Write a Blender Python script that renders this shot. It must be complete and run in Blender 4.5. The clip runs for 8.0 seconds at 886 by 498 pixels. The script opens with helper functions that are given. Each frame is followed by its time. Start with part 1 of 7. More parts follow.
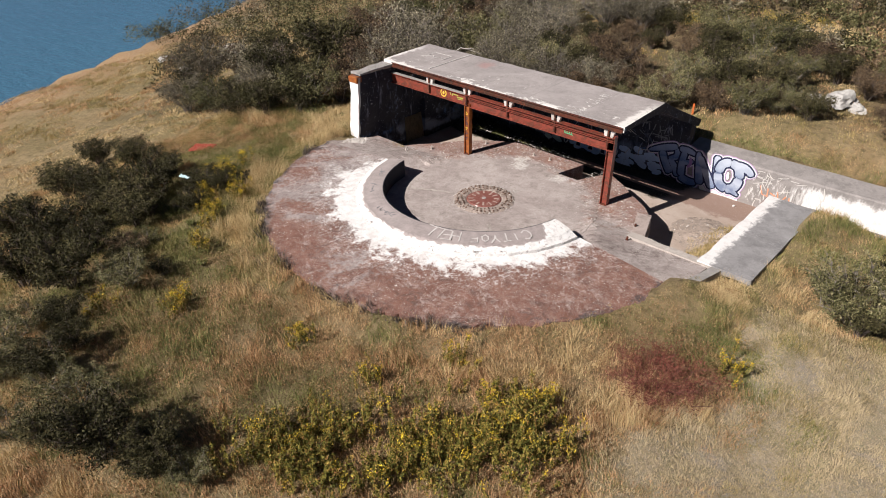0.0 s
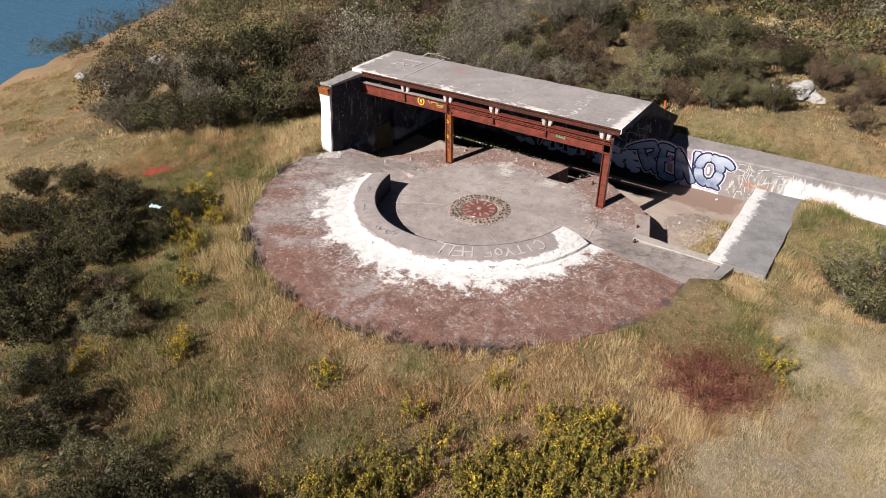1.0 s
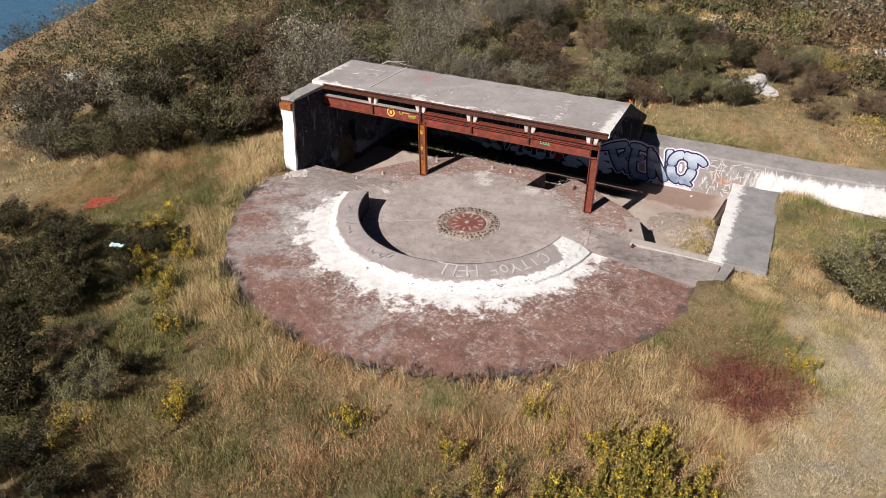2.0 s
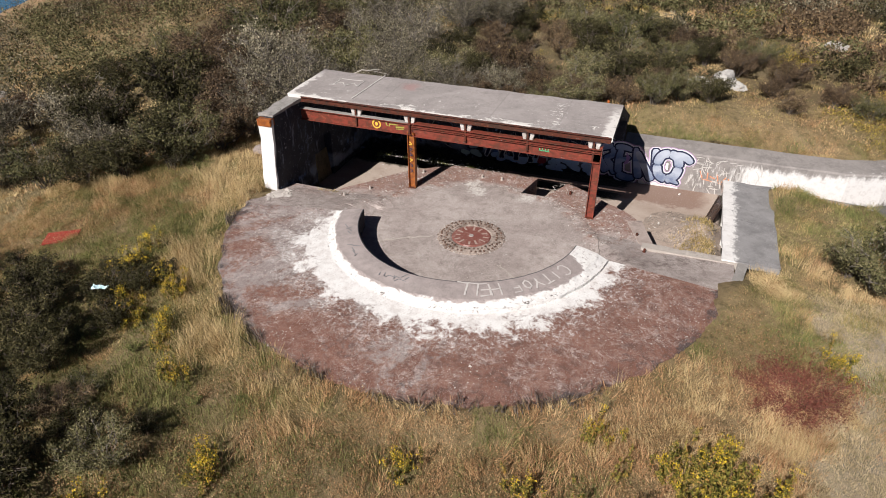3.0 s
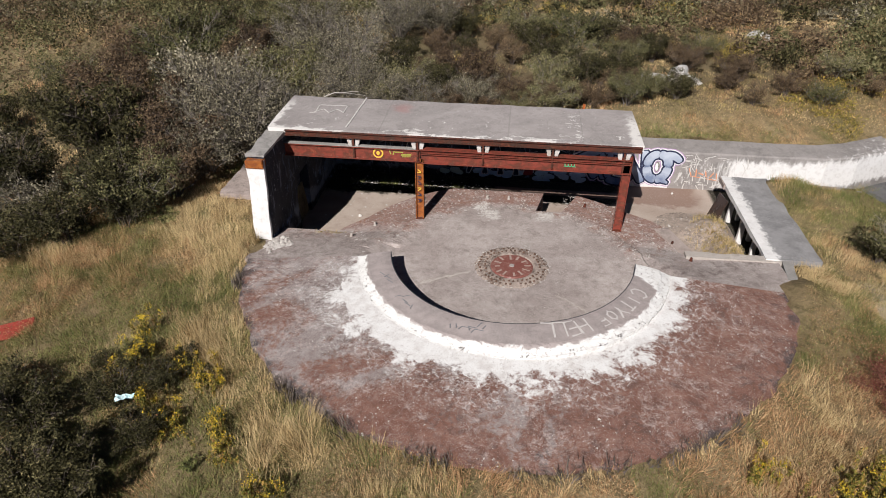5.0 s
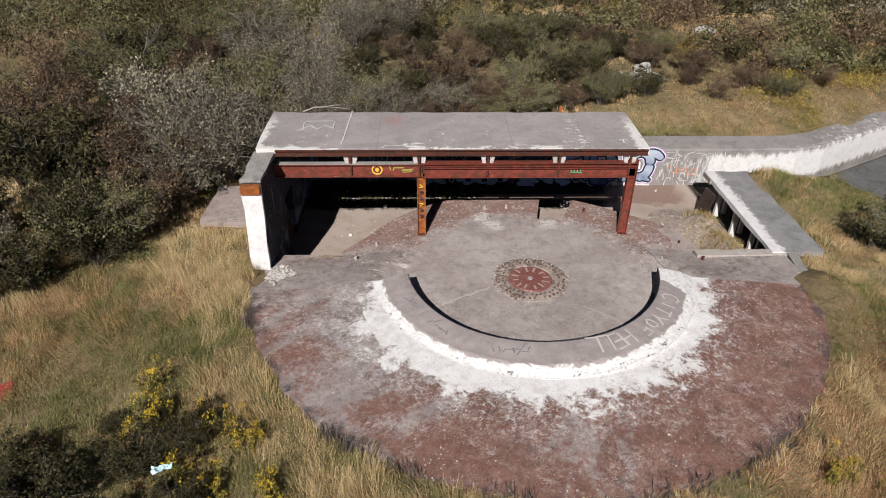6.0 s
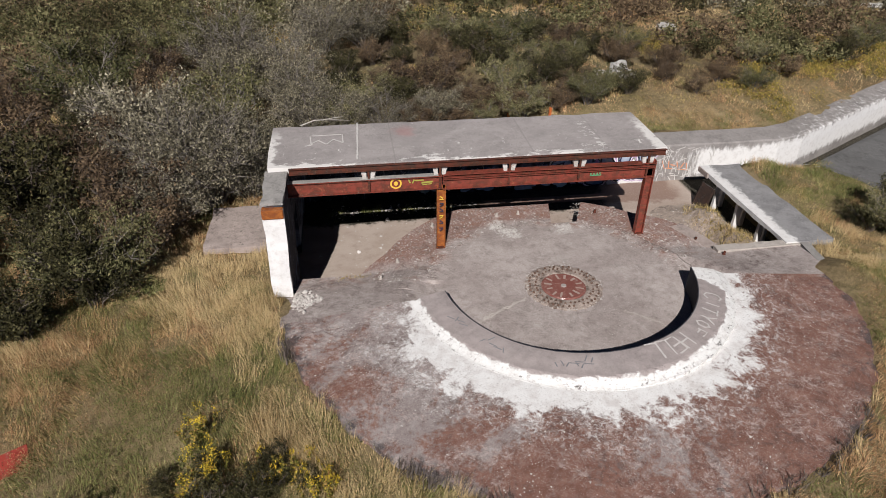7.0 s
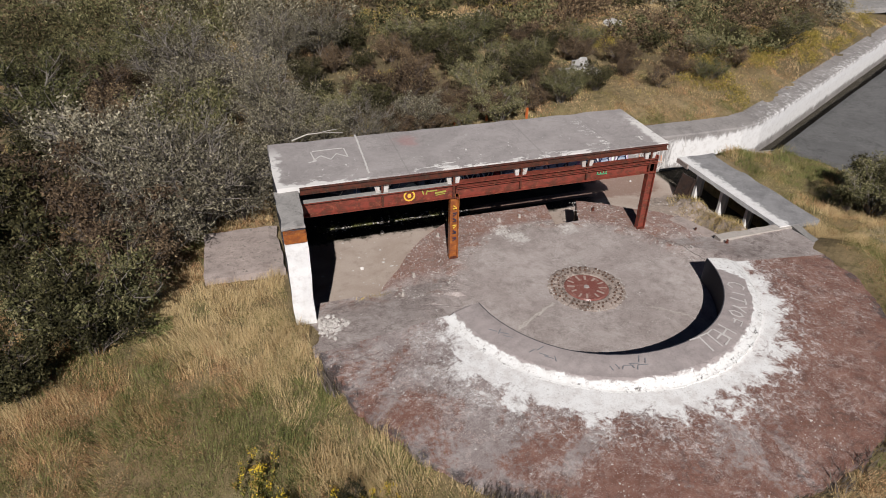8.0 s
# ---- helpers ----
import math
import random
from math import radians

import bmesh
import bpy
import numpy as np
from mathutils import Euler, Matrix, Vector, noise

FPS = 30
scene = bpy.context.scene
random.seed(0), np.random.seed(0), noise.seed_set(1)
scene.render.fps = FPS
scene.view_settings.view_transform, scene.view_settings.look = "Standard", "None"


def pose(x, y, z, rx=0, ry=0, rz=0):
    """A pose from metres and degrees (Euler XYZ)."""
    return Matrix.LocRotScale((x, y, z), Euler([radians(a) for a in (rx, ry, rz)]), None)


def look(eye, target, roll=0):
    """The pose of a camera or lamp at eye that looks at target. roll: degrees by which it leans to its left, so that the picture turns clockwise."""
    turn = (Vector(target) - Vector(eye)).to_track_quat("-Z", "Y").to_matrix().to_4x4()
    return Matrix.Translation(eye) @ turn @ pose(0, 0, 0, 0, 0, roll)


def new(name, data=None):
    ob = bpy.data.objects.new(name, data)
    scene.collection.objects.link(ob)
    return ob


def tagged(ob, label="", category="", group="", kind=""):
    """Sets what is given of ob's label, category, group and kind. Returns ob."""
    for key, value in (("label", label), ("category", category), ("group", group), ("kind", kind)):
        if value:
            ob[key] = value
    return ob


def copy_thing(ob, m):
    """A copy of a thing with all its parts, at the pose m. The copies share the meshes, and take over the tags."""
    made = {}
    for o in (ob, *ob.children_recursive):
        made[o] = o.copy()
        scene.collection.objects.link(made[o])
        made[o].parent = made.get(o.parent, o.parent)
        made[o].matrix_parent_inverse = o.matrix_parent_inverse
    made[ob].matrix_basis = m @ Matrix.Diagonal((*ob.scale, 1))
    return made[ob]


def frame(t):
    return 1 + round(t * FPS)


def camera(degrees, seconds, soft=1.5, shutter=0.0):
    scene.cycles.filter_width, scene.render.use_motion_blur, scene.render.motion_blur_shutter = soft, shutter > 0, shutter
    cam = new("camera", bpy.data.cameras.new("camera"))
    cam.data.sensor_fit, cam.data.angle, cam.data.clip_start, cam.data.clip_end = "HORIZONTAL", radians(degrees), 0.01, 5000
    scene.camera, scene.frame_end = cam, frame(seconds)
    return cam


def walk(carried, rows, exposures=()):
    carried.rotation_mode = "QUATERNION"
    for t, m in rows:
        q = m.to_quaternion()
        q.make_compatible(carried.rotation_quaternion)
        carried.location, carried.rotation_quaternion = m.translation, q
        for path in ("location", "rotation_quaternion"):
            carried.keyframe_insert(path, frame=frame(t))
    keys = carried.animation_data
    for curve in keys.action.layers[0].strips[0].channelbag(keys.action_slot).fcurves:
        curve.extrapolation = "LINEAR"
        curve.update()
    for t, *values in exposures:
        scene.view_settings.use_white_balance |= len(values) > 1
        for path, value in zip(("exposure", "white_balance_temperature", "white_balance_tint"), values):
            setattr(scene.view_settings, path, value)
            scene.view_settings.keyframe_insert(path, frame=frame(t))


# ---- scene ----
cam = camera(68.9, 8.0, 0.95)
METRES, EYE, TILT, LEAN, TURN = 24.0, 11.34, 0.0, 0.0, 44.2
ROWS = [
    (0.0, 0.0, 0.0, 0.0, -0.44, -32.41, 0.69),
    (0.5, -0.061, 0.0248, -0.0005, -4.21, -32.43, 0.62),
    (1.0, -0.1142, 0.0544, -0.0013, -8.49, -32.45, 0.52),
    (1.5, -0.161, 0.0878, -0.0023, -12.68, -32.46, 0.42),
    (3.0, -0.2846, 0.2076, -0.0057, -23.57, -32.49, 0.12),
    (3.5, -0.3248, 0.2537, -0.0063, -27.05, -32.51, 0.04),
    (4.0, -0.3642, 0.3028, -0.0071, -30.35, -32.52, -0.08),
    (4.5, -0.4016, 0.3538, -0.008, -33.52, -32.5, -0.14),
    (6.0, -0.4987, 0.5211, -0.0092, -45.52, -32.49, -0.44),
    (6.5, -0.5283, 0.5798, -0.0099, -49.12, -32.48, -0.53),
    (7.0, -0.5561, 0.639, -0.0108, -52.81, -32.44, -0.6),
    (7.5, -0.5816, 0.6996, -0.0117, -56.88, -32.38, -0.67),
    (8.0, -0.604, 0.7613, -0.0124, -61.35, -32.33, -0.77),
]
walk(cam, [(t, pose(0, 0, EYE, TILT, LEAN, TURN) @ pose(METRES * x, METRES * y, METRES * z, 90 + pitch, roll, yaw)) for t, x, y, z, yaw, pitch, roll in ROWS],
     [(0.0, 0.53, 6480, 13), (3.0, 0.37, 6440, 12), (5.0, 0.23, 6300, 11), (8.0, 0.06, 6250, 11)])

# ---------------------------------------------------------------- light
SUN_WAY = Vector((0.26, 1.0, -0.83))          # the way the sunlight travels
SUN_UP = math.atan2(0.83, math.hypot(0.26, 1.0))
world = bpy.data.worlds.new("sky")
scene.world = world
world.use_nodes = True
wt = world.node_tree
sky = wt.nodes.new("ShaderNodeTexSky")
sky.sky_type = "NISHITA"
sky.sun_disc = False
sky.air_density, sky.dust_density, sky.ozone_density = 0.20, 0.04, 1.0
sky.sun_elevation = SUN_UP
sky.sun_rotation = math.atan2(-0.26, -1.0)
wt.nodes["Background"].inputs["Strength"].default_value = 0.05
wt.links.new(sky.outputs[0], wt.nodes["Background"].inputs["Color"])
sun = new("sun", bpy.data.lights.new("sun", "SUN"))
sun.data.energy, sun.data.angle, sun.data.color = 5.0, radians(0.5), (1.0, 0.953, 0.897)
sun.matrix_world = look((0, 0, 60), Vector((0, 0, 60)) + SUN_WAY)

# ---------------------------------------------------------------- tools
RNG = np.random.default_rng(7)
CX, CY = -14.2, 16.75                          # centre of the gun platform


class Nodes:
    """A short way to write a material's nodes."""

    def __init__(self, name, rough=0.9, metal=0.0):
        self.m = bpy.data.materials.new(name)
        self.m.use_nodes = True
        self.t = self.m.node_tree
        self.b = self.t.nodes["Principled BSDF"]
        self.b.inputs["Roughness"].default_value = rough
        self.b.inputs["Metallic"].default_value = metal
        self.b.inputs["Specular IOR Level"].default_value = 0.25
        self.p = None

    def node(self, kind):
        return self.t.nodes.new(kind)

    def put(self, socket, value):
        if isinstance(value, bpy.types.NodeSocket):
            self.t.links.new(value, socket)
        elif isinstance(value, tuple) and len(value) == 3 and socket.type == "RGBA":
            socket.default_value = (*value, 1)
        else:
            socket.default_value = value

    def pos(self):
        if self.p is None:
            self.p = self.node("ShaderNodeNewGeometry").outputs["Position"]
        return self.p

    def local(self):
        return self.node("ShaderNodeTexCoord").outputs["Object"]

    def noise(self, scale, detail=4.0, rough=0.6, vec=None, warp=0.0):
        n = self.node("ShaderNodeTexNoise")
        self.put(n.inputs["Vector"], self.pos() if vec is None else vec)
        n.inputs["Scale"].default_value, n.inputs["Detail"].default_value = scale, detail
        n.inputs["Roughness"].default_value, n.inputs["Distortion"].default_value = rough, warp
        return n.outputs["Fac"]

    def spots(self, scale, vec=None, feature="F1"):
        n = self.node("ShaderNodeTexVoronoi")
        n.feature = feature
        self.put(n.inputs["Vector"], self.pos() if vec is None else vec)
        n.inputs["Scale"].default_value = scale
        return n.outputs["Distance"]

    def math(self, op, a, b=0.0, c=0.0):
        n = self.node("ShaderNodeMath")
        n.operation = op
        for s, v in zip(n.inputs, (a, b, c)):
            self.put(s, v)
        return n.outputs[0]

    def step(self, value, lo, hi):
        n = self.node("ShaderNodeMapRange")
        n.interpolation_type = "SMOOTHSTEP"
        for k, v in (("Value", value), ("From Min", lo), ("From Max", hi)):
            self.put(n.inputs[k], v)
        return n.outputs["Result"]

    def mix(self, fac, a, b, blend="MIX"):
        n = self.node("ShaderNodeMix")
        n.data_type, n.blend_type = "RGBA", blend
        self.put(n.inputs[0], fac), self.put(n.inputs[6], a), self.put(n.inputs[7], b)
        return n.outputs[2]

    def ramp(self, fac, stops):
        n = self.node("ShaderNodeValToRGB")
        e = n.color_ramp.elements
        while len(e) < len(stops):
            e.new(0.5)
        for item, (at, colour) in zip(e, stops):
            item.position, item.color = at, (*colour, 1)
        self.put(n.inputs[0], fac)
        return n.outputs[0]

    def scaled(self, v):
        n = self.node("ShaderNodeVectorMath")
        n.operation = "MULTIPLY"
        self.put(n.inputs[0], self.pos())
        n.inputs[1].default_value = v
        return n.outputs[0]

    def polar(self):
        """Distance from the platform's centre, and the angle round it in degrees."""
        n = self.node("ShaderNodeSeparateXYZ")
        self.put(n.inputs[0], self.pos())
        dx, dy = self.math("SUBTRACT", n.outputs[0], CX), self.math("SUBTRACT", n.outputs[1], CY)
        d = self.math("SQRT", self.math("ADD", self.math("MULTIPLY", dx, dx), self.math("MULTIPLY", dy, dy)))
        a = self.math("MULTIPLY", self.math("ARCTAN2", dy, dx), 180 / math.pi)
        return d, a, n.outputs[0], n.outputs[1], n.outputs[2]

    def bump(self, height, strength=0.4, distance=0.02):
        n = self.node("ShaderNodeBump")
        n.inputs["Strength"].default_value, n.inputs["Distance"].default_value = strength, distance
        self.put(n.inputs["Height"], height)
        self.t.links.new(n.outputs[0], self.b.inputs["Normal"])

    def done(self, colour, rough=None):
        self.put(self.b.inputs["Base Color"], colour)
        if rough is not None:
            self.put(self.b.inputs["Roughness"], rough)
        return self.m


def fast_mesh(name, verts, faces, material):
    """A mesh from arrays: faces is a list of (n, k) index arrays."""
    me = bpy.data.meshes.new(name)
    verts = np.asarray(verts, dtype=np.float32)
    loops = np.concatenate([np.asarray(f, dtype=np.int32).ravel() for f in faces])
    totals = np.concatenate([np.full(len(f), np.asarray(f).shape[1], dtype=np.int32) for f in faces])
    starts = np.concatenate([[0], np.cumsum(totals)[:-1]]).astype(np.int32)
    me.vertices.add(len(verts))
    me.vertices.foreach_set("co", verts.ravel())
    me.loops.add(len(loops))
    me.loops.foreach_set("vertex_index", loops)
    me.polygons.add(len(totals))
    me.polygons.foreach_set("loop_start", starts)
    me.polygons.foreach_set("loop_total", totals)
    me.update(calc_edges=True)
    me.validate()
    if material:
        me.materials.append(material)
    return me


def part(name, bm, material, parent=None, label="", smooth=False):
    """Links a bmesh as one mesh object, under a thing or part if one is given."""
    me = bpy.data.meshes.new(name)
    bmesh.ops.recalc_face_normals(bm, faces=bm.faces)
    bm.to_mesh(me)
    bm.free()
    if material:
        me.materials.append(material)
    if smooth:
        for poly in me.polygons:
            poly.use_smooth = True
    ob = new(name, me)
    if parent:
        ob.parent = parent
    return tagged(ob, label)


def thing(name, at=(0, 0, 0), turn=(0, 0, 0)):
    ob = new(name)
    ob.empty_display_size = 0.2
    ob.matrix_basis = pose(*at, *turn)
    return ob


def box(bm, x0, x1, y0, y1, z0, z1, bevel=0.0, m=None):
    """Adds a box to a bmesh."""
    r = bmesh.ops.create_cube(bm, size=1)["verts"]
    bmesh.ops.scale(bm, vec=(x1 - x0, y1 - y0, z1 - z0), verts=r)
    bmesh.ops.translate(bm, vec=((x0 + x1) / 2, (y0 + y1) / 2, (z0 + z1) / 2), verts=r)
    if bevel:
        edges = list({e for v in r for e in v.link_edges})
        r = bmesh.ops.bevel(bm, geom=edges, offset=bevel, segments=2, affect="EDGES")["verts"]
    if m is not None:
        bmesh.ops.transform(bm, matrix=m, verts=[v for v in r if v.is_valid])
    return r


def boxed(name, x0, x1, y0, y1, z0, z1, material, parent=None, label="", bevel=0.0, m=None):
    bm = bmesh.new()
    box(bm, x0, x1, y0, y1, z0, z1, bevel, m)
    return part(name, bm, material, parent, label)


def rough_slab(bm, x0, x1, y0, y1, z0, z1, cell=0.25, chip=0.03, seed=0):
    """A box whose faces are cut into cells and whose edges are worn away unevenly."""
    r = box(bm, x0, x1, y0, y1, z0, z1)
    for axis, lo, hi in ((0, x0, x1), (1, y0, y1), (2, z0, z1)):
        n = max(1, int((hi - lo) / cell))
        for i in range(1, n):
            at, way = [0, 0, 0], [0, 0, 0]
            at[axis], way[axis] = lo + (hi - lo) * i / n, 1
            bmesh.ops.bisect_plane(bm, geom=bm.verts[:] + bm.edges[:] + bm.faces[:], plane_co=at, plane_no=way)
    lo, hi = Vector((x0, y0, z0)), Vector((x1, y1, z1))
    for v in bm.verts:
        on = [k for k in range(3) if abs(v.co[k] - lo[k]) < 1e-4 or abs(v.co[k] - hi[k]) < 1e-4]
        bite = chip * max(0.0, 0.35 + noise.noise(v.co * 1.7 + Vector((seed, 0, 0))) * 1.3) if len(on) > 1 else 0.0
        for k in on:
            v.co[k] += bite if abs(v.co[k] - lo[k]) < 1e-4 else -bite
        v.co += noise.noise_vector(v.co * 2.3 + Vector((0, seed, 0))) * chip * 0.2


def tube(path, radii, sides=5):
    """Vertices and quads of a tapered tube along points."""
    path = np.asarray(path, dtype=float)
    way = np.gradient(path, axis=0)
    way /= np.linalg.norm(way, axis=1)[:, None] + 1e-9
    ref = np.where(np.abs(way[:, 2:3]) > 0.9, np.array([[1.0, 0, 0]]), np.array([[0, 0, 1.0]]))
    u = np.cross(way, ref)
    u /= np.linalg.norm(u, axis=1)[:, None] + 1e-9
    w = np.cross(way, u)
    a = np.arange(sides) * 2 * math.pi / sides
    ring = path[:, None] + np.asarray(radii)[:, None, None] * (np.cos(a)[None, :, None] * u[:, None] + np.sin(a)[None, :, None] * w[:, None])
    n = len(path)
    i, k = np.meshgrid(np.arange(n - 1), np.arange(sides), indexing="ij")
    k2 = (k + 1) % sides
    quads = np.stack([i * sides + k, i * sides + k2, (i + 1) * sides + k2, (i + 1) * sides + k], -1).reshape(-1, 4)
    return ring.reshape(-1, 3), quads


# ---------------------------------------------------------------- materials
def grime(n, c, strong=1.0, dark=(0.09, 0.075, 0.066), pale=(0.50, 0.46, 0.42)):
    """Blotches, pits and pale grit at hand's width and finger's width."""
    zone = n.step(n.noise(0.75, 6, 0.7, warp=0.8), 0.40, 0.60)
    other = n.step(n.noise(1.1, 6, 0.7, n.local(), 0.6), 0.44, 0.60)
    blot = n.noise(3.4, 8, 0.76, warp=0.8)
    c = n.mix(n.math("MULTIPLY", n.step(blot, 0.46, 0.62), n.math("MULTIPLY_ADD", zone, 0.5 * strong, 0.18 * strong)), c, dark)
    c = n.mix(n.math("MULTIPLY", n.step(n.noise(5.5, 8, 0.8, n.local(), 0.5), 0.48, 0.63), n.math("MULTIPLY_ADD", other, 0.6 * strong, 0.1 * strong)), c, pale)
    c = n.mix(n.math("MULTIPLY", n.step(n.noise(18, 6, 0.8), 0.52, 0.63), n.math("MULTIPLY_ADD", zone, 0.7 * strong, 0.15 * strong)), c, dark)
    return n.mix(n.math("MULTIPLY", n.step(n.noise(25, 5, 0.8, n.local()), 0.54, 0.63), n.math("MULTIPLY_ADD", other, 0.95 * strong, 0.1 * strong)), c, pale)


def concrete(name, tint=(0.36, 0.33, 0.30), dark=(0.20, 0.18, 0.165), stain=0.5, relief=0.5, dirt=0.7):
    n = Nodes(name, 0.92)
    big, mid, fine = n.noise(0.35, 5, 0.65, warp=0.6), n.noise(2.2, 6, 0.7), n.noise(38, 3, 0.7)
    c = n.mix(n.step(big, 0.35, 0.7), tint, tuple(0.82 * v for v in tint))
    c = n.mix(n.math("MULTIPLY", n.step(mid, 0.52, 0.72), stain), c, dark)
    c = grime(n, c, dirt, tuple(0.5 * v for v in dark), tuple(1.35 * v for v in tint))
    n.bump(n.math("ADD", n.math("MULTIPLY", mid, 0.6), n.math("MULTIPLY", fine, 0.5)), relief, 0.02)
    return n.done(c)


def roof_concrete():
    n = Nodes("roof_concrete", 0.92)
    s = n.node("ShaderNodeSeparateXYZ")
    n.put(s.inputs[0], n.pos())
    x, y, z = s.outputs
    big, mid, fine = n.noise(0.5, 5, 0.65, warp=0.8), n.noise(2.6, 7, 0.72, n.scaled((0.6, 1, 1)), 0.5), n.noise(34, 4, 0.7)
    c = n.mix(n.step(big, 0.36, 0.66), (0.365, 0.328, 0.315), (0.295, 0.265, 0.254))
    c = n.mix(n.math("MULTIPLY", n.step(mid, 0.5, 0.72), 0.45), c, (0.215, 0.195, 0.182))
    c = n.mix(n.math("MULTIPLY", n.step(fine, 0.5, 0.75), 0.3), c, (0.44, 0.41, 0.385))
    edge = n.math("MULTIPLY_ADD", n.math("SUBTRACT", n.noise(1.3, 6, 0.75, n.scaled((0.55, 1.6, 1))), 0.5), 3.6, 19.56)
    patch = n.step(n.math("SUBTRACT", y, edge), 0.05, -0.04)
    ends = n.math("MAXIMUM", n.step(n.math("MULTIPLY_ADD", n.math("SUBTRACT", mid, 0.5), 0.9, x), -10.60, -10.42), n.step(n.math("MULTIPLY_ADD", n.math("SUBTRACT", mid, 0.5), 1.0, x), -22.45, -22.6))
    ends = n.math("MULTIPLY", n.math("MULTIPLY", ends, n.step(y, 22.6, 21.2)), n.step(n.noise(3.6, 7, 0.78), 0.38, 0.46))
    drips = n.math("MULTIPLY", n.step(n.noise(2.2, 7, 0.75, n.scaled((1.4, 0.8, 1))), 0.63, 0.665), n.step(y, 22.4, 20.6))
    splat = n.math("MULTIPLY", n.step(n.math("ABSOLUTE", n.math("ADD", x, 12.35)), 0.5, 0.1), n.step(y, 22.5, 21.9))
    drips = n.math("MAXIMUM", drips, n.step(n.math("MULTIPLY_ADD", splat, 0.10, n.noise(4.2, 7, 0.78, n.scaled((0.7, 1.5, 1)))), 0.645, 0.665))
    patch = n.math("MAXIMUM", n.math("MAXIMUM", patch, ends), drips)
    c = grime(n, c, 0.45, (0.15, 0.135, 0.125), (0.46, 0.43, 0.40))
    c = n.mix(patch, c, (0.66, 0.63, 0.595))
    red = n.node("ShaderNodeVectorMath")
    red.operation = "DISTANCE"
    n.put(red.inputs[0], n.pos())
    red.inputs[1].default_value = (-18.4, 21.8, 2.86)
    c = n.mix(n.math("MULTIPLY", n.step(n.math("ADD", red.outputs["Value"], mid), 1.05, 0.6), 0.35), c, (0.38, 0.14, 0.13))
    for at, wide in ((-14.55, 0.016), (-18.9, 0.012), (-12.1, 0.010)):      # day joints across the slab
        off = n.math("ABSOLUTE", n.math("SUBTRACT", n.math("MULTIPLY_ADD", n.math("SUBTRACT", fine, 0.5), 0.05, x), at))
        c = n.mix(n.math("MULTIPLY", n.step(off, wide + 0.02, wide), 0.28), c, (0.17, 0.155, 0.145))
    n.bump(n.math("ADD", n.math("MULTIPLY", mid, 0.6), n.math("MULTIPLY", fine, 0.5)), 0.45, 0.02)
    return n.done(c)


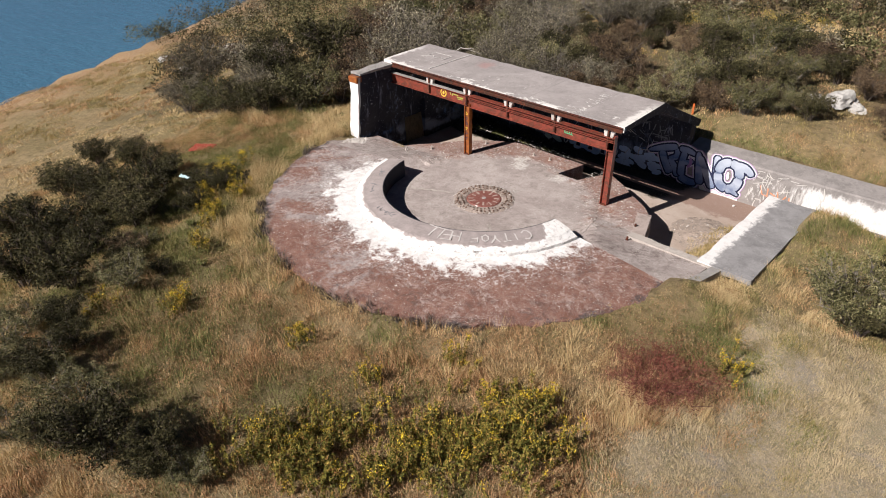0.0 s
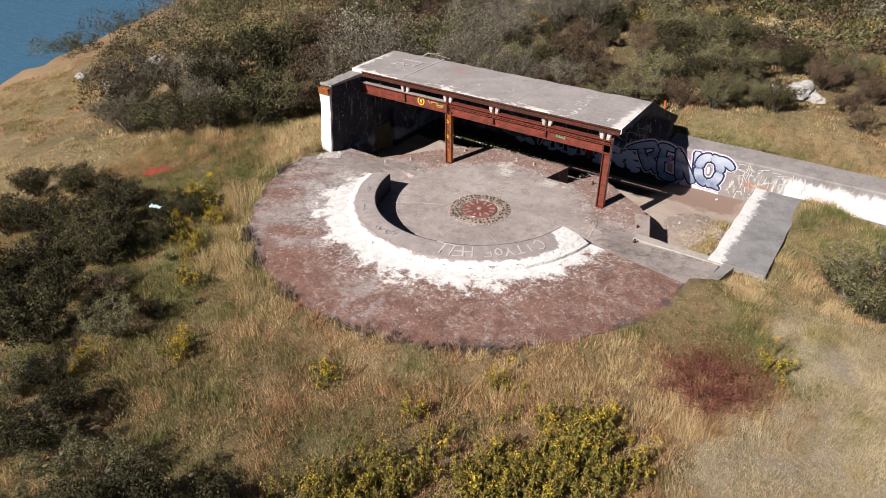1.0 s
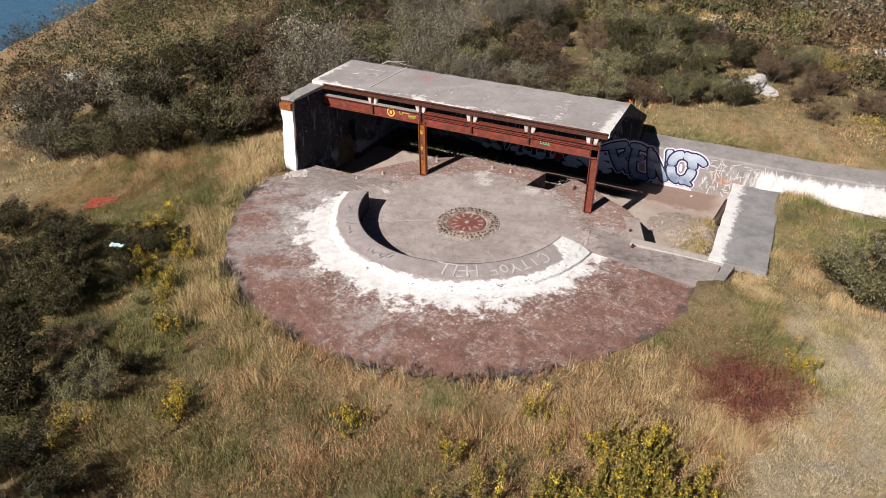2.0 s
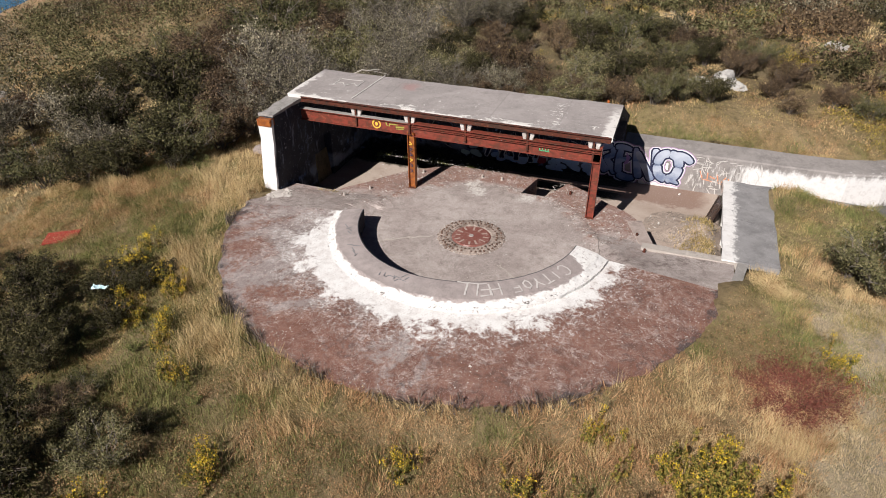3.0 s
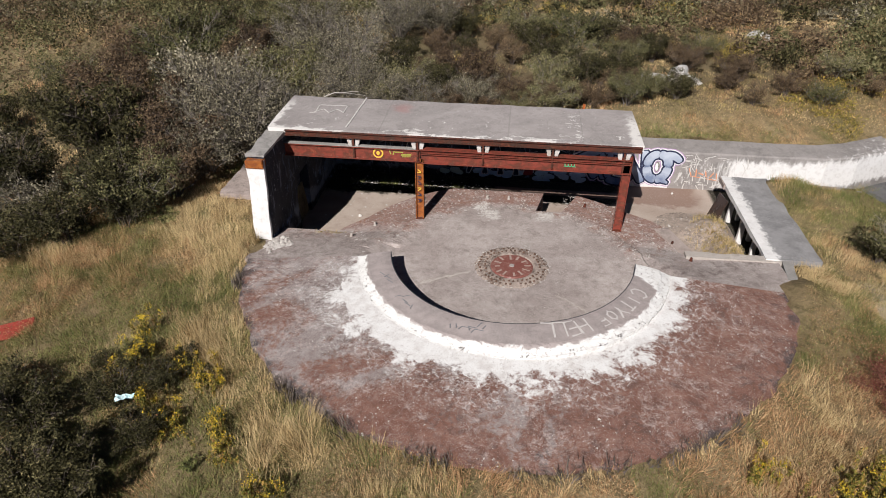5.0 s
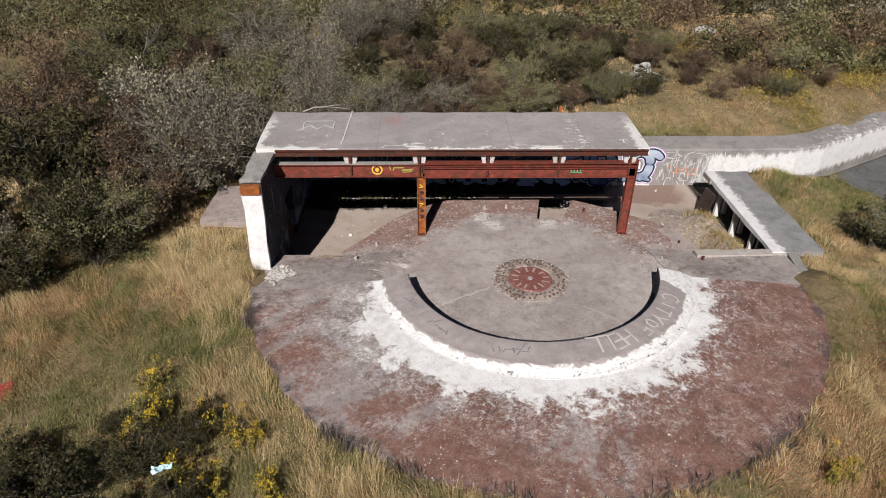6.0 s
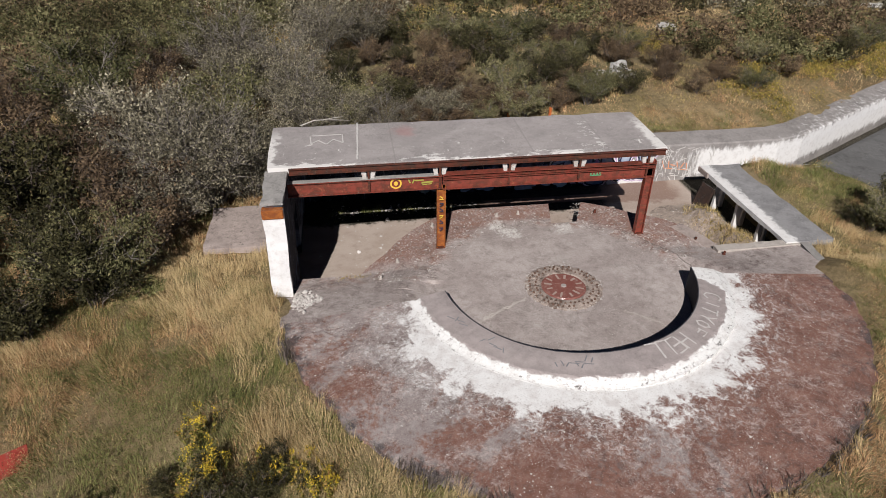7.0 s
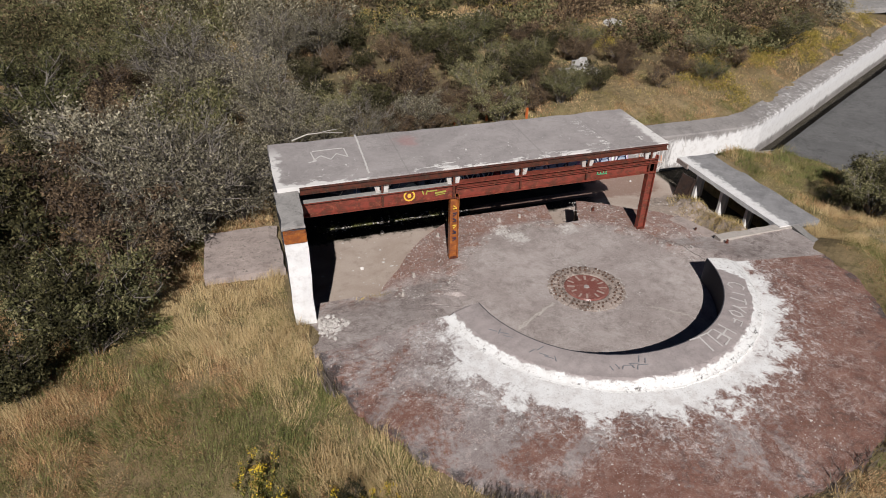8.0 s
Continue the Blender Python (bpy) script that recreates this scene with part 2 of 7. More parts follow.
def apron_paint():
    n = Nodes("worn_red_apron_paint", 0.88)
    d, a, x, y, z = n.polar()
    big, mid, fine, grit = n.noise(0.45, 6, 0.65, warp=0.8), n.noise(1.6, 8, 0.72, warp=0.5), n.noise(9, 5, 0.7), n.noise(55, 2, 0.7)
    red = n.mix(n.step(mid, 0.38, 0.66), (0.165, 0.075, 0.053), (0.240, 0.124, 0.092))
    grey = n.mix(n.step(mid, 0.4, 0.65), (0.27, 0.225, 0.212), (0.37, 0.33, 0.312))
    # bare concrete shows on the seaward side and along the edge
    west = n.math("COSINE", n.math("MULTIPLY", n.math("SUBTRACT", a, -163.0), math.pi / 180))
    bare = n.math("ADD", n.math("MULTIPLY", west, 0.15), n.math("SUBTRACT", big, 0.06))
    bare = n.math("ADD", bare, n.math("MULTIPLY", n.math("SUBTRACT", fine, 0.5), 0.45))
    bare = n.math("ADD", bare, n.math("MULTIPLY", n.step(d, 8.0, 8.5), 0.14))
    bare = n.math("SUBTRACT", bare, n.math("MULTIPLY", n.step(d, 6.2, 7.2), 0.06))
    c = n.mix(n.step(bare, 0.47, 0.62), red, grey)
    # flaked white paint round the raised rim
    edge = n.math("MULTIPLY_ADD", n.math("COSINE", n.math("MULTIPLY", n.math("SUBTRACT", a, -135.0), math.pi / 180)), 0.24, 5.38)
    edge = n.math("MULTIPLY_ADD", n.math("SUBTRACT", mid, 0.5), 3.4, edge)
    edge = n.math("MULTIPLY_ADD", n.math("SUBTRACT", n.noise(6, 7, 0.75), 0.5), 1.3, edge)
    edge = n.math("SUBTRACT", edge, n.math("MULTIPLY", n.step(a, -148.0, -174.0), 0.75))
    past = n.math("SUBTRACT", d, edge)
    c = grime(n, c, 1.0, (0.085, 0.052, 0.045), (0.50, 0.41, 0.375))
    flaky = n.noise(8, 8, 0.8, warp=0.5)
    solid = n.math("MULTIPLY", n.step(past, 0.22, -0.2), n.step(flaky, 0.28, 0.38))
    faded = n.math("MULTIPLY", n.step(past, 1.5, -0.2), n.step(flaky, 0.50, 0.60))
    white = n.math("MAXIMUM", solid, n.math("MULTIPLY", faded, 0.8))
    tone = n.mix(n.step(n.noise(2.8, 6, 0.7), 0.42, 0.68), (0.77, 0.755, 0.735), (0.63, 0.595, 0.57))
    c = n.mix(white, c, tone)
    flakes = n.math("MULTIPLY", n.step(n.noise(7.5, 9, 0.82, n.scaled((1, 1.4, 1)), 0.4), 0.62, 0.67), n.step(n.noise(0.9, 5, 0.75), 0.44, 0.56))
    c = n.mix(n.math("MULTIPLY", flakes, 0.85), c, (0.60, 0.56, 0.52))
    # blotchy near-black colour towards the apron's outer edge
    dark_edge = n.math("MULTIPLY_ADD", n.math("SUBTRACT", n.noise(1.1, 6, 0.7), 0.5), 2.6, n.math("MULTIPLY_ADD", n.math("SUBTRACT", fine, 0.5), 0.8, d))
    c = n.mix(n.math("MULTIPLY", n.step(dark_edge, 7.95, 8.35), 0.85), c, (0.052, 0.045, 0.047))
    c = n.mix(n.math("MULTIPLY", n.step(n.noise(42, 4, 0.8, n.local()), 0.57, 0.64), 0.55), c, (0.56, 0.50, 0.46))
    c = n.mix(n.math("MULTIPLY", n.step(n.noise(30, 4, 0.8), 0.56, 0.66), 0.5), c, (0.085, 0.052, 0.045))
    c = n.mix(n.math("MULTIPLY", n.step(grit, 0.55, 0.75), 0.3), c, (0.10, 0.07, 0.06))
    n.bump(n.math("ADD", n.math("MULTIPLY", fine, 0.6), n.math("MULTIPLY", grit, 0.4)), 0.45, 0.02)
    return n.done(c)


def rim_paint():
    n = Nodes("rim_concrete_with_white_edge", 0.9)
    d, a, x, y, z = n.polar()
    mid, fine = n.noise(2.0, 6, 0.7), n.noise(14, 5, 0.7)
    c = n.mix(n.step(mid, 0.35, 0.7), (0.352, 0.302, 0.288), (0.282, 0.243, 0.232))
    c = grime(n, c, 0.4, (0.13, 0.11, 0.10), (0.40, 0.365, 0.34))
    out = n.math("ADD", d, n.math("MULTIPLY", n.math("SUBTRACT", n.noise(2.2, 6, 0.7), 0.5), 0.42))
    # the white runs right over the end of the rim in a ragged hook
    bound = n.math("MULTIPLY_ADD", n.step(n.math("MULTIPLY_ADD", n.math("SUBTRACT", mid, 0.5), 14.0, a), -24.0, -12.0), -1.0, 4.49)
    past = n.math("SUBTRACT", out, bound)
    white = n.step(past, -0.03, 0.03)
    white = n.math("MULTIPLY", white, n.step(n.noise(9, 7, 0.8, warp=0.4), 0.36, 0.46))
    c = n.mix(white, c, n.mix(n.step(n.noise(4.0, 6, 0.75), 0.45, 0.7), (0.74, 0.725, 0.70), (0.60, 0.57, 0.54)))
    holes = n.math("MULTIPLY", n.step(n.noise(2.6, 6, 0.8, warp=0.5), 0.585, 0.61), n.step(d, 4.56, 4.64))
    c = n.mix(n.math("MULTIPLY", holes, n.step(n.math("ABSOLUTE", n.math("SUBTRACT", d, 4.70)), 0.075, 0.05)), c, (0.16, 0.145, 0.135))
    # near-black inner face: the shade on it is put into the colour
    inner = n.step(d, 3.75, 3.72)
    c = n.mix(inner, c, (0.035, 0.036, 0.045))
    n.bump(fine, 0.4, 0.02)
    return n.done(c)


def floor_concrete():
    n = Nodes("platform_concrete", 0.92)
    d, a, x, y, z = n.polar()
    big, mid, fine, grit = n.noise(0.5, 6, 0.65, warp=0.6), n.noise(2.4, 7, 0.72), n.noise(11, 5, 0.7), n.noise(60, 2, 0.7)
    c = n.mix(n.step(big, 0.35, 0.65), (0.435, 0.378, 0.352), (0.320, 0.268, 0.248))
    c = n.mix(n.math("MULTIPLY", n.step(mid, 0.46, 0.66), 0.6), c, (0.215, 0.172, 0.155))
    # red ochre paint on the part under the canopy
    back = n.math("ADD", n.math("MULTIPLY", n.math("SUBTRACT", big, 0.5), 1.6), n.math("MULTIPLY", n.math("SUBTRACT", fine, 0.5), 0.9))
    back = n.step(n.math("ADD", back, y), 18.3, 19.2)
    c = n.mix(n.math("MULTIPLY", back, n.math("MULTIPLY", n.step(d, 4.1, 4.5), 0.88)), c, (0.225, 0.112, 0.084))
    grey = n.math("MULTIPLY", n.step(fine, 0.5, 0.66), n.step(mid, 0.45, 0.6))
    c = n.mix(n.math("MULTIPLY", grey, 0.55), c, (0.40, 0.365, 0.335))
    rusty = n.math("MULTIPLY", n.step(n.noise(1.2, 7, 0.72, warp=0.8), 0.50, 0.60), n.step(n.math("MULTIPLY_ADD", n.math("SUBTRACT", big, 0.5), 3.0, y), 17.2, 18.8))
    c = n.mix(n.math("MULTIPLY", n.math("MULTIPLY", rusty, n.step(d, 3.6, 4.2)), 0.9), c, (0.24, 0.115, 0.080))
    rim_in = n.step(d, 3.75, 3.95)
    c = n.mix(rim_in, grime(n, c, 0.5, (0.14, 0.115, 0.10), (0.56, 0.51, 0.475)), grime(n, c, 1.0, (0.105, 0.072, 0.062), (0.57, 0.50, 0.46)))
    speck = n.math("MULTIPLY", n.step(n.math("ADD", n.spots(15), n.math("MULTIPLY", n.math("SUBTRACT", n.noise(30, 3, 0.7), 0.5), 0.4)), 0.2, 0.1), n.step(n.noise(1.3, 5, 0.75), 0.47, 0.6))
    c = n.mix(n.math("MULTIPLY", speck, 0.8), c, (0.55, 0.51, 0.46))
    warp = n.node("ShaderNodeVectorMath")
    warp.operation = "MULTIPLY_ADD"
    wv = n.node("ShaderNodeTexNoise")
    n.put(wv.inputs["Vector"], n.pos())
    wv.inputs["Scale"].default_value = 1.4
    n.put(warp.inputs[0], wv.outputs["Color"])
    warp.inputs[1].default_value = (0.7, 0.7, 0.0)
    n.put(warp.inputs[2], n.pos())
    crack = n.math("MULTIPLY", n.step(n.spots(0.30, warp.outputs[0], "DISTANCE_TO_EDGE"), 0.012, 0.003), n.step(n.noise(0.9, 4, 0.7), 0.47, 0.58))
    c = n.mix(n.math("MULTIPLY", crack, 0.35), c, (0.42, 0.385, 0.35))
    ring = n.math("ABSOLUTE", n.math("SUBTRACT", n.math("MULTIPLY_ADD", n.math("SUBTRACT", n.noise(2.5, 5, 0.7), 0.5), 0.35, d), 4.35))
    ring = n.math("MULTIPLY", n.math("MULTIPLY", n.step(a, -6.0, 2.0), n.step(a, 52.0, 40.0)), n.step(ring, 0.028, 0.008))
    c = n.mix(n.math("MULTIPLY", ring, 0.75), c, (0.10, 0.082, 0.07))
    c = n.mix(n.math("MULTIPLY", n.step(n.noise(34, 5, 0.82, n.local()), 0.55, 0.63), n.math("MULTIPLY_ADD", rusty, 0.35, 0.4)), c, (0.60, 0.555, 0.515))
    c = n.mix(n.math("MULTIPLY", n.step(n.noise(27, 5, 0.82), 0.55, 0.64), 0.5), c, (0.12, 0.09, 0.08))
    scratch = n.step(n.noise(1.5, 8, 0.8, n.scaled((1.0, 3.2, 1.0)), 1.2), 0.635, 0.66)
    c = n.mix(n.math("MULTIPLY", scratch, 0.5), c, (0.52, 0.475, 0.44))
    splash = n.math("MULTIPLY", n.step(n.noise(2.4, 7, 0.78), 0.655, 0.68), 0.8)
    for sx, sy, wide in ((-15.05, 20.15, 0.55), (-15.32, 20.75, 0.5), (-13.08, 20.27, 0.46)):      # spilt white paint
        far = n.node("ShaderNodeVectorMath")
        far.operation = "DISTANCE"
        n.put(far.inputs[0], n.pos())
        far.inputs[1].default_value = (sx, sy, -0.37)
        ragged = n.math("MULTIPLY_ADD", n.math("SUBTRACT", n.noise(3.5, 8, 0.8, warp=0.6), 0.5), 2.2, far.outputs["Value"])
        splash = n.math("MAXIMUM", splash, n.math("MULTIPLY", n.step(ragged, wide - 0.08, wide - 0.38), n.step(n.noise(14, 6, 0.8), 0.38, 0.56)))
    c = n.mix(splash, c, (0.62, 0.585, 0.545))
    c = n.mix(n.math("MULTIPLY", n.step(grit, 0.55, 0.75), 0.35), c, (0.10, 0.085, 0.075))
    n.bump(n.math("ADD", n.math("MULTIPLY", fine, 0.6), n.math("MULTIPLY", grit, 0.4)), 0.5, 0.02)
    return n.done(c)


def flaking_white(name, base, low, high, axis=2, edge=0.3, streak=(3.0, 3.0, 0.6), start=None):
    """White paint flaking off concrete between two limits along an axis."""
    n = Nodes(name, 0.88)
    s = n.node("ShaderNodeSeparateXYZ")
    n.put(s.inputs[0], n.pos())
    v = s.outputs[axis]
    mid, fine = n.noise(1.5, 6, 0.7, n.scaled(streak), 0.4), n.noise(13, 5, 0.7)
    c = n.mix(n.step(n.noise(1.1, 5, 0.65), 0.35, 0.7), base, tuple(0.68 * k for k in base))
    c = n.mix(n.math("MULTIPLY", n.step(fine, 0.5, 0.75), 0.4), c, tuple(1.25 * k for k in base))
    if start is not None:                                    # the paint climbs to the top past the bend
        v = n.math("MULTIPLY_ADD", n.step(s.outputs[0], -4.0, 1.0), -0.24, v)
    w = n.math("MULTIPLY_ADD", n.math("SUBTRACT", mid, 0.5), 2.6 * edge, v)
    w = n.math("MULTIPLY_ADD", n.math("SUBTRACT", fine, 0.5), 1.2 * edge, w)
    paint = n.math("MULTIPLY", n.step(w, low - 0.12, low + 0.12), n.step(w, high + 0.12, high - 0.12))
    if start is not None:
        begin = n.math("MULTIPLY_ADD", n.math("SUBTRACT", mid, 0.5), 2.4, s.outputs[0])
        drip = n.math("MULTIPLY", n.step(n.noise(3.2, 6, 0.75, n.scaled((2.2, 1, 0.5))), 0.56, 0.62), 0.7)
        paint = n.math("MULTIPLY", paint, n.math("MAXIMUM", n.step(begin, start, start + 0.5), drip))
    c = grime(n, c, 0.5, tuple(0.4 * k for k in base), tuple(1.4 * k for k in base))
    c = n.mix(paint, c, n.mix(n.step(n.noise(5, 6, 0.75), 0.45, 0.7), (0.71, 0.69, 0.67), (0.58, 0.55, 0.525)))
    n.bump(n.math("ADD", n.math("MULTIPLY", mid, 0.5), n.math("MULTIPLY", fine, 0.5)), 0.45, 0.02)
    return n.done(c)


def tagged_wall():
    """Inside walls: dark paint, blackest at the foot, with old washed-out spray colours."""
    n = Nodes("dark_painted_wall", 0.85)
    s = n.node("ShaderNodeSeparateXYZ")
    n.put(s.inputs[0], n.pos())
    big, mid, fine = n.noise(0.8, 5, 0.65, warp=0.8), n.noise(2.2, 7, 0.7, n.scaled((1, 1, 0.55)), 0.5), n.noise(16, 4, 0.7)
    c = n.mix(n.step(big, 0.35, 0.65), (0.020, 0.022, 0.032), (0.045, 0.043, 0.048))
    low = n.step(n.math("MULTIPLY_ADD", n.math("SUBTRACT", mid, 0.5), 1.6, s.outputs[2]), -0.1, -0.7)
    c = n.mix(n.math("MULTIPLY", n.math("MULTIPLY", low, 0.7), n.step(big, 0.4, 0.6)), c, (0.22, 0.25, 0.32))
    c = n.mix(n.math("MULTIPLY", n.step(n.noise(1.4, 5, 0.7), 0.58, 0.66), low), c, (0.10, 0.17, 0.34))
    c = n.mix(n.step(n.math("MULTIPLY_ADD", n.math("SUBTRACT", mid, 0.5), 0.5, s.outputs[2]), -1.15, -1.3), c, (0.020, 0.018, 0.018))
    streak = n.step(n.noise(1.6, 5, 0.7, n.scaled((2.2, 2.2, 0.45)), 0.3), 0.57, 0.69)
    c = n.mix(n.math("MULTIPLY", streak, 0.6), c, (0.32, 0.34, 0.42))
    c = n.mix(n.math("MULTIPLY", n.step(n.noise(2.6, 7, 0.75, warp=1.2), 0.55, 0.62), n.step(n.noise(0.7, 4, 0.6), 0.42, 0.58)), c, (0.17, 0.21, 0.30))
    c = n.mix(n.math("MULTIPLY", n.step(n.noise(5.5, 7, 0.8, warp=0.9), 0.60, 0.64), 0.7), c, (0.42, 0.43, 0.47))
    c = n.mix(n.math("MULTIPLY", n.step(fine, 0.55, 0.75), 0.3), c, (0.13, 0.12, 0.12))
    n.bump(fine, 0.4, 0.015)
    return n.done(c)


def trench_floor():
    """Dusty concrete; bare brown earth along the long wall, near-black colour painted in for the shade under canopy and
    shelter.
    """
    n = Nodes("trench_floor_concrete", 0.93)
    s = n.node("ShaderNodeSeparateXYZ")
    n.put(s.inputs[0], n.pos())
    x, y = s.outputs[0], s.outputs[1]
    big, mid, fine = n.noise(0.5, 6, 0.65, warp=0.6), n.noise(2.4, 7, 0.72), n.noise(30, 4, 0.75)
    c = n.mix(n.step(big, 0.35, 0.65), (0.43, 0.355, 0.30), (0.36, 0.285, 0.235))
    c = n.mix(n.math("MULTIPLY", n.step(mid, 0.5, 0.7), 0.5), c, (0.25, 0.185, 0.15))
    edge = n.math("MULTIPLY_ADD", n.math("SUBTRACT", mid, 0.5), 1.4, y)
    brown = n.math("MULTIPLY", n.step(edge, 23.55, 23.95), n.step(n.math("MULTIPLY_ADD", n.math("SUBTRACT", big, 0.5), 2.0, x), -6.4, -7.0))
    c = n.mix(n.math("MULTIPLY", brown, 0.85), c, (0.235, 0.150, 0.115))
    # the canopy's shade at the wall foot, painted into the floor colour
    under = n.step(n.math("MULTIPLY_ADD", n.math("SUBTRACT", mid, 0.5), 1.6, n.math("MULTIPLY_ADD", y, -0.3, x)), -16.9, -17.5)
    floor_shade = n.math("MULTIPLY", n.step(edge, 23.3, 23.6), under)
    # a band stays out of it where the strip of sun falls
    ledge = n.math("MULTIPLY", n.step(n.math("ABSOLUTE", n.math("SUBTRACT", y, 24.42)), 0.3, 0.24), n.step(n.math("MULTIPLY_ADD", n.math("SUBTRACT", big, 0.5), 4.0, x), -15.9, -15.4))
    floor_shade = n.math("SUBTRACT", floor_shade, n.math("MULTIPLY", ledge, floor_shade))
    # the shelter's shade, painted likewise and on over the passage floor
    floor_shade = n.math("MAXIMUM", floor_shade, n.step(x, -6.15, -5.95))
    c = n.mix(floor_shade, c, n.mix(n.step(fine, 0.45, 0.65), (0.028, 0.024, 0.018), (0.055, 0.050, 0.030)))
    c = n.mix(n.math("MULTIPLY", n.step(n.noise(22, 5, 0.8, n.local()), 0.56, 0.64), 0.6), c, (0.52, 0.45, 0.39))
    c = n.mix(n.math("MULTIPLY", n.step(fine, 0.55, 0.7), 0.4), c, (0.14, 0.10, 0.08))
    n.bump(n.math("ADD", n.math("MULTIPLY", mid, 0.6), n.math("MULTIPLY", fine, 0.5)), 0.5, 0.02)
    return n.done(c)


def rust(name, paint=(0.225, 0.052, 0.036), bare=(0.115, 0.040, 0.027), bright=(0.29, 0.10, 0.055)):
    n = Nodes(name, 0.75)
    mid, fine = n.noise(3.2, 7, 0.72, n.scaled((1, 1, 1.6)), 0.5), n.noise(24, 4, 0.7)
    c = n.mix(n.step(mid, 0.4, 0.62), paint, bare)
    c = n.mix(n.math("MULTIPLY", n.step(n.noise(7, 6, 0.7), 0.56, 0.68), 0.8), c, bright)
    c = n.mix(n.math("MULTIPLY", n.step(fine, 0.55, 0.75), 0.5), c, (0.045, 0.028, 0.022))
    n.bump(n.math("ADD", mid, fine), 0.4, 0.008)
    return n.done(c, n.step(mid, 0.2, 1.3))


def spray(name, colour, worn=0.35, rough=0.6):
    """Spray paint, worn through in places."""
    n = Nodes(name, rough)
    fine = n.noise(9, 6, 0.7)
    c = n.mix(n.math("MULTIPLY", n.step(fine, 0.5, 0.72), worn), colour, tuple(0.55 * v + 0.08 for v in colour))
    return n.done(c)


def earth():
    n = Nodes("dry_turf_and_soil", 1.0)
    big, mid, fine, grit = n.noise(0.09, 5, 0.6, warp=0.7), n.noise(0.5, 7, 0.7, warp=0.4), n.noise(4.0, 6, 0.75), n.noise(26, 4, 0.75)
    c = n.mix(n.step(big, 0.38, 0.62), (0.25, 0.172, 0.088), (0.20, 0.155, 0.072))
    c = n.mix(n.step(mid, 0.42, 0.64), c, (0.30, 0.225, 0.125))
    c = n.mix(n.math("MULTIPLY", n.step(n.noise(46, 5, 0.8, n.scaled((1, 1.6, 1)), 1.0), 0.47, 0.6), 0.6), c, (0.38, 0.295, 0.165))
    c = n.mix(n.math("MULTIPLY", n.step(fine, 0.45, 0.65), 0.6), c, (0.075, 0.062, 0.030))
    # the trodden, stony way past the platform
    s = n.node("ShaderNodeSeparateXYZ")
    n.put(s.inputs[0], n.pos())
    x, y = s.outputs[0], s.outputs[1]
    off = n.math("MULTIPLY_ADD", n.math("SUBTRACT", n.noise(0.35, 6, 0.65), 0.5), 12.0, x)
    way = n.math("MULTIPLY", n.step(off, -4.4, -3.2), n.step(y, 17.6, 15.8))
    stony = n.mix(n.step(fine, 0.4, 0.65), (0.42, 0.345, 0.25), (0.29, 0.25, 0.165))
    stony = n.mix(n.step(n.noise(0.8, 5, 0.7), 0.5, 0.62), stony, (0.36, 0.315, 0.27))
    stony = n.mix(n.math("MULTIPLY", n.step(n.noise(1.3, 6, 0.7), 0.52, 0.62), 0.45), stony, (0.27, 0.25, 0.145))
    # dark leaf litter beneath the thicket
    west, back = n.math("MINIMUM", n.math("ADD", x, 24.0), 0.0), n.math("MINIMUM", n.math("MAXIMUM", n.math("ADD", x, 24.0), 0.0), 4.0)
    inland = n.math("MULTIPLY_ADD", west, -0.58, n.math("MULTIPLY_ADD", back, -1.15, y))
    inland = n.math("SUBTRACT", inland, n.math("MULTIPLY", n.step(x, -12.0, -6.0), 2.6))
    litter = n.math("MULTIPLY", n.step(n.math("MULTIPLY_ADD", n.math("SUBTRACT", mid, 0.5), 3.0, inland), 23.2, 24.4), n.step(x, -46.0, -40.0))
    c = n.mix(n.math("MULTIPLY", litter, 0.5), c, n.mix(n.step(fine, 0.42, 0.62), (0.050, 0.040, 0.024), (0.105, 0.085, 0.050)))
    shore = n.math("MULTIPLY_ADD", x, 0.87, n.math("MULTIPLY_ADD", y, 0.49, 51.5))
    shore = n.math("MULTIPLY_ADD", n.math("SUBTRACT", n.noise(0.3, 6, 0.7), 0.5), 12.0, shore)
    c = n.mix(n.math("MULTIPLY", n.step(shore, 11.0, 6.0), 0.65), c, n.mix(n.step(fine, 0.4, 0.6), (0.30, 0.155, 0.070), (0.42, 0.30, 0.19)))
    stony = n.mix(n.math("MULTIPLY", n.step(n.noise(14, 6, 0.8), 0.52, 0.62), 0.5), stony, (0.17, 0.145, 0.09))
    stony = n.mix(n.math("MULTIPLY", n.step(n.noise(19, 6, 0.8, n.local()), 0.54, 0.62), 0.8), stony, (0.52, 0.46, 0.37))
    c = n.mix(n.math("MULTIPLY", way, 0.85), c, stony)
    c = n.mix(n.math("MULTIPLY", n.step(grit, 0.5, 0.75), 0.5), c, (0.055, 0.047, 0.028))
    n.bump(n.math("ADD", fine, grit), 0.9, 0.06)
    return n.done(c)


def blades(name, stops, patch=0.6):
    n = Nodes(name, 0.75)
    isle = n.node("ShaderNodeNewGeometry").outputs["Random Per Island"]
    f = n.math("MULTIPLY_ADD", n.math("SUBTRACT", n.noise(0.55, 4, 0.6), 0.5), patch * 1.4, n.math("MULTIPLY_ADD", isle, 0.6, 0.2))
    f = n.math("MULTIPLY_ADD", n.math("SUBTRACT", n.noise(3.2, 4, 0.6), 0.5), 1.1, f)
    c = n.ramp(f, stops)
    n.b.inputs["Specular IOR Level"].default_value = 0.15
    return n.done(c)


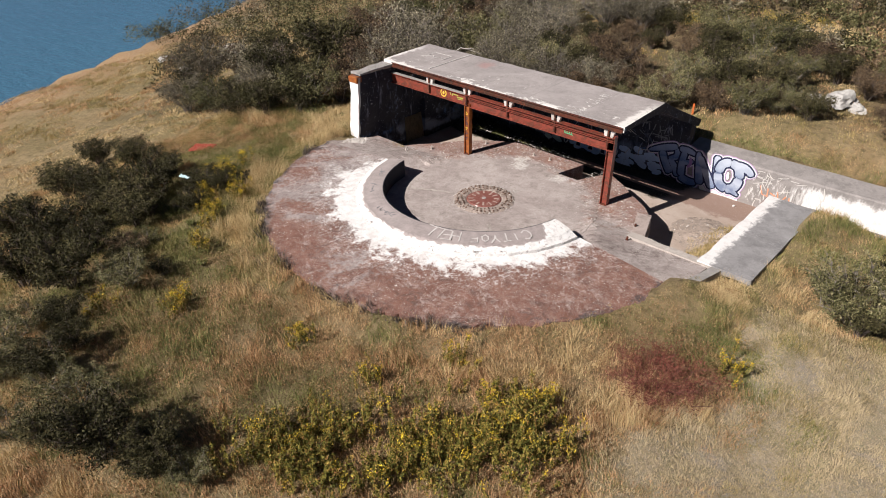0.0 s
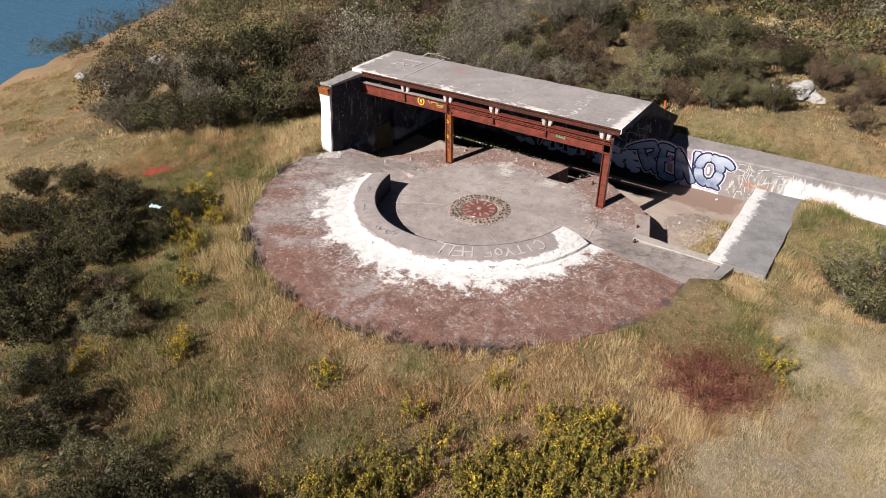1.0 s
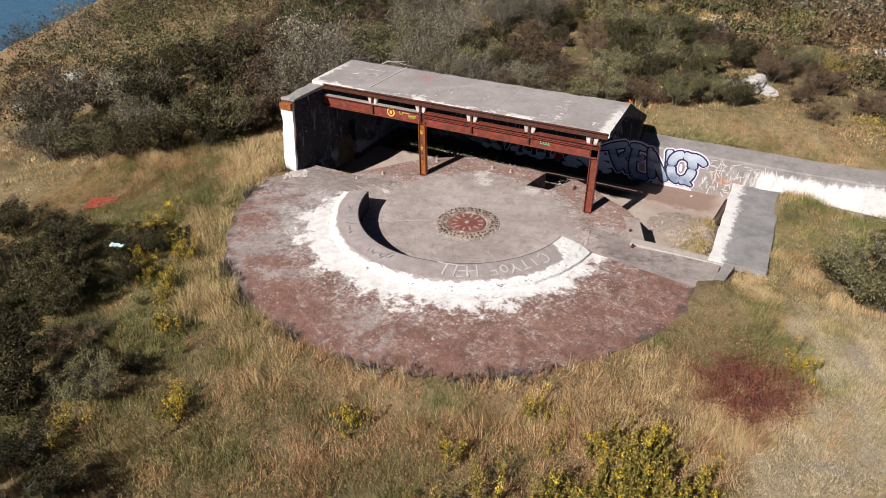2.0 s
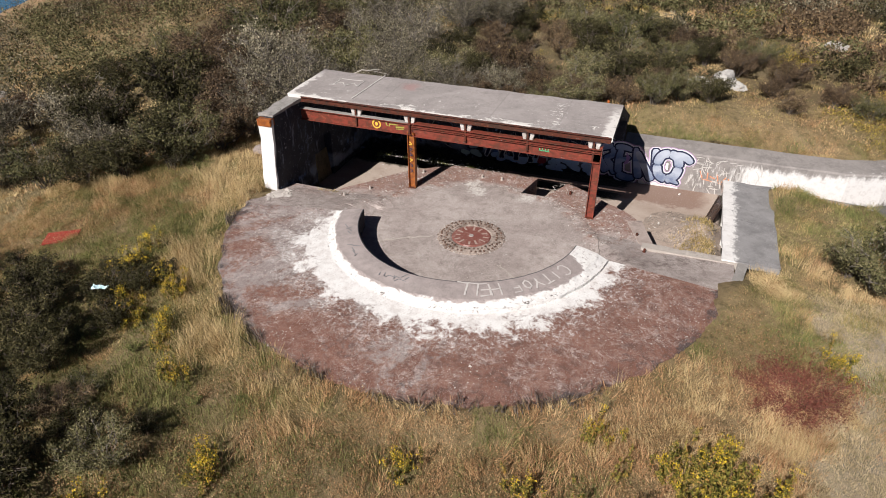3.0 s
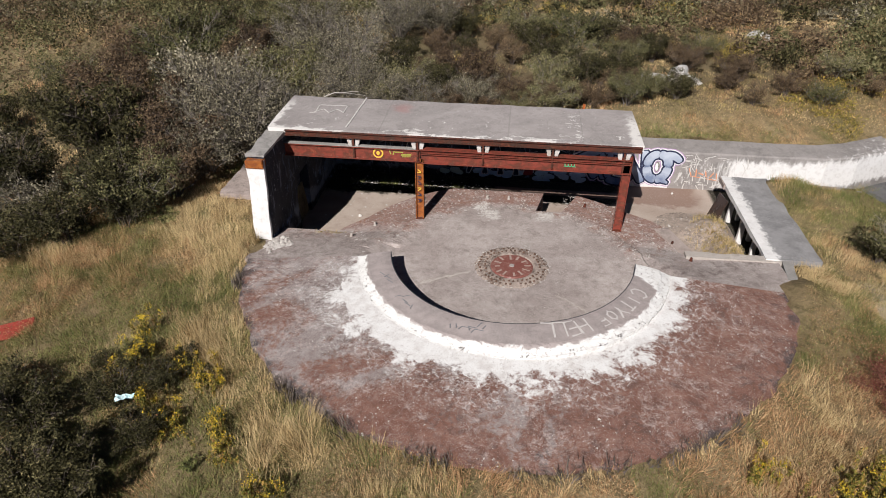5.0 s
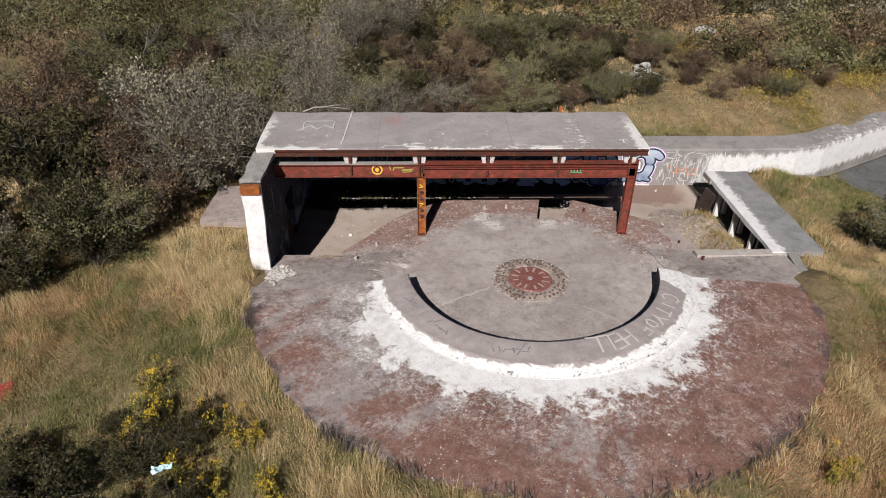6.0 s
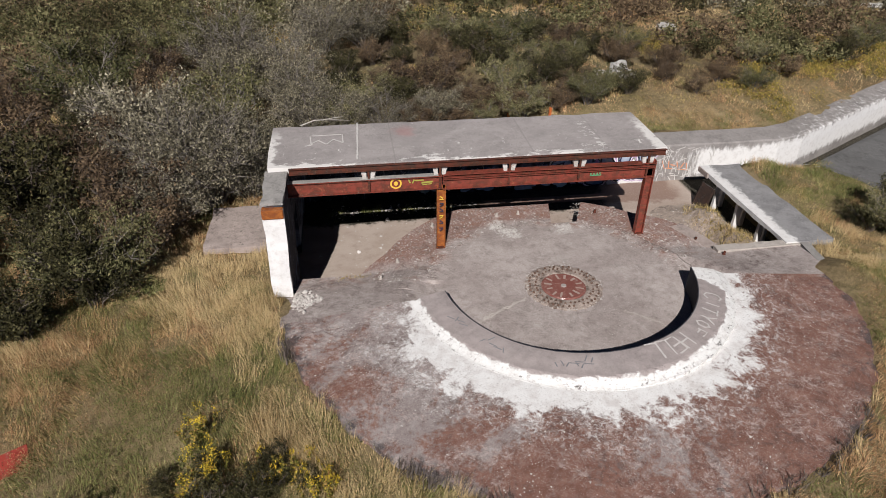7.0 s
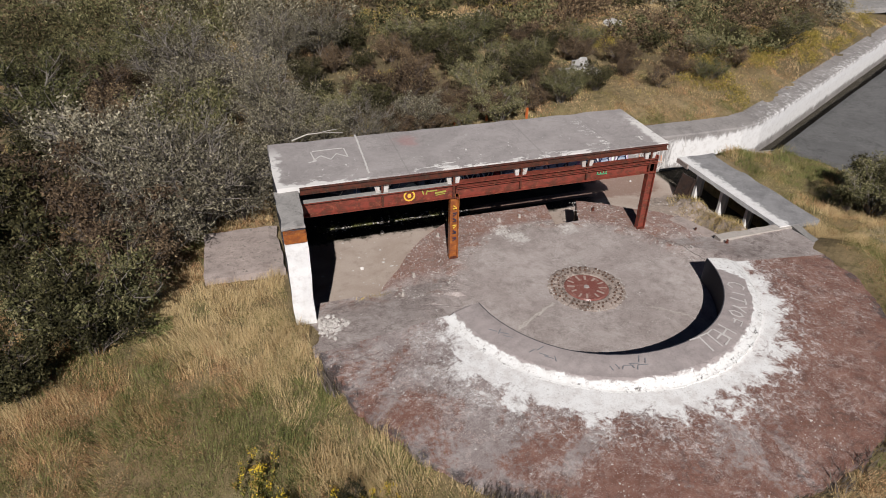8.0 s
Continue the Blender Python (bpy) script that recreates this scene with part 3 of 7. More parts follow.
def leaves(name, stops, spread=0.35):
    n = Nodes(name, 0.65)
    isle = n.node("ShaderNodeNewGeometry").outputs["Random Per Island"]
    own = n.node("ShaderNodeObjectInfo").outputs["Random"]
    f = n.math("ADD", n.math("MULTIPLY", isle, 1 - spread), n.math("MULTIPLY", own, spread))
    n.b.inputs["Specular IOR Level"].default_value = 0.12
    return n.done(n.ramp(f, stops))


def bark(name, a, b):
    n = Nodes(name, 0.9)
    isle = n.node("ShaderNodeNewGeometry").outputs["Random Per Island"]
    return n.done(n.mix(n.math("ADD", n.math("MULTIPLY", isle, 0.7), n.math("MULTIPLY", n.noise(14, 3), 0.3)), a, b))


def stone(name, a, b):
    n = Nodes(name, 0.9)
    own = n.node("ShaderNodeNewGeometry").outputs["Random Per Island"]
    c = n.mix(n.math("ADD", n.math("MULTIPLY", own, 0.6), n.math("MULTIPLY", n.noise(6, 5, 0.7), 0.4)), a, b)
    n.bump(n.noise(18, 5, 0.7), 0.5, 0.03)
    return n.done(c)


def sea():
    n = Nodes("sea_water", 0.12)
    n.b.inputs["Specular IOR Level"].default_value = 0.5
    w = n.noise(0.55, 5, 0.6, n.scaled((0.55, 1.6, 1)), 0.4)
    fine = n.noise(2.4, 3, 0.6, n.scaled((0.6, 1.5, 1)))
    n.bump(n.math("ADD", w, n.math("MULTIPLY", fine, 0.35)), 0.55, 0.35)
    return n.done(n.mix(n.noise(0.02, 3), (0.050, 0.135, 0.205), (0.065, 0.165, 0.245)))


M_APRON, M_RIM, M_FLOOR, M_DARK, M_EARTH = apron_paint(), rim_paint(), floor_concrete(), tagged_wall(), earth()
M_ROOF = roof_concrete()
M_GREY = concrete("grey_concrete", (0.32, 0.30, 0.28), (0.17, 0.16, 0.15))
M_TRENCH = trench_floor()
M_BROKEN = concrete("broken_slab_concrete", (0.385, 0.318, 0.285), (0.20, 0.15, 0.13), 0.6)
M_ROAD = concrete("dark_gravel", (0.16, 0.155, 0.15), (0.10, 0.095, 0.09), 0.7, 0.9)
M_WALL = flaking_white("low_wall_flaking_white", (0.29, 0.265, 0.25), -1.3, -0.14, 2, 0.34, (2.4, 2.4, 0.35), -5.7)
M_END = flaking_white("wall_end_white", (0.40, 0.38, 0.36), -2.0, 2.25, 2, 0.12, (3, 3, 2))
M_SLAB = flaking_white("bunker_slab_white_edge", (0.29, 0.28, 0.278), -9.0, -5.74, 0, 0.32, (2, 2, 2))
M_WHITE = spray("old_white_paint", (0.66, 0.64, 0.61), 0.5, 0.85)
M_RUST = rust("rusty_red_steel")
M_BRACKET = rust("flaking_white_steel", (0.58, 0.55, 0.52), (0.42, 0.38, 0.34), (0.30, 0.16, 0.10))
M_RUST_DARK = rust("dark_rusty_steel", (0.11, 0.036, 0.024), (0.055, 0.03, 0.022), (0.19, 0.075, 0.04))
M_RUST_ORANGE = rust("orange_rusty_steel", (0.34, 0.115, 0.030), (0.20, 0.062, 0.025), (0.45, 0.19, 0.06))
M_KERB = concrete("pale_kerb_concrete", (0.48, 0.43, 0.385), (0.27, 0.225, 0.195), 0.4, 0.5, 0.5)
M_SEA = sea()

# ---------------------------------------------------------------- ground
R_PAD = 8.4                                    # outer radius of the apron
LEFT_DEG, RIGHT_DEG = 187.2, 354.0             # the apron's two straight edges, as angles round the centre


def ripple(x, y):
    """Uneven ground, in metres, from a few crossed waves."""
    return (0.10 * np.sin(0.61 * x + 0.37 * y + 1.3) + 0.08 * np.sin(-0.43 * x + 0.83 * y) + 0.05 * np.sin(1.31 * x + 1.07 * y + 0.6)
            + 0.035 * np.sin(2.7 * x - 1.9 * y) + 0.025 * np.sin(3.9 * x + 3.1 * y + 2.0))


def patches(x, y, size, seed):
    """Smooth random patches between 0 and 1, of about that size in metres."""
    x, y = np.asarray(x) / size + 500.0, np.asarray(y) / size + 500.0
    table = np.random.default_rng(seed).uniform(0, 1, (256, 256))
    i, j = np.floor(x).astype(int), np.floor(y).astype(int)
    u, v = x - i, y - j
    u, v = u * u * (3 - 2 * u), v * v * (3 - 2 * v)
    a, b, c, d = table[i % 256, j % 256], table[(i + 1) % 256, j % 256], table[i % 256, (j + 1) % 256], table[(i + 1) % 256, (j + 1) % 256]
    return (a * (1 - u) + b * u) * (1 - v) + (c * (1 - u) + d * u) * v


def soft(v, lo, hi):
    k = np.clip((v - lo) / (hi - lo), 0, 1)
    return k * k * (3 - 2 * k)


def passage_gap(x):
    """Width of the sunken passage at the long wall's foot."""
    return np.interp(x, [-6.0, -1.0], [1.55, 1.68])


def wall_line_y(x):
    """Foot of the long low wall: straight, then bending away."""
    return np.where(x < -1.0, 25.5, 25.5 + 0.556 * (x + 1.0))


def ground_z(x, y):
    """Height of the natural ground."""
    x, y = np.asarray(x, float), np.asarray(y, float)
    shore = 0.87 * (x + 66) + 0.49 * (y - 12)             # metres inland from the water's edge
    z = -0.36 - 0.19 * np.clip(38.0 - shore, 0, None) + 0.05 * np.clip(4 - shore, 0, None)
    z = z - 2.2 * soft(-shore, -2.0, 3.0)
    behind = y - wall_line_y(x)
    rise = 0.62 * soft(behind, 0.2, 1.0) + 0.6 * soft(behind, 1.2, 3.2) + 0.7 * soft(behind, 3.5, 16.0)
    rise = rise * soft(x, -25.0, -21.5) + (1 - soft(x, -25.0, -21.5)) * 1.2 * soft(y, 24, 40) * soft(x, -60, -26)
    z = z + rise
    r = np.hypot(x - CX, y - 17.0)
    calm = soft(r, R_PAD - 0.2, R_PAD + 3.0)
    z = z + ripple(x, y) * (0.35 + 0.65 * calm)
    z = z + 0.22 * np.exp(-((x + 22.9) / 0.9) ** 2 - ((y - 16.6) / 1.0) ** 2)
    z = z + 0.26 * np.exp(-((x + 4.4) / 1.5) ** 2 - ((y - 16.4) / 1.3) ** 2)
    z = z + 0.36 * np.exp(-((x + 5.25) / 0.8) ** 2 - ((y - 15.7) / 1.1) ** 2)
    z = z + 0.20 * soft(x, -4.8, -4.3) * soft(-x, 2.6, 4.0) * soft(y, 17.6, 18.6) * soft(-y, -24.4, -23.4)
    z = z + (0.20 + 0.11 * soft(x, -15.0, -10.0)) * soft(-r, -R_PAD - 1.2, -R_PAD) * soft(-y, -17.5, -16)
    off = y - wall_line_y(x)
    return np.where((x > -0.6 + 0.43 * (-off - 1.68)) & (off > -10.0) & (off < 0.0), np.minimum(z, -0.75), z)


def cut_out(x, y):
    """Where concrete takes the place of the ground."""
    pad = (np.hypot(x - CX, y - 17.0) < R_PAD - 0.55) & (y < 16.6)
    block = (x > -21.9 - 0.6 * (y > 17.6)) & (x < -4.75) & (y > 15.6) & (y < 27.2) & ((x < np.where(y < 17.8, -6.3, -5.95)) | (y > 18.2))
    way = (x > -6.0) & (x < 40) & (y > wall_line_y(x) - passage_gap(x)) & (y < wall_line_y(x) + 0.6)
    return pad | block | way


def build_ground():
    def steps(*spans):
        return np.unique(np.round(np.concatenate([np.arange(a, b, s) for a, b, s in spans]), 3))
    xs = steps((-3000, -600, 300), (-600, -120, 40), (-120, -40, 4), (-40, -30, 0.8), (-30, 4, 0.25), (4, 20, 0.8), (20, 100, 5), (100, 600, 60), (600, 3001, 300))
    ys = steps((-3000, -600, 300), (-600, -100, 40), (-100, -10, 5), (-10, 2, 0.8), (2, 32, 0.25), (32, 60, 0.8), (60, 140, 5), (140, 600, 40), (600, 3001, 300))
    x, y = np.meshgrid(xs, ys, indexing="ij")
    z = ground_z(x, y)
    z = np.where(cut_out(x, y), -2.3, z)
    z = np.maximum(z, -14.0)
    n, k = len(xs), len(ys)
    i, j = np.meshgrid(np.arange(n - 1), np.arange(k - 1), indexing="ij")
    quads = np.stack([i * k + j, (i + 1) * k + j, (i + 1) * k + j + 1, i * k + j + 1], -1).reshape(-1, 4)
    me = fast_mesh("ground", np.stack([x, y, z], -1).reshape(-1, 3), [quads], M_EARTH)
    me.polygons.foreach_set("use_smooth", np.ones(len(me.polygons), dtype=bool))
    tagged(new("ground", me), "uneven dry turf and soil sloping to the sea", "ground", kind="structure")


def build_water():
    me = fast_mesh("water", [(-4000, -4000, -8.4), (0, -4000, -8.4), (0, 4000, -8.4), (-4000, 4000, -8.4)], [np.array([[0, 1, 2, 3]])], M_SEA)
    tagged(new("water", me), "blue sea with small wind ripples", "water", kind="structure")


# ---------------------------------------------------------------- gun platform
def apron_height(r, deg):
    return 0.13 - 0.11 * np.clip((r - 4.7) / 3.7, 0, 1)


def apron_reach(deg):
    """Distance from the platform's centre to the apron's outer edge."""
    c, s = math.cos(radians(deg)), math.sin(radians(deg))
    off = CY - 17.0
    b = s * off
    return -b + math.sqrt(b * b - off * off + R_PAD * R_PAD)


def polar_slab(name, columns, height, bottom, material, rings, label, category, ragged=0.0):
    """A slab round the platform's centre: columns of (degrees, inner, outer)."""
    verts, faces = [], []
    for deg, r0, r1 in columns:
        c, s = math.cos(radians(deg)), math.sin(radians(deg))
        bite = ragged * (0.5 + 0.5 * noise.noise(Vector((deg * 0.21, 3.0, 0)))) + ragged * 0.6 * max(0, noise.noise(Vector((deg * 0.9, 8.0, 0))))
        for i in range(rings + 1):
            r = r0 + (r1 - bite - r0) * i / rings
            verts.append((CX + r * c, CY + r * s, float(height(r, deg))))
        verts.append((CX + r0 * c, CY + r0 * s, bottom))
        verts.append((CX + (r1 - bite) * c, CY + (r1 - bite) * s, bottom))
    w = rings + 3
    for k in range(len(columns) - 1):
        a, b = k * w, (k + 1) * w
        faces += [(a + i, a + i + 1, b + i + 1, b + i) for i in range(rings)]
        faces.append((a, b, b + rings + 1, a + rings + 1))
        faces.append((a + rings, a + rings + 2, b + rings + 2, b + rings))
    for a in (0, (len(columns) - 1) * w):
        faces.append(tuple(a + i for i in range(rings + 1)) + (a + rings + 2, a + rings + 1))
    me = bpy.data.meshes.new(name)
    me.from_pydata(verts, [], faces)
    me.materials.append(material)
    bm = bmesh.new()
    bm.from_mesh(me)
    bmesh.ops.recalc_face_normals(bm, faces=bm.faces)
    bm.to_mesh(me)
    bm.free()
    return tagged(new(name, me), label, category, kind="structure")


def back_reach(deg):
    """Distance from the centre to the edge of the lower platform, behind and beside the disc."""
    c, s = math.cos(radians(deg)), math.sin(radians(deg))
    reach = 99.0
    if c > 0:
        reach = min(reach, (-5.75 - CX) / c)
    if c < 0:
        side = (-22.15 - CX) / c
        reach = min(reach, side if CY + side * s > 17.28 else (-22.48 - CX) / c)
    if s > 0.01:
        front = (18.15 if c > 0 else 18.35) - CY
        round_edge = 6.2 - 0.38 * float(soft(deg, 32.0, 50.0)) * float(soft(-deg, -166.0, -150.0))
        reach = min(reach, max(front / s, min(round_edge, (22.1 - CY) / s)))
    return reach


def floor_height(r, deg):
    y = CY + r * math.sin(radians(deg))
    if r < 3.72:
        return -0.36 + 0.015 * (1 - r / 3.7)
    edge = RIGHT_DEG - 360 if abs(deg) < 90 else LEFT_DEG
    off = r * abs(math.sin(radians(deg - edge)))
    reach = 2.3 + (0.62 * max(0.0, r - 6.0) if abs(deg) < 90 else 0.0)
    k = max(min(1.0, off / reach), 1 - float(soft(r, 3.7, 5.6)))
    return apron_height(r, deg) * (1 - k) - 0.37 * k


def rim_height(r, deg):
    """Top of the crescent rim: a gentle fall outwards, a chipped lip, then a plastered shoulder."""
    high = 0.35 + 0.10 * float(soft(deg, 225.0, 290.0))
    lip = 4.47 + 0.05 * noise.noise(Vector((deg * 0.22, 5.0, 0))) + 0.02 * noise.noise(Vector((deg * 1.1, 2.0, 0)))
    end = 0.13 + 0.10 * float(soft(deg, 262.0, 300.0))
    z = high - 0.10 * float(soft(r, 3.75, 4.6))
    z = z + (end - z) * (0.28 * float(soft(r, lip - 0.015, lip + 0.03)) + 0.72 * float(soft(r, lip, 4.76)))
    return z + 0.010 * noise.noise(Vector((deg * 0.4, r * 3, 0)))


def build_platform():
    span = np.linspace(LEFT_DEG, RIGHT_DEG, 420)
    # an open joint parts the apron from the rim towards its end
    def inner(d):
        k = float(soft(d, 306.0, 338.0)) * float(soft(-d, -353.0, -347.0))
        return 4.6 + k * (0.13 + 0.07 * max(0.0, noise.noise(Vector((d * 0.55, 1.0, 0))) + 0.25))
    polar_slab("apron", [(d, inner(d), apron_reach(d)) for d in span], apron_height, -1.2, M_APRON, 14,
               "worn red painted concrete apron with flaked white paint", "floor", 0.24)
    span = np.linspace(LEFT_DEG + 1.3, RIGHT_DEG - 1.6, 190)
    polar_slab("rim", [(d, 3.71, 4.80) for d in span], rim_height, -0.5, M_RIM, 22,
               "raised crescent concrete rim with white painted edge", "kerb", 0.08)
    # the lower floor: the round part within the rim, and the part beneath the canopy
    marks = [RIGHT_DEG - 360, LEFT_DEG, 14.0, 164.9]
    notch_a, notch_b = 66.0, 78.2
    degs = sorted(set(np.round(np.linspace(RIGHT_DEG - 360, LEFT_DEG, 240), 3)) | set(marks))
    columns = []
    for d in degs:
        if notch_a < d < notch_b:
            columns.append((d, 0.25, (20.68 - CY) / math.sin(radians(d))))
        else:
            columns.append((d, 0.25, back_reach(d)))
    for d, inside in ((notch_a, True), (notch_b, False)):
        a, b = (d, 0.25, back_reach(d)), (d + 0.01, 0.25, (20.68 - CY) / math.sin(radians(d)))
        columns += [a, b] if inside else [(d - 0.01, 0.25, b[2]), a]
    columns.sort(key=lambda c: c[0])
    polar_slab("floor", columns, floor_height, -1.9, M_FLOOR, 26, "cracked grey and red concrete gun platform floor", "floor", 0.04)
    columns = [(d, 0.25, 3.72) for d in np.linspace(LEFT_DEG, RIGHT_DEG, 90)]
    polar_slab("floor_round", columns, floor_height, -0.9, M_FLOOR, 12, "round grey concrete floor inside the rim", "floor")
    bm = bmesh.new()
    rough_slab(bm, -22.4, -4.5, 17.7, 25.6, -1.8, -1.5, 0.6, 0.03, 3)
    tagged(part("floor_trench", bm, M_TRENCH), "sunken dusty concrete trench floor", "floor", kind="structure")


# ---------------------------------------------------------------- canopy building
ROOF = [(19.62, 2.80), (22.6, 2.88), (26.35, 1.14)]       # y, z along the top of the roof


def prism(name, outline, x0, x1, material, cells=1, jitter=0.0, seed=0):
    """A slab between x0 and x1 with an outline in y and z, its end edges worn."""
    bm = bmesh.new()
    rows = []
    for i in range(cells + 1):
        x = x0 + (x1 - x0) * i / cells
        row = []
        for k, (y, z) in enumerate(outline):
            wob = noise.noise_vector(Vector((x * 1.6 + seed, y * 1.3, z * 1.3))) * jitter
            row.append(bm.verts.new((x + wob.x * (1 if i in (0, cells) else 0), y + wob.y, z + wob.z * 0.5)))
        rows.append(row)
    n = len(outline)
    for a, b in zip(rows, rows[1:]):
        for k in range(n):
            bm.faces.new((a[k], a[(k + 1) % n], b[(k + 1) % n], b[k]))
    bm.faces.new(rows[0])
    bm.faces.new(rows[-1])
    return part(name, bm, material)


def build_building():
    top = [(19.62, 2.80), (20.6, 2.83), (21.6, 2.855), (22.6, 2.88), (23.8, 2.32), (25.0, 1.77), (26.35, 1.14)]
    under = [(26.2, 0.88), (25.0, 1.42), (22.5, 2.56), (19.62, 2.60)]
    roof = prism("roof_slab", top + under, -22.72, -10.2, M_ROOF, 50, 0.045, 5)
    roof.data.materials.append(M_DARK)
    for poly in roof.data.polygons:                          # ceiling coloured near-black to deepen the shade below; rear east end likewise dark
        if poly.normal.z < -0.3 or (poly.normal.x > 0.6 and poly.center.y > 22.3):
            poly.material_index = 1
    tagged(roof, "weathered grey concrete canopy roof with chipped edge", "roof", kind="structure")
    # side wall towards the sea, with a doorway and a small opening
    bm = bmesh.new()
    rough_slab(bm, -22.72, -22.2, 17.38, 20.35, -1.8, 2.56, 0.3, 0.05, 1)
    for v in bm.verts:                                       # the free end leans back a little
        if v.co.y < 17.7:
            v.co.y += 0.11 * (v.co.z + 0.4) + 0.05 * noise.noise(v.co * 2)
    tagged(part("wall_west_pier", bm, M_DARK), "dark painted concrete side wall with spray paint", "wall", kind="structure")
    bm = bmesh.new()
    rough_slab(bm, -22.76, -22.17, 17.30, 17.42, -0.55, 2.5, 0.25, 0.04, 2)
    for v in bm.verts:
        v.co.y += 0.11 * (v.co.z + 0.4) + 0.05 * noise.noise(v.co * 2)
    tagged(part("wall_west_end", bm, M_END), "white painted end face of the concrete wall", "wall", kind="structure")
    bm = bmesh.new()
    rough_slab(bm, -22.80, -22.14, 17.68, 19.7, 2.54, 2.68, 0.25, 0.05, 4)
    tagged(part("wall_west_coping", bm, M_GREY), "chipped bare concrete wall top", "wall", kind="structure")
    boxed("brick", -22.76, -22.18, 17.50, 17.80, 2.25, 2.52, M_RUST_ORANGE, bpy.data.objects["wall_west_end"], "orange brick course exposed at the wall end", 0.02)
    for name, y0, y1, z0, z1 in (("wall_west_lintel", 20.35, 21.7, 0.55, 1.35), ("wall_west_head", 20.35, 21.7, 1.9, 2.56),
                                 ("wall_west_jamb", 20.35, 20.6, 1.35, 1.9), ("wall_west_post", 21.35, 21.7, 1.35, 1.9)):
        ob = boxed(name, -22.7, -22.22, y0, y1, z0, z1, M_DARK)
        tagged(ob, "dark painted wall round a doorway and small opening", "wall", kind="structure")
    # added panel: closes the doorway and stands for the darkness within
    ob = boxed("doorway_panel", -22.66, -22.56, 20.36, 21.69, -1.5, 0.54, M_DARK, None, "", 0.01)
    tagged(ob, "near-black panel added in the side doorway for the dark inside", "door", kind="structure")
    back = prism("wall_west_rear", [(21.7, -1.8), (26.0, -1.8), (26.0, 1.02), (22.55, 2.56), (21.7, 2.56)], -22.7, -22.22, M_DARK)
    tagged(back, "dark concrete side wall under the sloping roof", "wall", kind="structure")
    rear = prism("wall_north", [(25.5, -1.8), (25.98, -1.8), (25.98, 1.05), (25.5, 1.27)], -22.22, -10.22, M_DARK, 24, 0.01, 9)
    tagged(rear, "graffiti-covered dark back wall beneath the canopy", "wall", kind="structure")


def sweep(name, path, profile, material, seed=0, cell=0.5, jitter=0.02):
    """A wall along a path in plan; the profile is (distance to the left of the way, z)."""
    pts = [Vector((x, y, 0)) for x, y in path]
    fine = [pts[0]]
    for a, b in zip(pts, pts[1:]):
        n = max(1, int((b - a).length / cell))
        fine += [a + (b - a) * k / n for k in range(1, n + 1)]
    bm = bmesh.new()
    rows = []
    for i, p in enumerate(fine):
        way = (fine[min(i + 1, len(fine) - 1)] - fine[max(i - 1, 0)]).normalized()
        left = Vector((-way.y, way.x, 0))
        row = []
        for off, z in profile:
            w = noise.noise_vector(Vector((p.x * 1.1 + seed, p.y * 1.1, z * 1.7 + off))) * jitter
            row.append(bm.verts.new(p + left * (off + w.x) + Vector((0, 0, z + w.y))))
        rows.append(row)
    n = len(profile)
    for a, b in zip(rows, rows[1:]):
        for k in range(n):
            bm.faces.new((a[k], a[(k + 1) % n], b[(k + 1) % n], b[k]))
    bm.faces.new(rows[0])
    bm.faces.new(rows[-1])
    return part(name, bm, material)


BEND = [(-10.2, 25.5), (-3.5, 25.5), (-1.6, 25.55), (-0.2, 25.95), (2.0, 27.1), (14.0, 33.8), (40.0, 48.2)]


def build_walls():
    profile = [(0.0, -1.9), (0.0, -0.9), (0.0, -0.3), (0.015, 0.10), (0.07, 0.16), (0.4, 0.2), (0.8, 0.25), (1.12, 0.29), (1.2, -1.2), (1.0, -1.9)]
    tagged(sweep("wall_low", BEND, profile, M_WALL, 2), "long low concrete wall with flaking white paint", "wall", kind="structure")
    # passage floor at the wall's foot, and the dark hardstanding beyond
    near = [(-0.95, 23.85), (1.77, 25.38), (7.8, 28.71), (13.05, 31.55), (39.5, 46.2)]
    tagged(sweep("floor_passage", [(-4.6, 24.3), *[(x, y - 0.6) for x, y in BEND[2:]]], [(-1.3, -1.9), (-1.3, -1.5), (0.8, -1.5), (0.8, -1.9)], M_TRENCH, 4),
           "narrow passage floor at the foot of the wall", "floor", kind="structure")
    hard = [(0.0, -1.9), (0.0, -0.26), (-0.25, -0.22), (-4.0, -0.2), (-9.0, -0.22), (-9.0, -1.9)]
    tagged(sweep("road", near, hard, M_ROAD, 6, 0.8, 0.03), "dark grey gravel hardstanding beyond the wall", "ground", kind="structure")
    lip = [(0.0, -1.9), (0.0, -0.3), (-0.3, -0.27), (-0.3, -1.9)]
    tagged(sweep("wall_passage", [(-4.45, 23.95), (-2.5, 23.98), near[0]], lip, M_GREY, 8), "rough concrete edge of the sunken passage", "wall", kind="structure")


def heap_z(x, y):
    """Top of the earth and rubble that has slid into the sunken bay."""
    z = -1.53 + 0.74 * np.exp(-((x + 6.5) / 0.55) ** 2 - ((y - 19.5) / 1.2) ** 2) + 0.52 * np.exp(-((x + 6.6) / 0.5) ** 2 - ((y - 21.7) / 0.9) ** 2)
    z = z + 0.16 * np.exp(-((x + 7.6) / 0.9) ** 2 - ((y - 22.0) / 1.0) ** 2)
    return z + 0.16 * (z + 1.53) * (patches(x, y, 0.35, 61) - 0.5) + 0.10 * np.minimum(1, 3 * (z + 1.53)) * (patches(x, y, 0.14, 62) - 0.5)


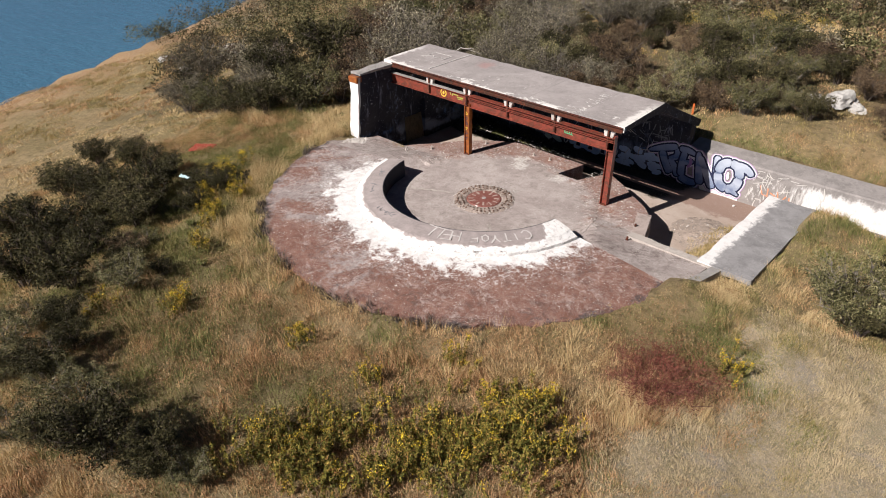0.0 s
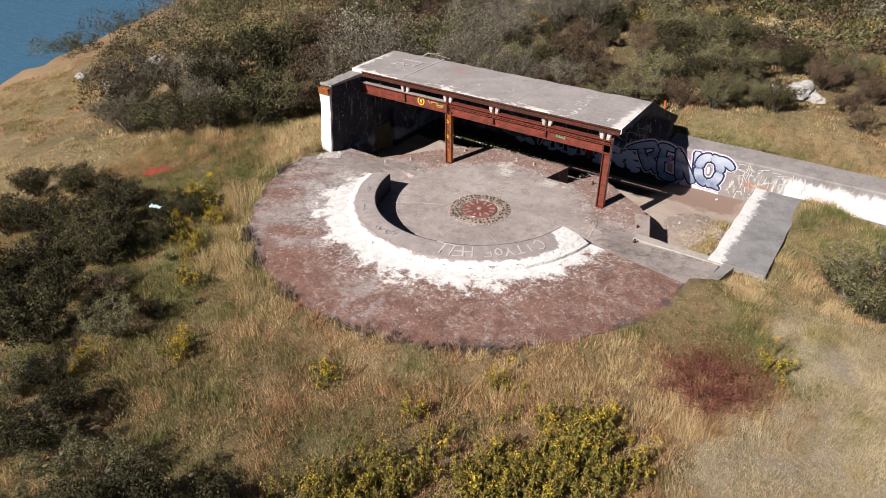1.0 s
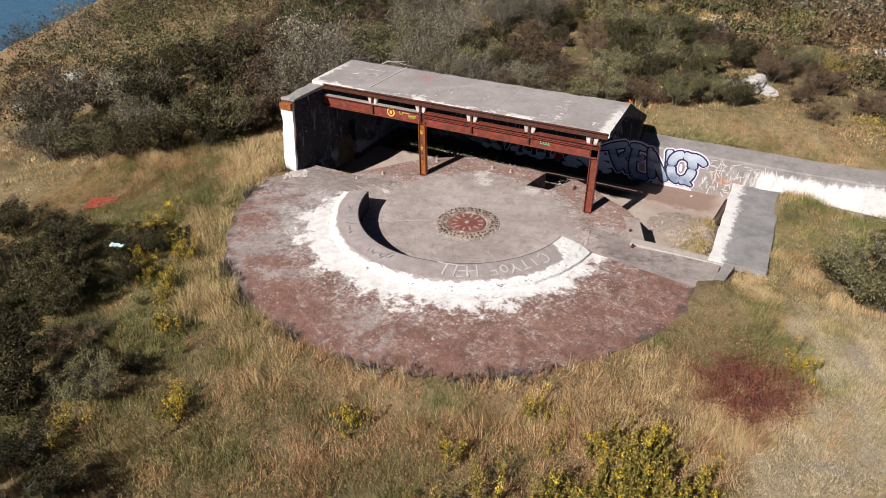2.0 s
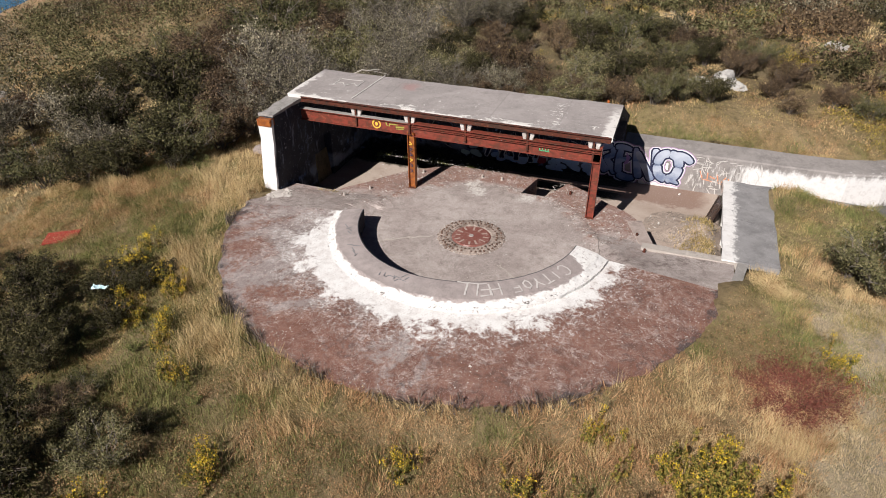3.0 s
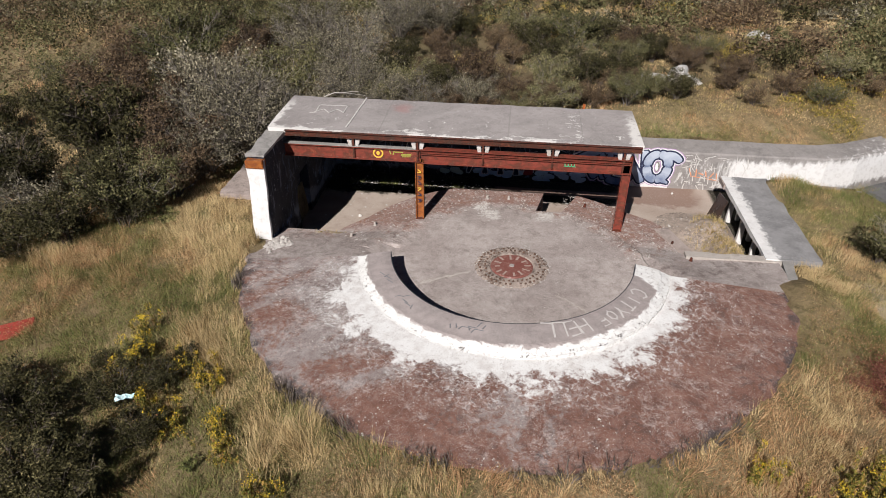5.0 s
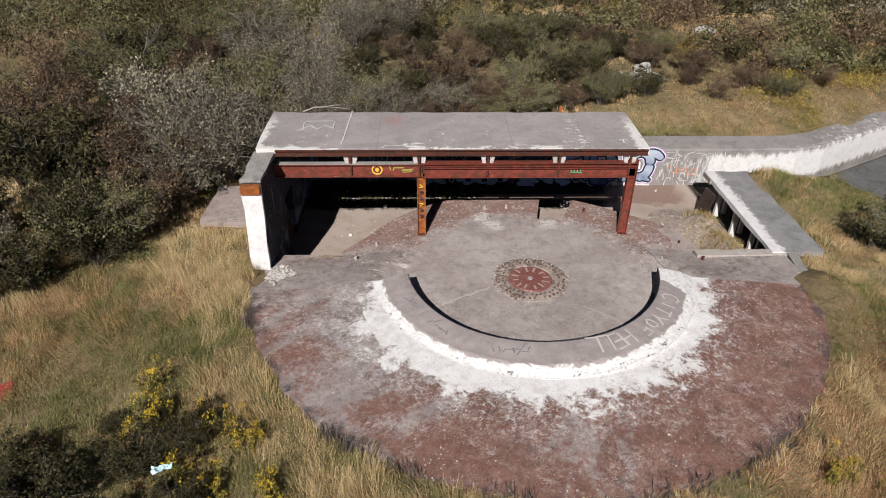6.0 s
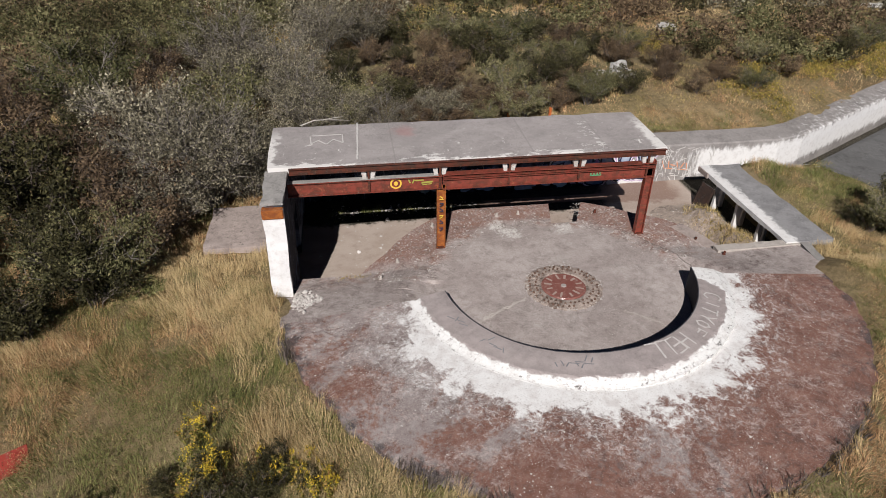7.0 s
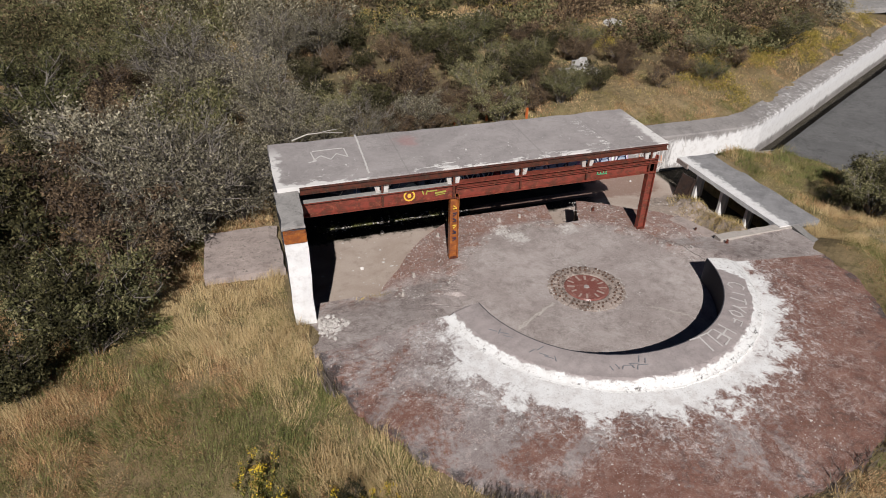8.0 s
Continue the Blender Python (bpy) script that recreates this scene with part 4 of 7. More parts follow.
def build_heap():
    x, y = np.meshgrid(np.arange(-10.2, -5.9, 0.07), np.arange(18.1, 23.6, 0.07), indexing="ij")
    n, k = x.shape
    i, j = np.meshgrid(np.arange(n - 1), np.arange(k - 1), indexing="ij")
    quads = np.stack([i * k + j, (i + 1) * k + j, (i + 1) * k + j + 1, i * k + j + 1], -1).reshape(-1, 4)
    mat = concrete("heap_earth", (0.37, 0.30, 0.25), (0.19, 0.14, 0.11), 0.7, 1.0, 1.1)
    me = fast_mesh("rubble_heap", np.stack([x, y, heap_z(x, y)], -1).reshape(-1, 3), [quads], mat)
    tagged(new("rubble_heap", me), "brown earth and rubble slid into the sunken bay", "rubble", kind="stuff")


def build_bunker():
    """The low roofed shelter beside the sunken bay."""
    bm = bmesh.new()
    rough_slab(bm, -6.15, -4.42, 17.95, 23.95, -0.29, -0.1, 0.3, 0.028, 11)
    tagged(part("roof_shelter", bm, M_SLAB), "grey concrete shelter roof slab with white painted edge", "roof", kind="structure")
    bm = bmesh.new()
    rough_slab(bm, -4.8, -4.42, 17.95, 23.95, -1.8, -0.29, 0.5, 0.03, 12)
    tagged(part("wall_shelter", bm, M_GREY), "rough concrete rear wall of the low shelter", "wall", kind="structure")
    for y in (18.35, 19.75, 21.2, 22.75):
        bm = bmesh.new()
        rough_slab(bm, -5.98, -5.78, y - 0.09, y + 0.09, -1.5, -0.29, 0.2, 0.03, y)
        tagged(part("column", bm, M_WHITE), "short white painted concrete column under the slab", "column", "columns of the shelter", kind="structure")
        bm = bmesh.new()
        rough_slab(bm, -5.52, -5.38, y + 0.16, y + 0.30, -1.5, -0.29, 0.2, 0.02, y + 3)
        tagged(part("column", bm, M_WHITE), "thin white concrete column behind the outer one", "column", "columns of the shelter", kind="structure")
    bm = bmesh.new()
    rough_slab(bm, -6.20, -6.11, 23.2, 23.96, -0.33, -0.115, 0.2, 0.02, 19)
    tagged(part("fascia", bm, M_BROKEN), "bare brown concrete block at the slab end", "roof", kind="structure")
    # flat coping along the west side of the bay
    bm = bmesh.new()
    top = [bm.verts.new((x, y, -0.335)) for x, y in ((-9.30, 19.83), (-8.63, 18.19), (-8.14, 18.19), (-8.80, 20.02))]
    low = [bm.verts.new((v.co.x, v.co.y, -1.7)) for v in top]
    bm.faces.new(top), bm.faces.new(low)
    for k in range(4):
        bm.faces.new((top[k], top[(k + 1) % 4], low[(k + 1) % 4], low[k]))
    bmesh.ops.bevel(bm, geom=bm.edges[:], offset=0.015, segments=2, affect="EDGES")
    tagged(part("kerb_bay", bm, M_BROKEN), "flat grey concrete coping of the sunken bay", "kerb", kind="structure")
    bm = bmesh.new()
    rough_slab(bm, -8.62, -5.6, 17.86, 18.2, -1.8, -0.15, 0.25, 0.035, 14)
    tagged(part("kerb", bm, M_KERB), "pale concrete kerb along the sunken bay", "kerb", kind="structure")
    bm = bmesh.new()
    rough_slab(bm, -5.66, -5.34, 16.0, 17.94, -0.6, -0.13, 0.25, 0.025, 16)
    for v in bm.verts:
        v.co.x += 0.17 * (v.co.y - 17.94)
        v.co.z += 0.05 * (17.94 - v.co.y)
    ob = part("kerb_side", bm, M_GREY)
    tagged(ob, "narrow concrete kerb beside the apron", "kerb", kind="structure")
    bm = bmesh.new()
    rough_slab(bm, -25.15, -22.76, 19.95, 22.7, -0.5, -0.03, 0.3, 0.07, 15)
    tagged(part("pavement", bm, M_BROKEN), "broken concrete slab beside the building", "pavement", kind="structure")


# ---------------------------------------------------------------- steelwork
def i_beam(name, length, height, width, material, parent, at, label="", upright=False, web=0.02, flange=0.025):
    """A rolled steel section along x (or z), its place the middle of its start."""
    bm = bmesh.new()
    box(bm, 0, length, -web / 2, web / 2, -height / 2, height / 2)
    for z in (-height / 2, height / 2):
        box(bm, 0, length, -width / 2, width / 2, z - flange / 2, z + flange / 2, 0.004)
    m = pose(*at) @ (pose(0, 0, 0, 0, -90, 0) if upright else Matrix.Identity(4))
    bmesh.ops.transform(bm, matrix=m, verts=bm.verts)
    return part(name, bm, material, parent, label)


def build_canopy_steel():
    frame_thing = thing("canopy_frame", (-16.4, 19.66, -0.37))
    inv = Matrix.Translation((16.4, -19.66, 0.37))
    made = []
    # edge channel under the roof
    bm = bmesh.new()
    box(bm, -22.1, -10.22, 19.575, 19.60, 2.60, 2.76)
    box(bm, -22.1, -10.22, 19.50, 19.60, 2.585, 2.605)
    box(bm, -22.1, -10.22, 19.50, 19.60, 2.755, 2.775)
    made.append(part("edge_channel", bm, M_RUST_DARK, None, "rusty steel channel along the roof edge"))
    # the main beam, in two lengths
    made.append(i_beam("beam", 4.72, 0.42, 0.22, M_RUST, None, (-22.2, 19.64, 2.055), "deep rusty red steel beam"))
    made.append(i_beam("beam", 6.95, 0.33, 0.22, M_RUST, None, (-17.45, 19.66, 1.96), "rusty red steel beam"))
    made.append(i_beam("rail", 6.95, 0.10, 0.26, M_RUST, None, (-17.45, 19.66, 2.24), "rusty steel rail above the beam"))
    bm = bmesh.new()
    box(bm, -22.2, -17.6, 19.54, 19.74, 2.275, 2.305, 0.01)
    made.append(part("ledge", bm, M_GREY, None, "pale mortar ledge on the beam"))
    for x in (-17.5, -10.6):
        made.append(i_beam("post", 2.28 if x < -12 else 2.75, 0.26, 0.2, M_RUST_ORANGE if x < -12 else M_RUST, None, (x, 19.66, -0.37), "rusty steel post with spray paint" if x < -12 else "rusty steel post", True))
        bm = bmesh.new()
        box(bm, x - 0.15, x + 0.15, 19.52, 19.80, -0.38, -0.352, 0.006)
        made.append(part("base_plate", bm, M_RUST_DARK, None))
    for x in (-19.75, -17.55, -15.35, -13.05, -10.75):
        for dx in (-0.13, 0.13):
            bm = bmesh.new()
            box(bm, x + dx - 0.07, x + dx + 0.07, 19.60, 19.74, 2.28, 2.6, 0.012)
            for v in bm.verts:
                v.co.x = x + dx + (v.co.x - x - dx) * (0.80 + 1.3 * (v.co.z - 2.28))
            bmesh.ops.rotate(bm, cent=(x + dx, 19.68, 2.4), matrix=Matrix.Rotation(radians(7 * (1 if dx > 0 else -1)), 3, "Y"), verts=bm.verts)
            made.append(part("bracket", bm, M_BRACKET, None, "dirty white painted steel bracket"))
        bm = bmesh.new()
        box(bm, x - 0.03, x + 0.03, 19.55, 19.60, 1.86, 2.6, 0.004)
        made.append(part("stiffener", bm, M_RUST_DARK, None))
    for ob in made:
        ob.data.transform(inv)
        ob.parent = frame_thing
    return tagged(frame_thing, "rusty red steel beam and posts carrying the canopy", "steel frame")


def build_mount():
    """Ring of holding-down bolts where the gun once stood."""
    x0, y0, z0 = -14.15, 16.85, -0.345
    ring = thing("gun_mount_ring", (x0, y0, z0))
    bm = bmesh.new()
    for i in range(3):
        bmesh.ops.create_cone(bm, cap_ends=True, segments=64, radius1=0.68 - 0.02 * i, radius2=0.67 - 0.02 * i, depth=0.012, matrix=pose(0, 0, 0.01 + 0.012 * i))
    plate = part("plate", bm, rust("mount_plate_paint", (0.20, 0.075, 0.062), (0.24, 0.115, 0.095), (0.34, 0.235, 0.20)), ring, "dull red round plate")
    bm = bmesh.new()
    n = 72
    prev = None
    for i in range(n + 1):
        a = 2 * math.pi * i / n
        now = [bm.verts.new((r * math.cos(a), r * math.sin(a), h + 0.012 * math.sin(a * 23) * (r > 0.8))) for r, h in ((0.66, 0.0), (0.72, 0.035), (0.95, 0.045), (1.12, 0.02), (1.2, -0.02))]
        if prev:
            for k in range(4):
                bm.faces.new((prev[k], prev[k + 1], now[k + 1], now[k]))
        prev = now
    part("bed", bm, concrete("ring_mortar", (0.35, 0.285, 0.245), (0.11, 0.068, 0.05), 1.0, 1.0, 1.6), ring, "rough rust-stained mortar bed")
    pale = spray("pale_worn_paint", (0.37, 0.27, 0.23), 0.7, 0.9)
    for i in range(12):
        bm = bmesh.new()
        box(bm, 0.33 + 0.08 * random.random(), 0.54 + 0.08 * random.random(), -0.03, 0.02 + 0.03 * random.random(), 0.03, 0.044, 0.004, pose(0, 0, 0, 0, 0, 30 * i + random.uniform(4, 12)))
        part("spoke", bm, pale, plate, "pale worn radial strip")
    bm = bmesh.new()
    bmesh.ops.create_cone(bm, cap_ends=True, segments=20, radius1=0.085, radius2=0.075, depth=0.03, matrix=pose(0, 0, 0.05))
    part("cap", bm, spray("grey_cap", (0.34, 0.30, 0.28), 0.4), plate, "grey centre cap")
    bolt_mat = rust("bolt_rust", (0.16, 0.10, 0.075), (0.10, 0.065, 0.05), (0.30, 0.22, 0.17))
    bm = bmesh.new()
    bmesh.ops.create_cone(bm, cap_ends=True, segments=8, radius1=0.02, radius2=0.018, depth=0.07, matrix=pose(0, 0, 0.06))
    bmesh.ops.create_cone(bm, cap_ends=True, segments=6, radius1=0.036, radius2=0.036, depth=0.04, matrix=pose(0, 0, 0.055))
    first = part("bolt", bm, bolt_mat, ring)
    first.matrix_basis = pose(0.88, 0, 0)
    for row, (r, count) in enumerate(((0.87, 38), (1.03, 42))):
        for i in range(count):
            if row == 0 and i == 0:
                continue
            a = 360 * (i + 0.5 * row) / count
            ob = new("bolt", first.data)
            ob.parent = ring
            if random.random() < 0.12:
                bpy.data.objects.remove(ob)
                continue
            k = r + random.uniform(-0.025, 0.025)
            ob.matrix_basis = pose(k * math.cos(radians(a)), k * math.sin(radians(a)), random.uniform(-0.03, 0.0), random.uniform(-14, 14), random.uniform(-14, 14), a)
    return tagged(ring, "ring of rusty bolts round a red plate set in concrete", "gun mount")


build_ground()
build_water()
build_platform()
build_building()
build_walls()
build_bunker()
build_heap()
build_canopy_steel()
build_mount()

# ---------------------------------------------------------------- vegetation
M_STRAW = blades("straw_grass", [(0.0, (0.27, 0.18, 0.080)), (0.35, (0.51, 0.375, 0.19)), (0.7, (0.69, 0.53, 0.295)), (1.0, (0.38, 0.32, 0.14))])
M_OLIVE = blades("olive_grass", [(0.0, (0.130, 0.105, 0.036)), (0.4, (0.29, 0.225, 0.088)), (0.7, (0.46, 0.345, 0.165)), (1.0, (0.62, 0.46, 0.26))])
M_BROWN = blades("brown_weeds", [(0.0, (0.22, 0.112, 0.056)), (0.45, (0.46, 0.268, 0.135)), (0.75, (0.63, 0.420, 0.232)), (1.0, (0.40, 0.27, 0.11))])
M_GREEN = blades("green_weeds", [(0.0, (0.070, 0.078, 0.027)), (0.5, (0.165, 0.170, 0.058)), (0.8, (0.275, 0.262, 0.10)), (1.0, (0.44, 0.36, 0.17))])
M_PALE = blades("pale_trodden_grass", [(0.0, (0.19, 0.165, 0.080)), (0.4, (0.42, 0.335, 0.20)), (0.75, (0.60, 0.48, 0.31)), (1.0, (0.26, 0.25, 0.12))])
M_ROD = leaves("goldenrod_leaves", [(0.0, (0.045, 0.052, 0.012)), (0.4, (0.155, 0.143, 0.030)), (0.75, (0.31, 0.245, 0.055)), (0.9, (0.42, 0.26, 0.075)), (1.0, (0.30, 0.14, 0.06))], 0.0)
M_YELLOW = blades("goldenrod_flowers", [(0.0, (0.34, 0.23, 0.02)), (0.5, (0.60, 0.42, 0.035)), (1.0, (0.80, 0.60, 0.06))])
M_LEAF_GREY = leaves("grey_brown_leaves", [(0.0, (0.032, 0.027, 0.018)), (0.40, (0.094, 0.082, 0.054)), (0.75, (0.235, 0.207, 0.142)), (1.0, (0.46, 0.41, 0.295))])
M_LEAF_DARK = leaves("dark_green_leaves", [(0.0, (0.013, 0.012, 0.005)), (0.45, (0.036, 0.033, 0.014)), (0.8, (0.105, 0.093, 0.040)), (1.0, (0.24, 0.20, 0.10))])
M_LEAF_OLIVE = leaves("olive_leaves", [(0.0, (0.028, 0.030, 0.011)), (0.4, (0.085, 0.084, 0.034)), (0.75, (0.205, 0.183, 0.090)), (1.0, (0.37, 0.325, 0.185))])
M_LEAF_RUSSET = leaves("russet_leaves", [(0.0, (0.030, 0.020, 0.014)), (0.4, (0.082, 0.055, 0.034)), (0.8, (0.205, 0.142, 0.083)), (1.0, (0.34, 0.255, 0.14))])
M_LEAF_RED = leaves("dark_red_leaves", [(0.0, (0.070, 0.022, 0.016)), (0.45, (0.165, 0.052, 0.038)), (0.8, (0.26, 0.105, 0.070)), (1.0, (0.24, 0.16, 0.08))])
M_WEED_OLIVE = leaves("olive_weed_leaves", [(0.0, (0.090, 0.082, 0.030)), (0.5, (0.185, 0.155, 0.060)), (0.85, (0.29, 0.235, 0.10)), (1.0, (0.40, 0.32, 0.16))], 0.0)
M_WEED_BROWN = leaves("brown_weed_leaves", [(0.0, (0.15, 0.078, 0.038)), (0.5, (0.30, 0.170, 0.082)), (0.85, (0.43, 0.275, 0.140)), (1.0, (0.54, 0.39, 0.22))], 0.0)
M_WEED_GREEN = leaves("green_weed_leaves", [(0.0, (0.060, 0.068, 0.020)), (0.5, (0.125, 0.130, 0.040)), (0.85, (0.21, 0.195, 0.065)), (1.0, (0.30, 0.26, 0.11))], 0.0)
M_TWIG = bark("grey_twigs", (0.075, 0.062, 0.052), (0.30, 0.265, 0.23))
M_TWIG_DARK = bark("dark_twigs", (0.055, 0.042, 0.034), (0.19, 0.155, 0.13))


def clear_of_concrete(x, y, margin=0.0):
    pad = (np.hypot(x - CX, y - 17.0) < R_PAD - 0.14 + margin) & (y < 16.6)
    block = (x > np.where(y < 17.2, -22.45, -22.85)) & (x < -5.72) & (y > 15.6) & (y < 26.3)
    block |= (x > -5.8) & (x < -4.46 + margin) & (y > 17.92) & (y < 26.3)
    block |= (x > -5.72) & (x < -5.32) & (y > 16.1) & (y < 18)
    side = (x > -25.15) & (x < -22.7) & (y > 19.9) & (y < 22.7)
    off = y - wall_line_y(x)
    way = (x > -10.4) & (off > -0.05 - np.where(x < -6, 1.55, passage_gap(x))) & (off < 1.14)
    road = (x > -0.4) & (off > -9.4) & (off < 0) & (x > -0.85 + 0.43 * (-off - 1.68))
    return ~(pad | block | way | side | road)


def scatter(n, x0, x1, y0, y1):
    return RNG.uniform(x0, x1, n), RNG.uniform(y0, y1, n)


def trodden(x, y):
    """The stony side past the platform, where grass is short."""
    return soft(x + 3.0 * (patches(x, y, 1.6, 5) - 0.5) + 2.4 * (patches(x, y, 0.5, 6) - 0.5), -4.7, -3.1) * soft(-y, -18.0, -16.6)


def tufts(name, x, y, count, low, high, width, spread, material, label, lean=0.45, sink=0.02, level=None):
    """Grass as one sheet of bent blades, several to a tuft."""
    n = len(x) * count
    bx = np.repeat(x, count) + RNG.normal(0, spread, n)
    by = np.repeat(y, count) + RNG.normal(0, spread, n)
    keep = clear_of_concrete(bx, by, 0.02) if level is None else np.ones(n, dtype=bool)
    bx, by = bx[keep], by[keep]
    n = len(bx)
    size = RNG.uniform(low, high, n) * (1 - 0.42 * trodden(bx, by))
    size = size * np.where((bx > -10) & (by - wall_line_y(bx) > 0.9) & (by - wall_line_y(bx) < 16), 0.6, 1.0)
    size = size * (0.40 + 1.3 * patches(bx, by, 0.85, 11)) * (0.8 + 0.4 * patches(bx, by, 2.5, 12))
    size = size * (1 - 0.62 * np.exp(-((bx + 5.2) / 1.7) ** 2 - ((by - 14.9) / 2.0) ** 2))
    open_land = (by < 13.5) & (np.hypot(bx - CX, by - 17.0) > R_PAD + 1.6)
    size = size * np.where(open_land, 0.8, 1.0)
    a, tilt = RNG.uniform(0, 2 * math.pi, n), np.abs(RNG.normal(0, lean, n)) * np.where(open_land, 1.35, 1.0)
    tilt = np.clip(tilt, 0, 1.35)
    way = np.stack([np.cos(a), np.sin(a), np.zeros(n)], -1)
    # clumps laid over together by the wind
    laid = 4 * math.pi * patches(bx, by, 1.1, 13)
    push = (np.where(open_land, 0.32, 0.55) * patches(bx, by, 0.7, 14))[:, None]
    way = way * np.sin(tilt)[:, None] + np.stack([np.cos(laid), np.sin(laid), np.zeros(n)], -1) * push
    turn = RNG.uniform(0, math.pi, n)
    side = np.stack([np.cos(turn), np.sin(turn), np.zeros(n)], -1) * (width * RNG.uniform(0.6, 1.3, n))[:, None]
    base = np.stack([bx, by, ground_z(bx, by) - sink if level is None else level(bx, by) if callable(level) else np.full(n, level)], -1)
    up = np.array([0, 0, 1.0])
    tip = base + size[:, None] * (way + up * np.cos(tilt)[:, None]) / np.sqrt(1 + push ** 2)
    verts = np.stack([base - side * 0.5, base + side * 0.5, tip], 1).reshape(-1, 3)
    me = fast_mesh(name, verts, [np.arange(n)[:, None] * 3 + np.array([[0, 1, 2]])], material)
    return tagged(new(name, me), label, "grass", kind="stuff")


def grass_everywhere():
    """Grass sown over the land, thicker where it stands nearest; its kind follows the patches."""
    x, y = scatter(36000, -33, 4, -1, 28)
    x2, y2 = scatter(11000, -64, 34, -6, 58)
    x3, y3 = scatter(8000, -5, 3, 4, 17.5)
    x, y = np.concatenate([x, x2, x3]), np.concatenate([y, y2, y3])
    ok = clear_of_concrete(x, y, 0.05)
    x, y = x[ok], y[ok]
    r = np.hypot(x - CX, y - 17.0)
    belt = np.exp(-((r - 9.3) / 0.85) ** 2) * np.where(y > 16, 1.0, 1 - 0.85 * soft(x, -19.0, -14.0))
    belt = np.maximum(belt, 0.12 * np.exp(-((y - wall_line_y(x) - 3.6) / 1.4) ** 2) * (x > -9))
    belt = np.maximum(belt, 0.8 * np.exp(-(((x + 25.2) / 2.0) ** 2 + ((y - 18.3) / 1.4) ** 2)))
    belt = belt - 0.42 * np.exp(-(((x + 25.4) / 2.6) ** 2 + ((y - 13.8) / 3.2) ** 2)) - 0.25 * np.exp(-(((x + 7.5) / 3.0) ** 2 + ((y - 28.2) / 1.6) ** 2))
    mix = 0.36 * patches(x, y, 3.6, 1) + 0.36 * patches(x, y, 1.1, 2) + 0.28 * patches(x, y, 0.45, 3)
    mix = mix + RNG.normal(0, 0.075, len(x)) + 0.32 * np.minimum(belt, 0)
    mix = mix - 0.22 * np.exp(-(((x + 4.4) / 1.3) ** 2 + ((y - 14.9) / 1.5) ** 2)) - 0.15 * ((y - wall_line_y(x) > 0.9) & (x > -10))
    mix = mix - 0.09 * ((x > -4.5) & (x < -0.5) & (y > 17) & (y < 24.5)) - 0.13 * np.exp(-(((x + 25.2) / 2.4) ** 2 + ((y - 13.9) / 2.6) ** 2))
    # greener meadow on the seaward side of the apron, in patches
    mix = mix - 0.115 * np.maximum(soft(-x, 16.5, 19.0), 0.8 * soft(-y, -9.0, -7.0) * soft(-x, 8.0, 11.0)) * soft(-y, -16.5, -14.5) * (1 - np.clip(belt, 0, 1)) * (0.45 + 0.9 * patches(x, y, 1.7, 5))
    pale = (trodden(x, y) > 0.5) & (mix > 0.46)
    straw = ~pale & (mix + 0.42 * belt > 0.63) & (trodden(x, y) < 0.45)
    front = 0.10 * soft(-y, -15.0, -12.0) * soft(x, -17.0, -14.0) * (x < -2)
    brown = ~pale & ~straw & (mix + front > 0.475)
    green = ~pale & ~straw & ~brown & (mix - front < 0.385)
    olive = ~pale & ~straw & ~brown & ~green
    tufts("grass_straw", x[straw], y[straw], 32, 0.16, 0.50, 0.0115, 0.12, M_STRAW, "tall dry straw-coloured grass round the concrete", 0.5)
    tufts("grass_olive", x[olive], y[olive], 28, 0.11, 0.30, 0.015, 0.15, M_OLIVE, "short olive and tan meadow grass", 0.6)
    tufts("grass_brown", x[brown], y[brown], 25, 0.12, 0.32, 0.015, 0.12, M_BROWN, "brown withered weeds and grass", 0.65)
    tufts("grass_green", x[green], y[green], 26, 0.10, 0.28, 0.018, 0.15, M_GREEN, "low green weeds among the grass", 0.7)
    tufts("grass_pale", x[pale], y[pale], 20, 0.10, 0.25, 0.017, 0.18, M_PALE, "short pale trodden grass on stony ground", 0.75)


def far_grass():
    """Rank grass on the slope towards the sea and far behind."""
    x, y = scatter(6500, -66, -31, 4, 34)
    x2, y2 = scatter(7000, -12, 24, 27, 46)
    x, y = np.concatenate([x, x2]), np.concatenate([y, y2])
    ok = clear_of_concrete(x, y, 0.1) & (0.87 * (x + 66) + 0.49 * (y - 12) > 0.5)
    x, y = x[ok], y[ok]
    m = 0.6 * patches(x, y, 5.0, 31) + 0.4 * patches(x, y, 1.7, 32)
    for name, sel, mat, label in (("grass_slope", m > 0.60, M_STRAW, "rank straw grass on the far slope"), ("weeds_slope", (m > 0.50) & (m <= 0.60), M_BROWN, "brown weeds on the far slope"),
                                  ("turf_slope", m <= 0.50, M_OLIVE, "olive turf on the far slope")):
        tufts(name, x[sel], y[sel], 16, 0.08, 0.24, 0.040, 0.26, mat, label, 0.95)


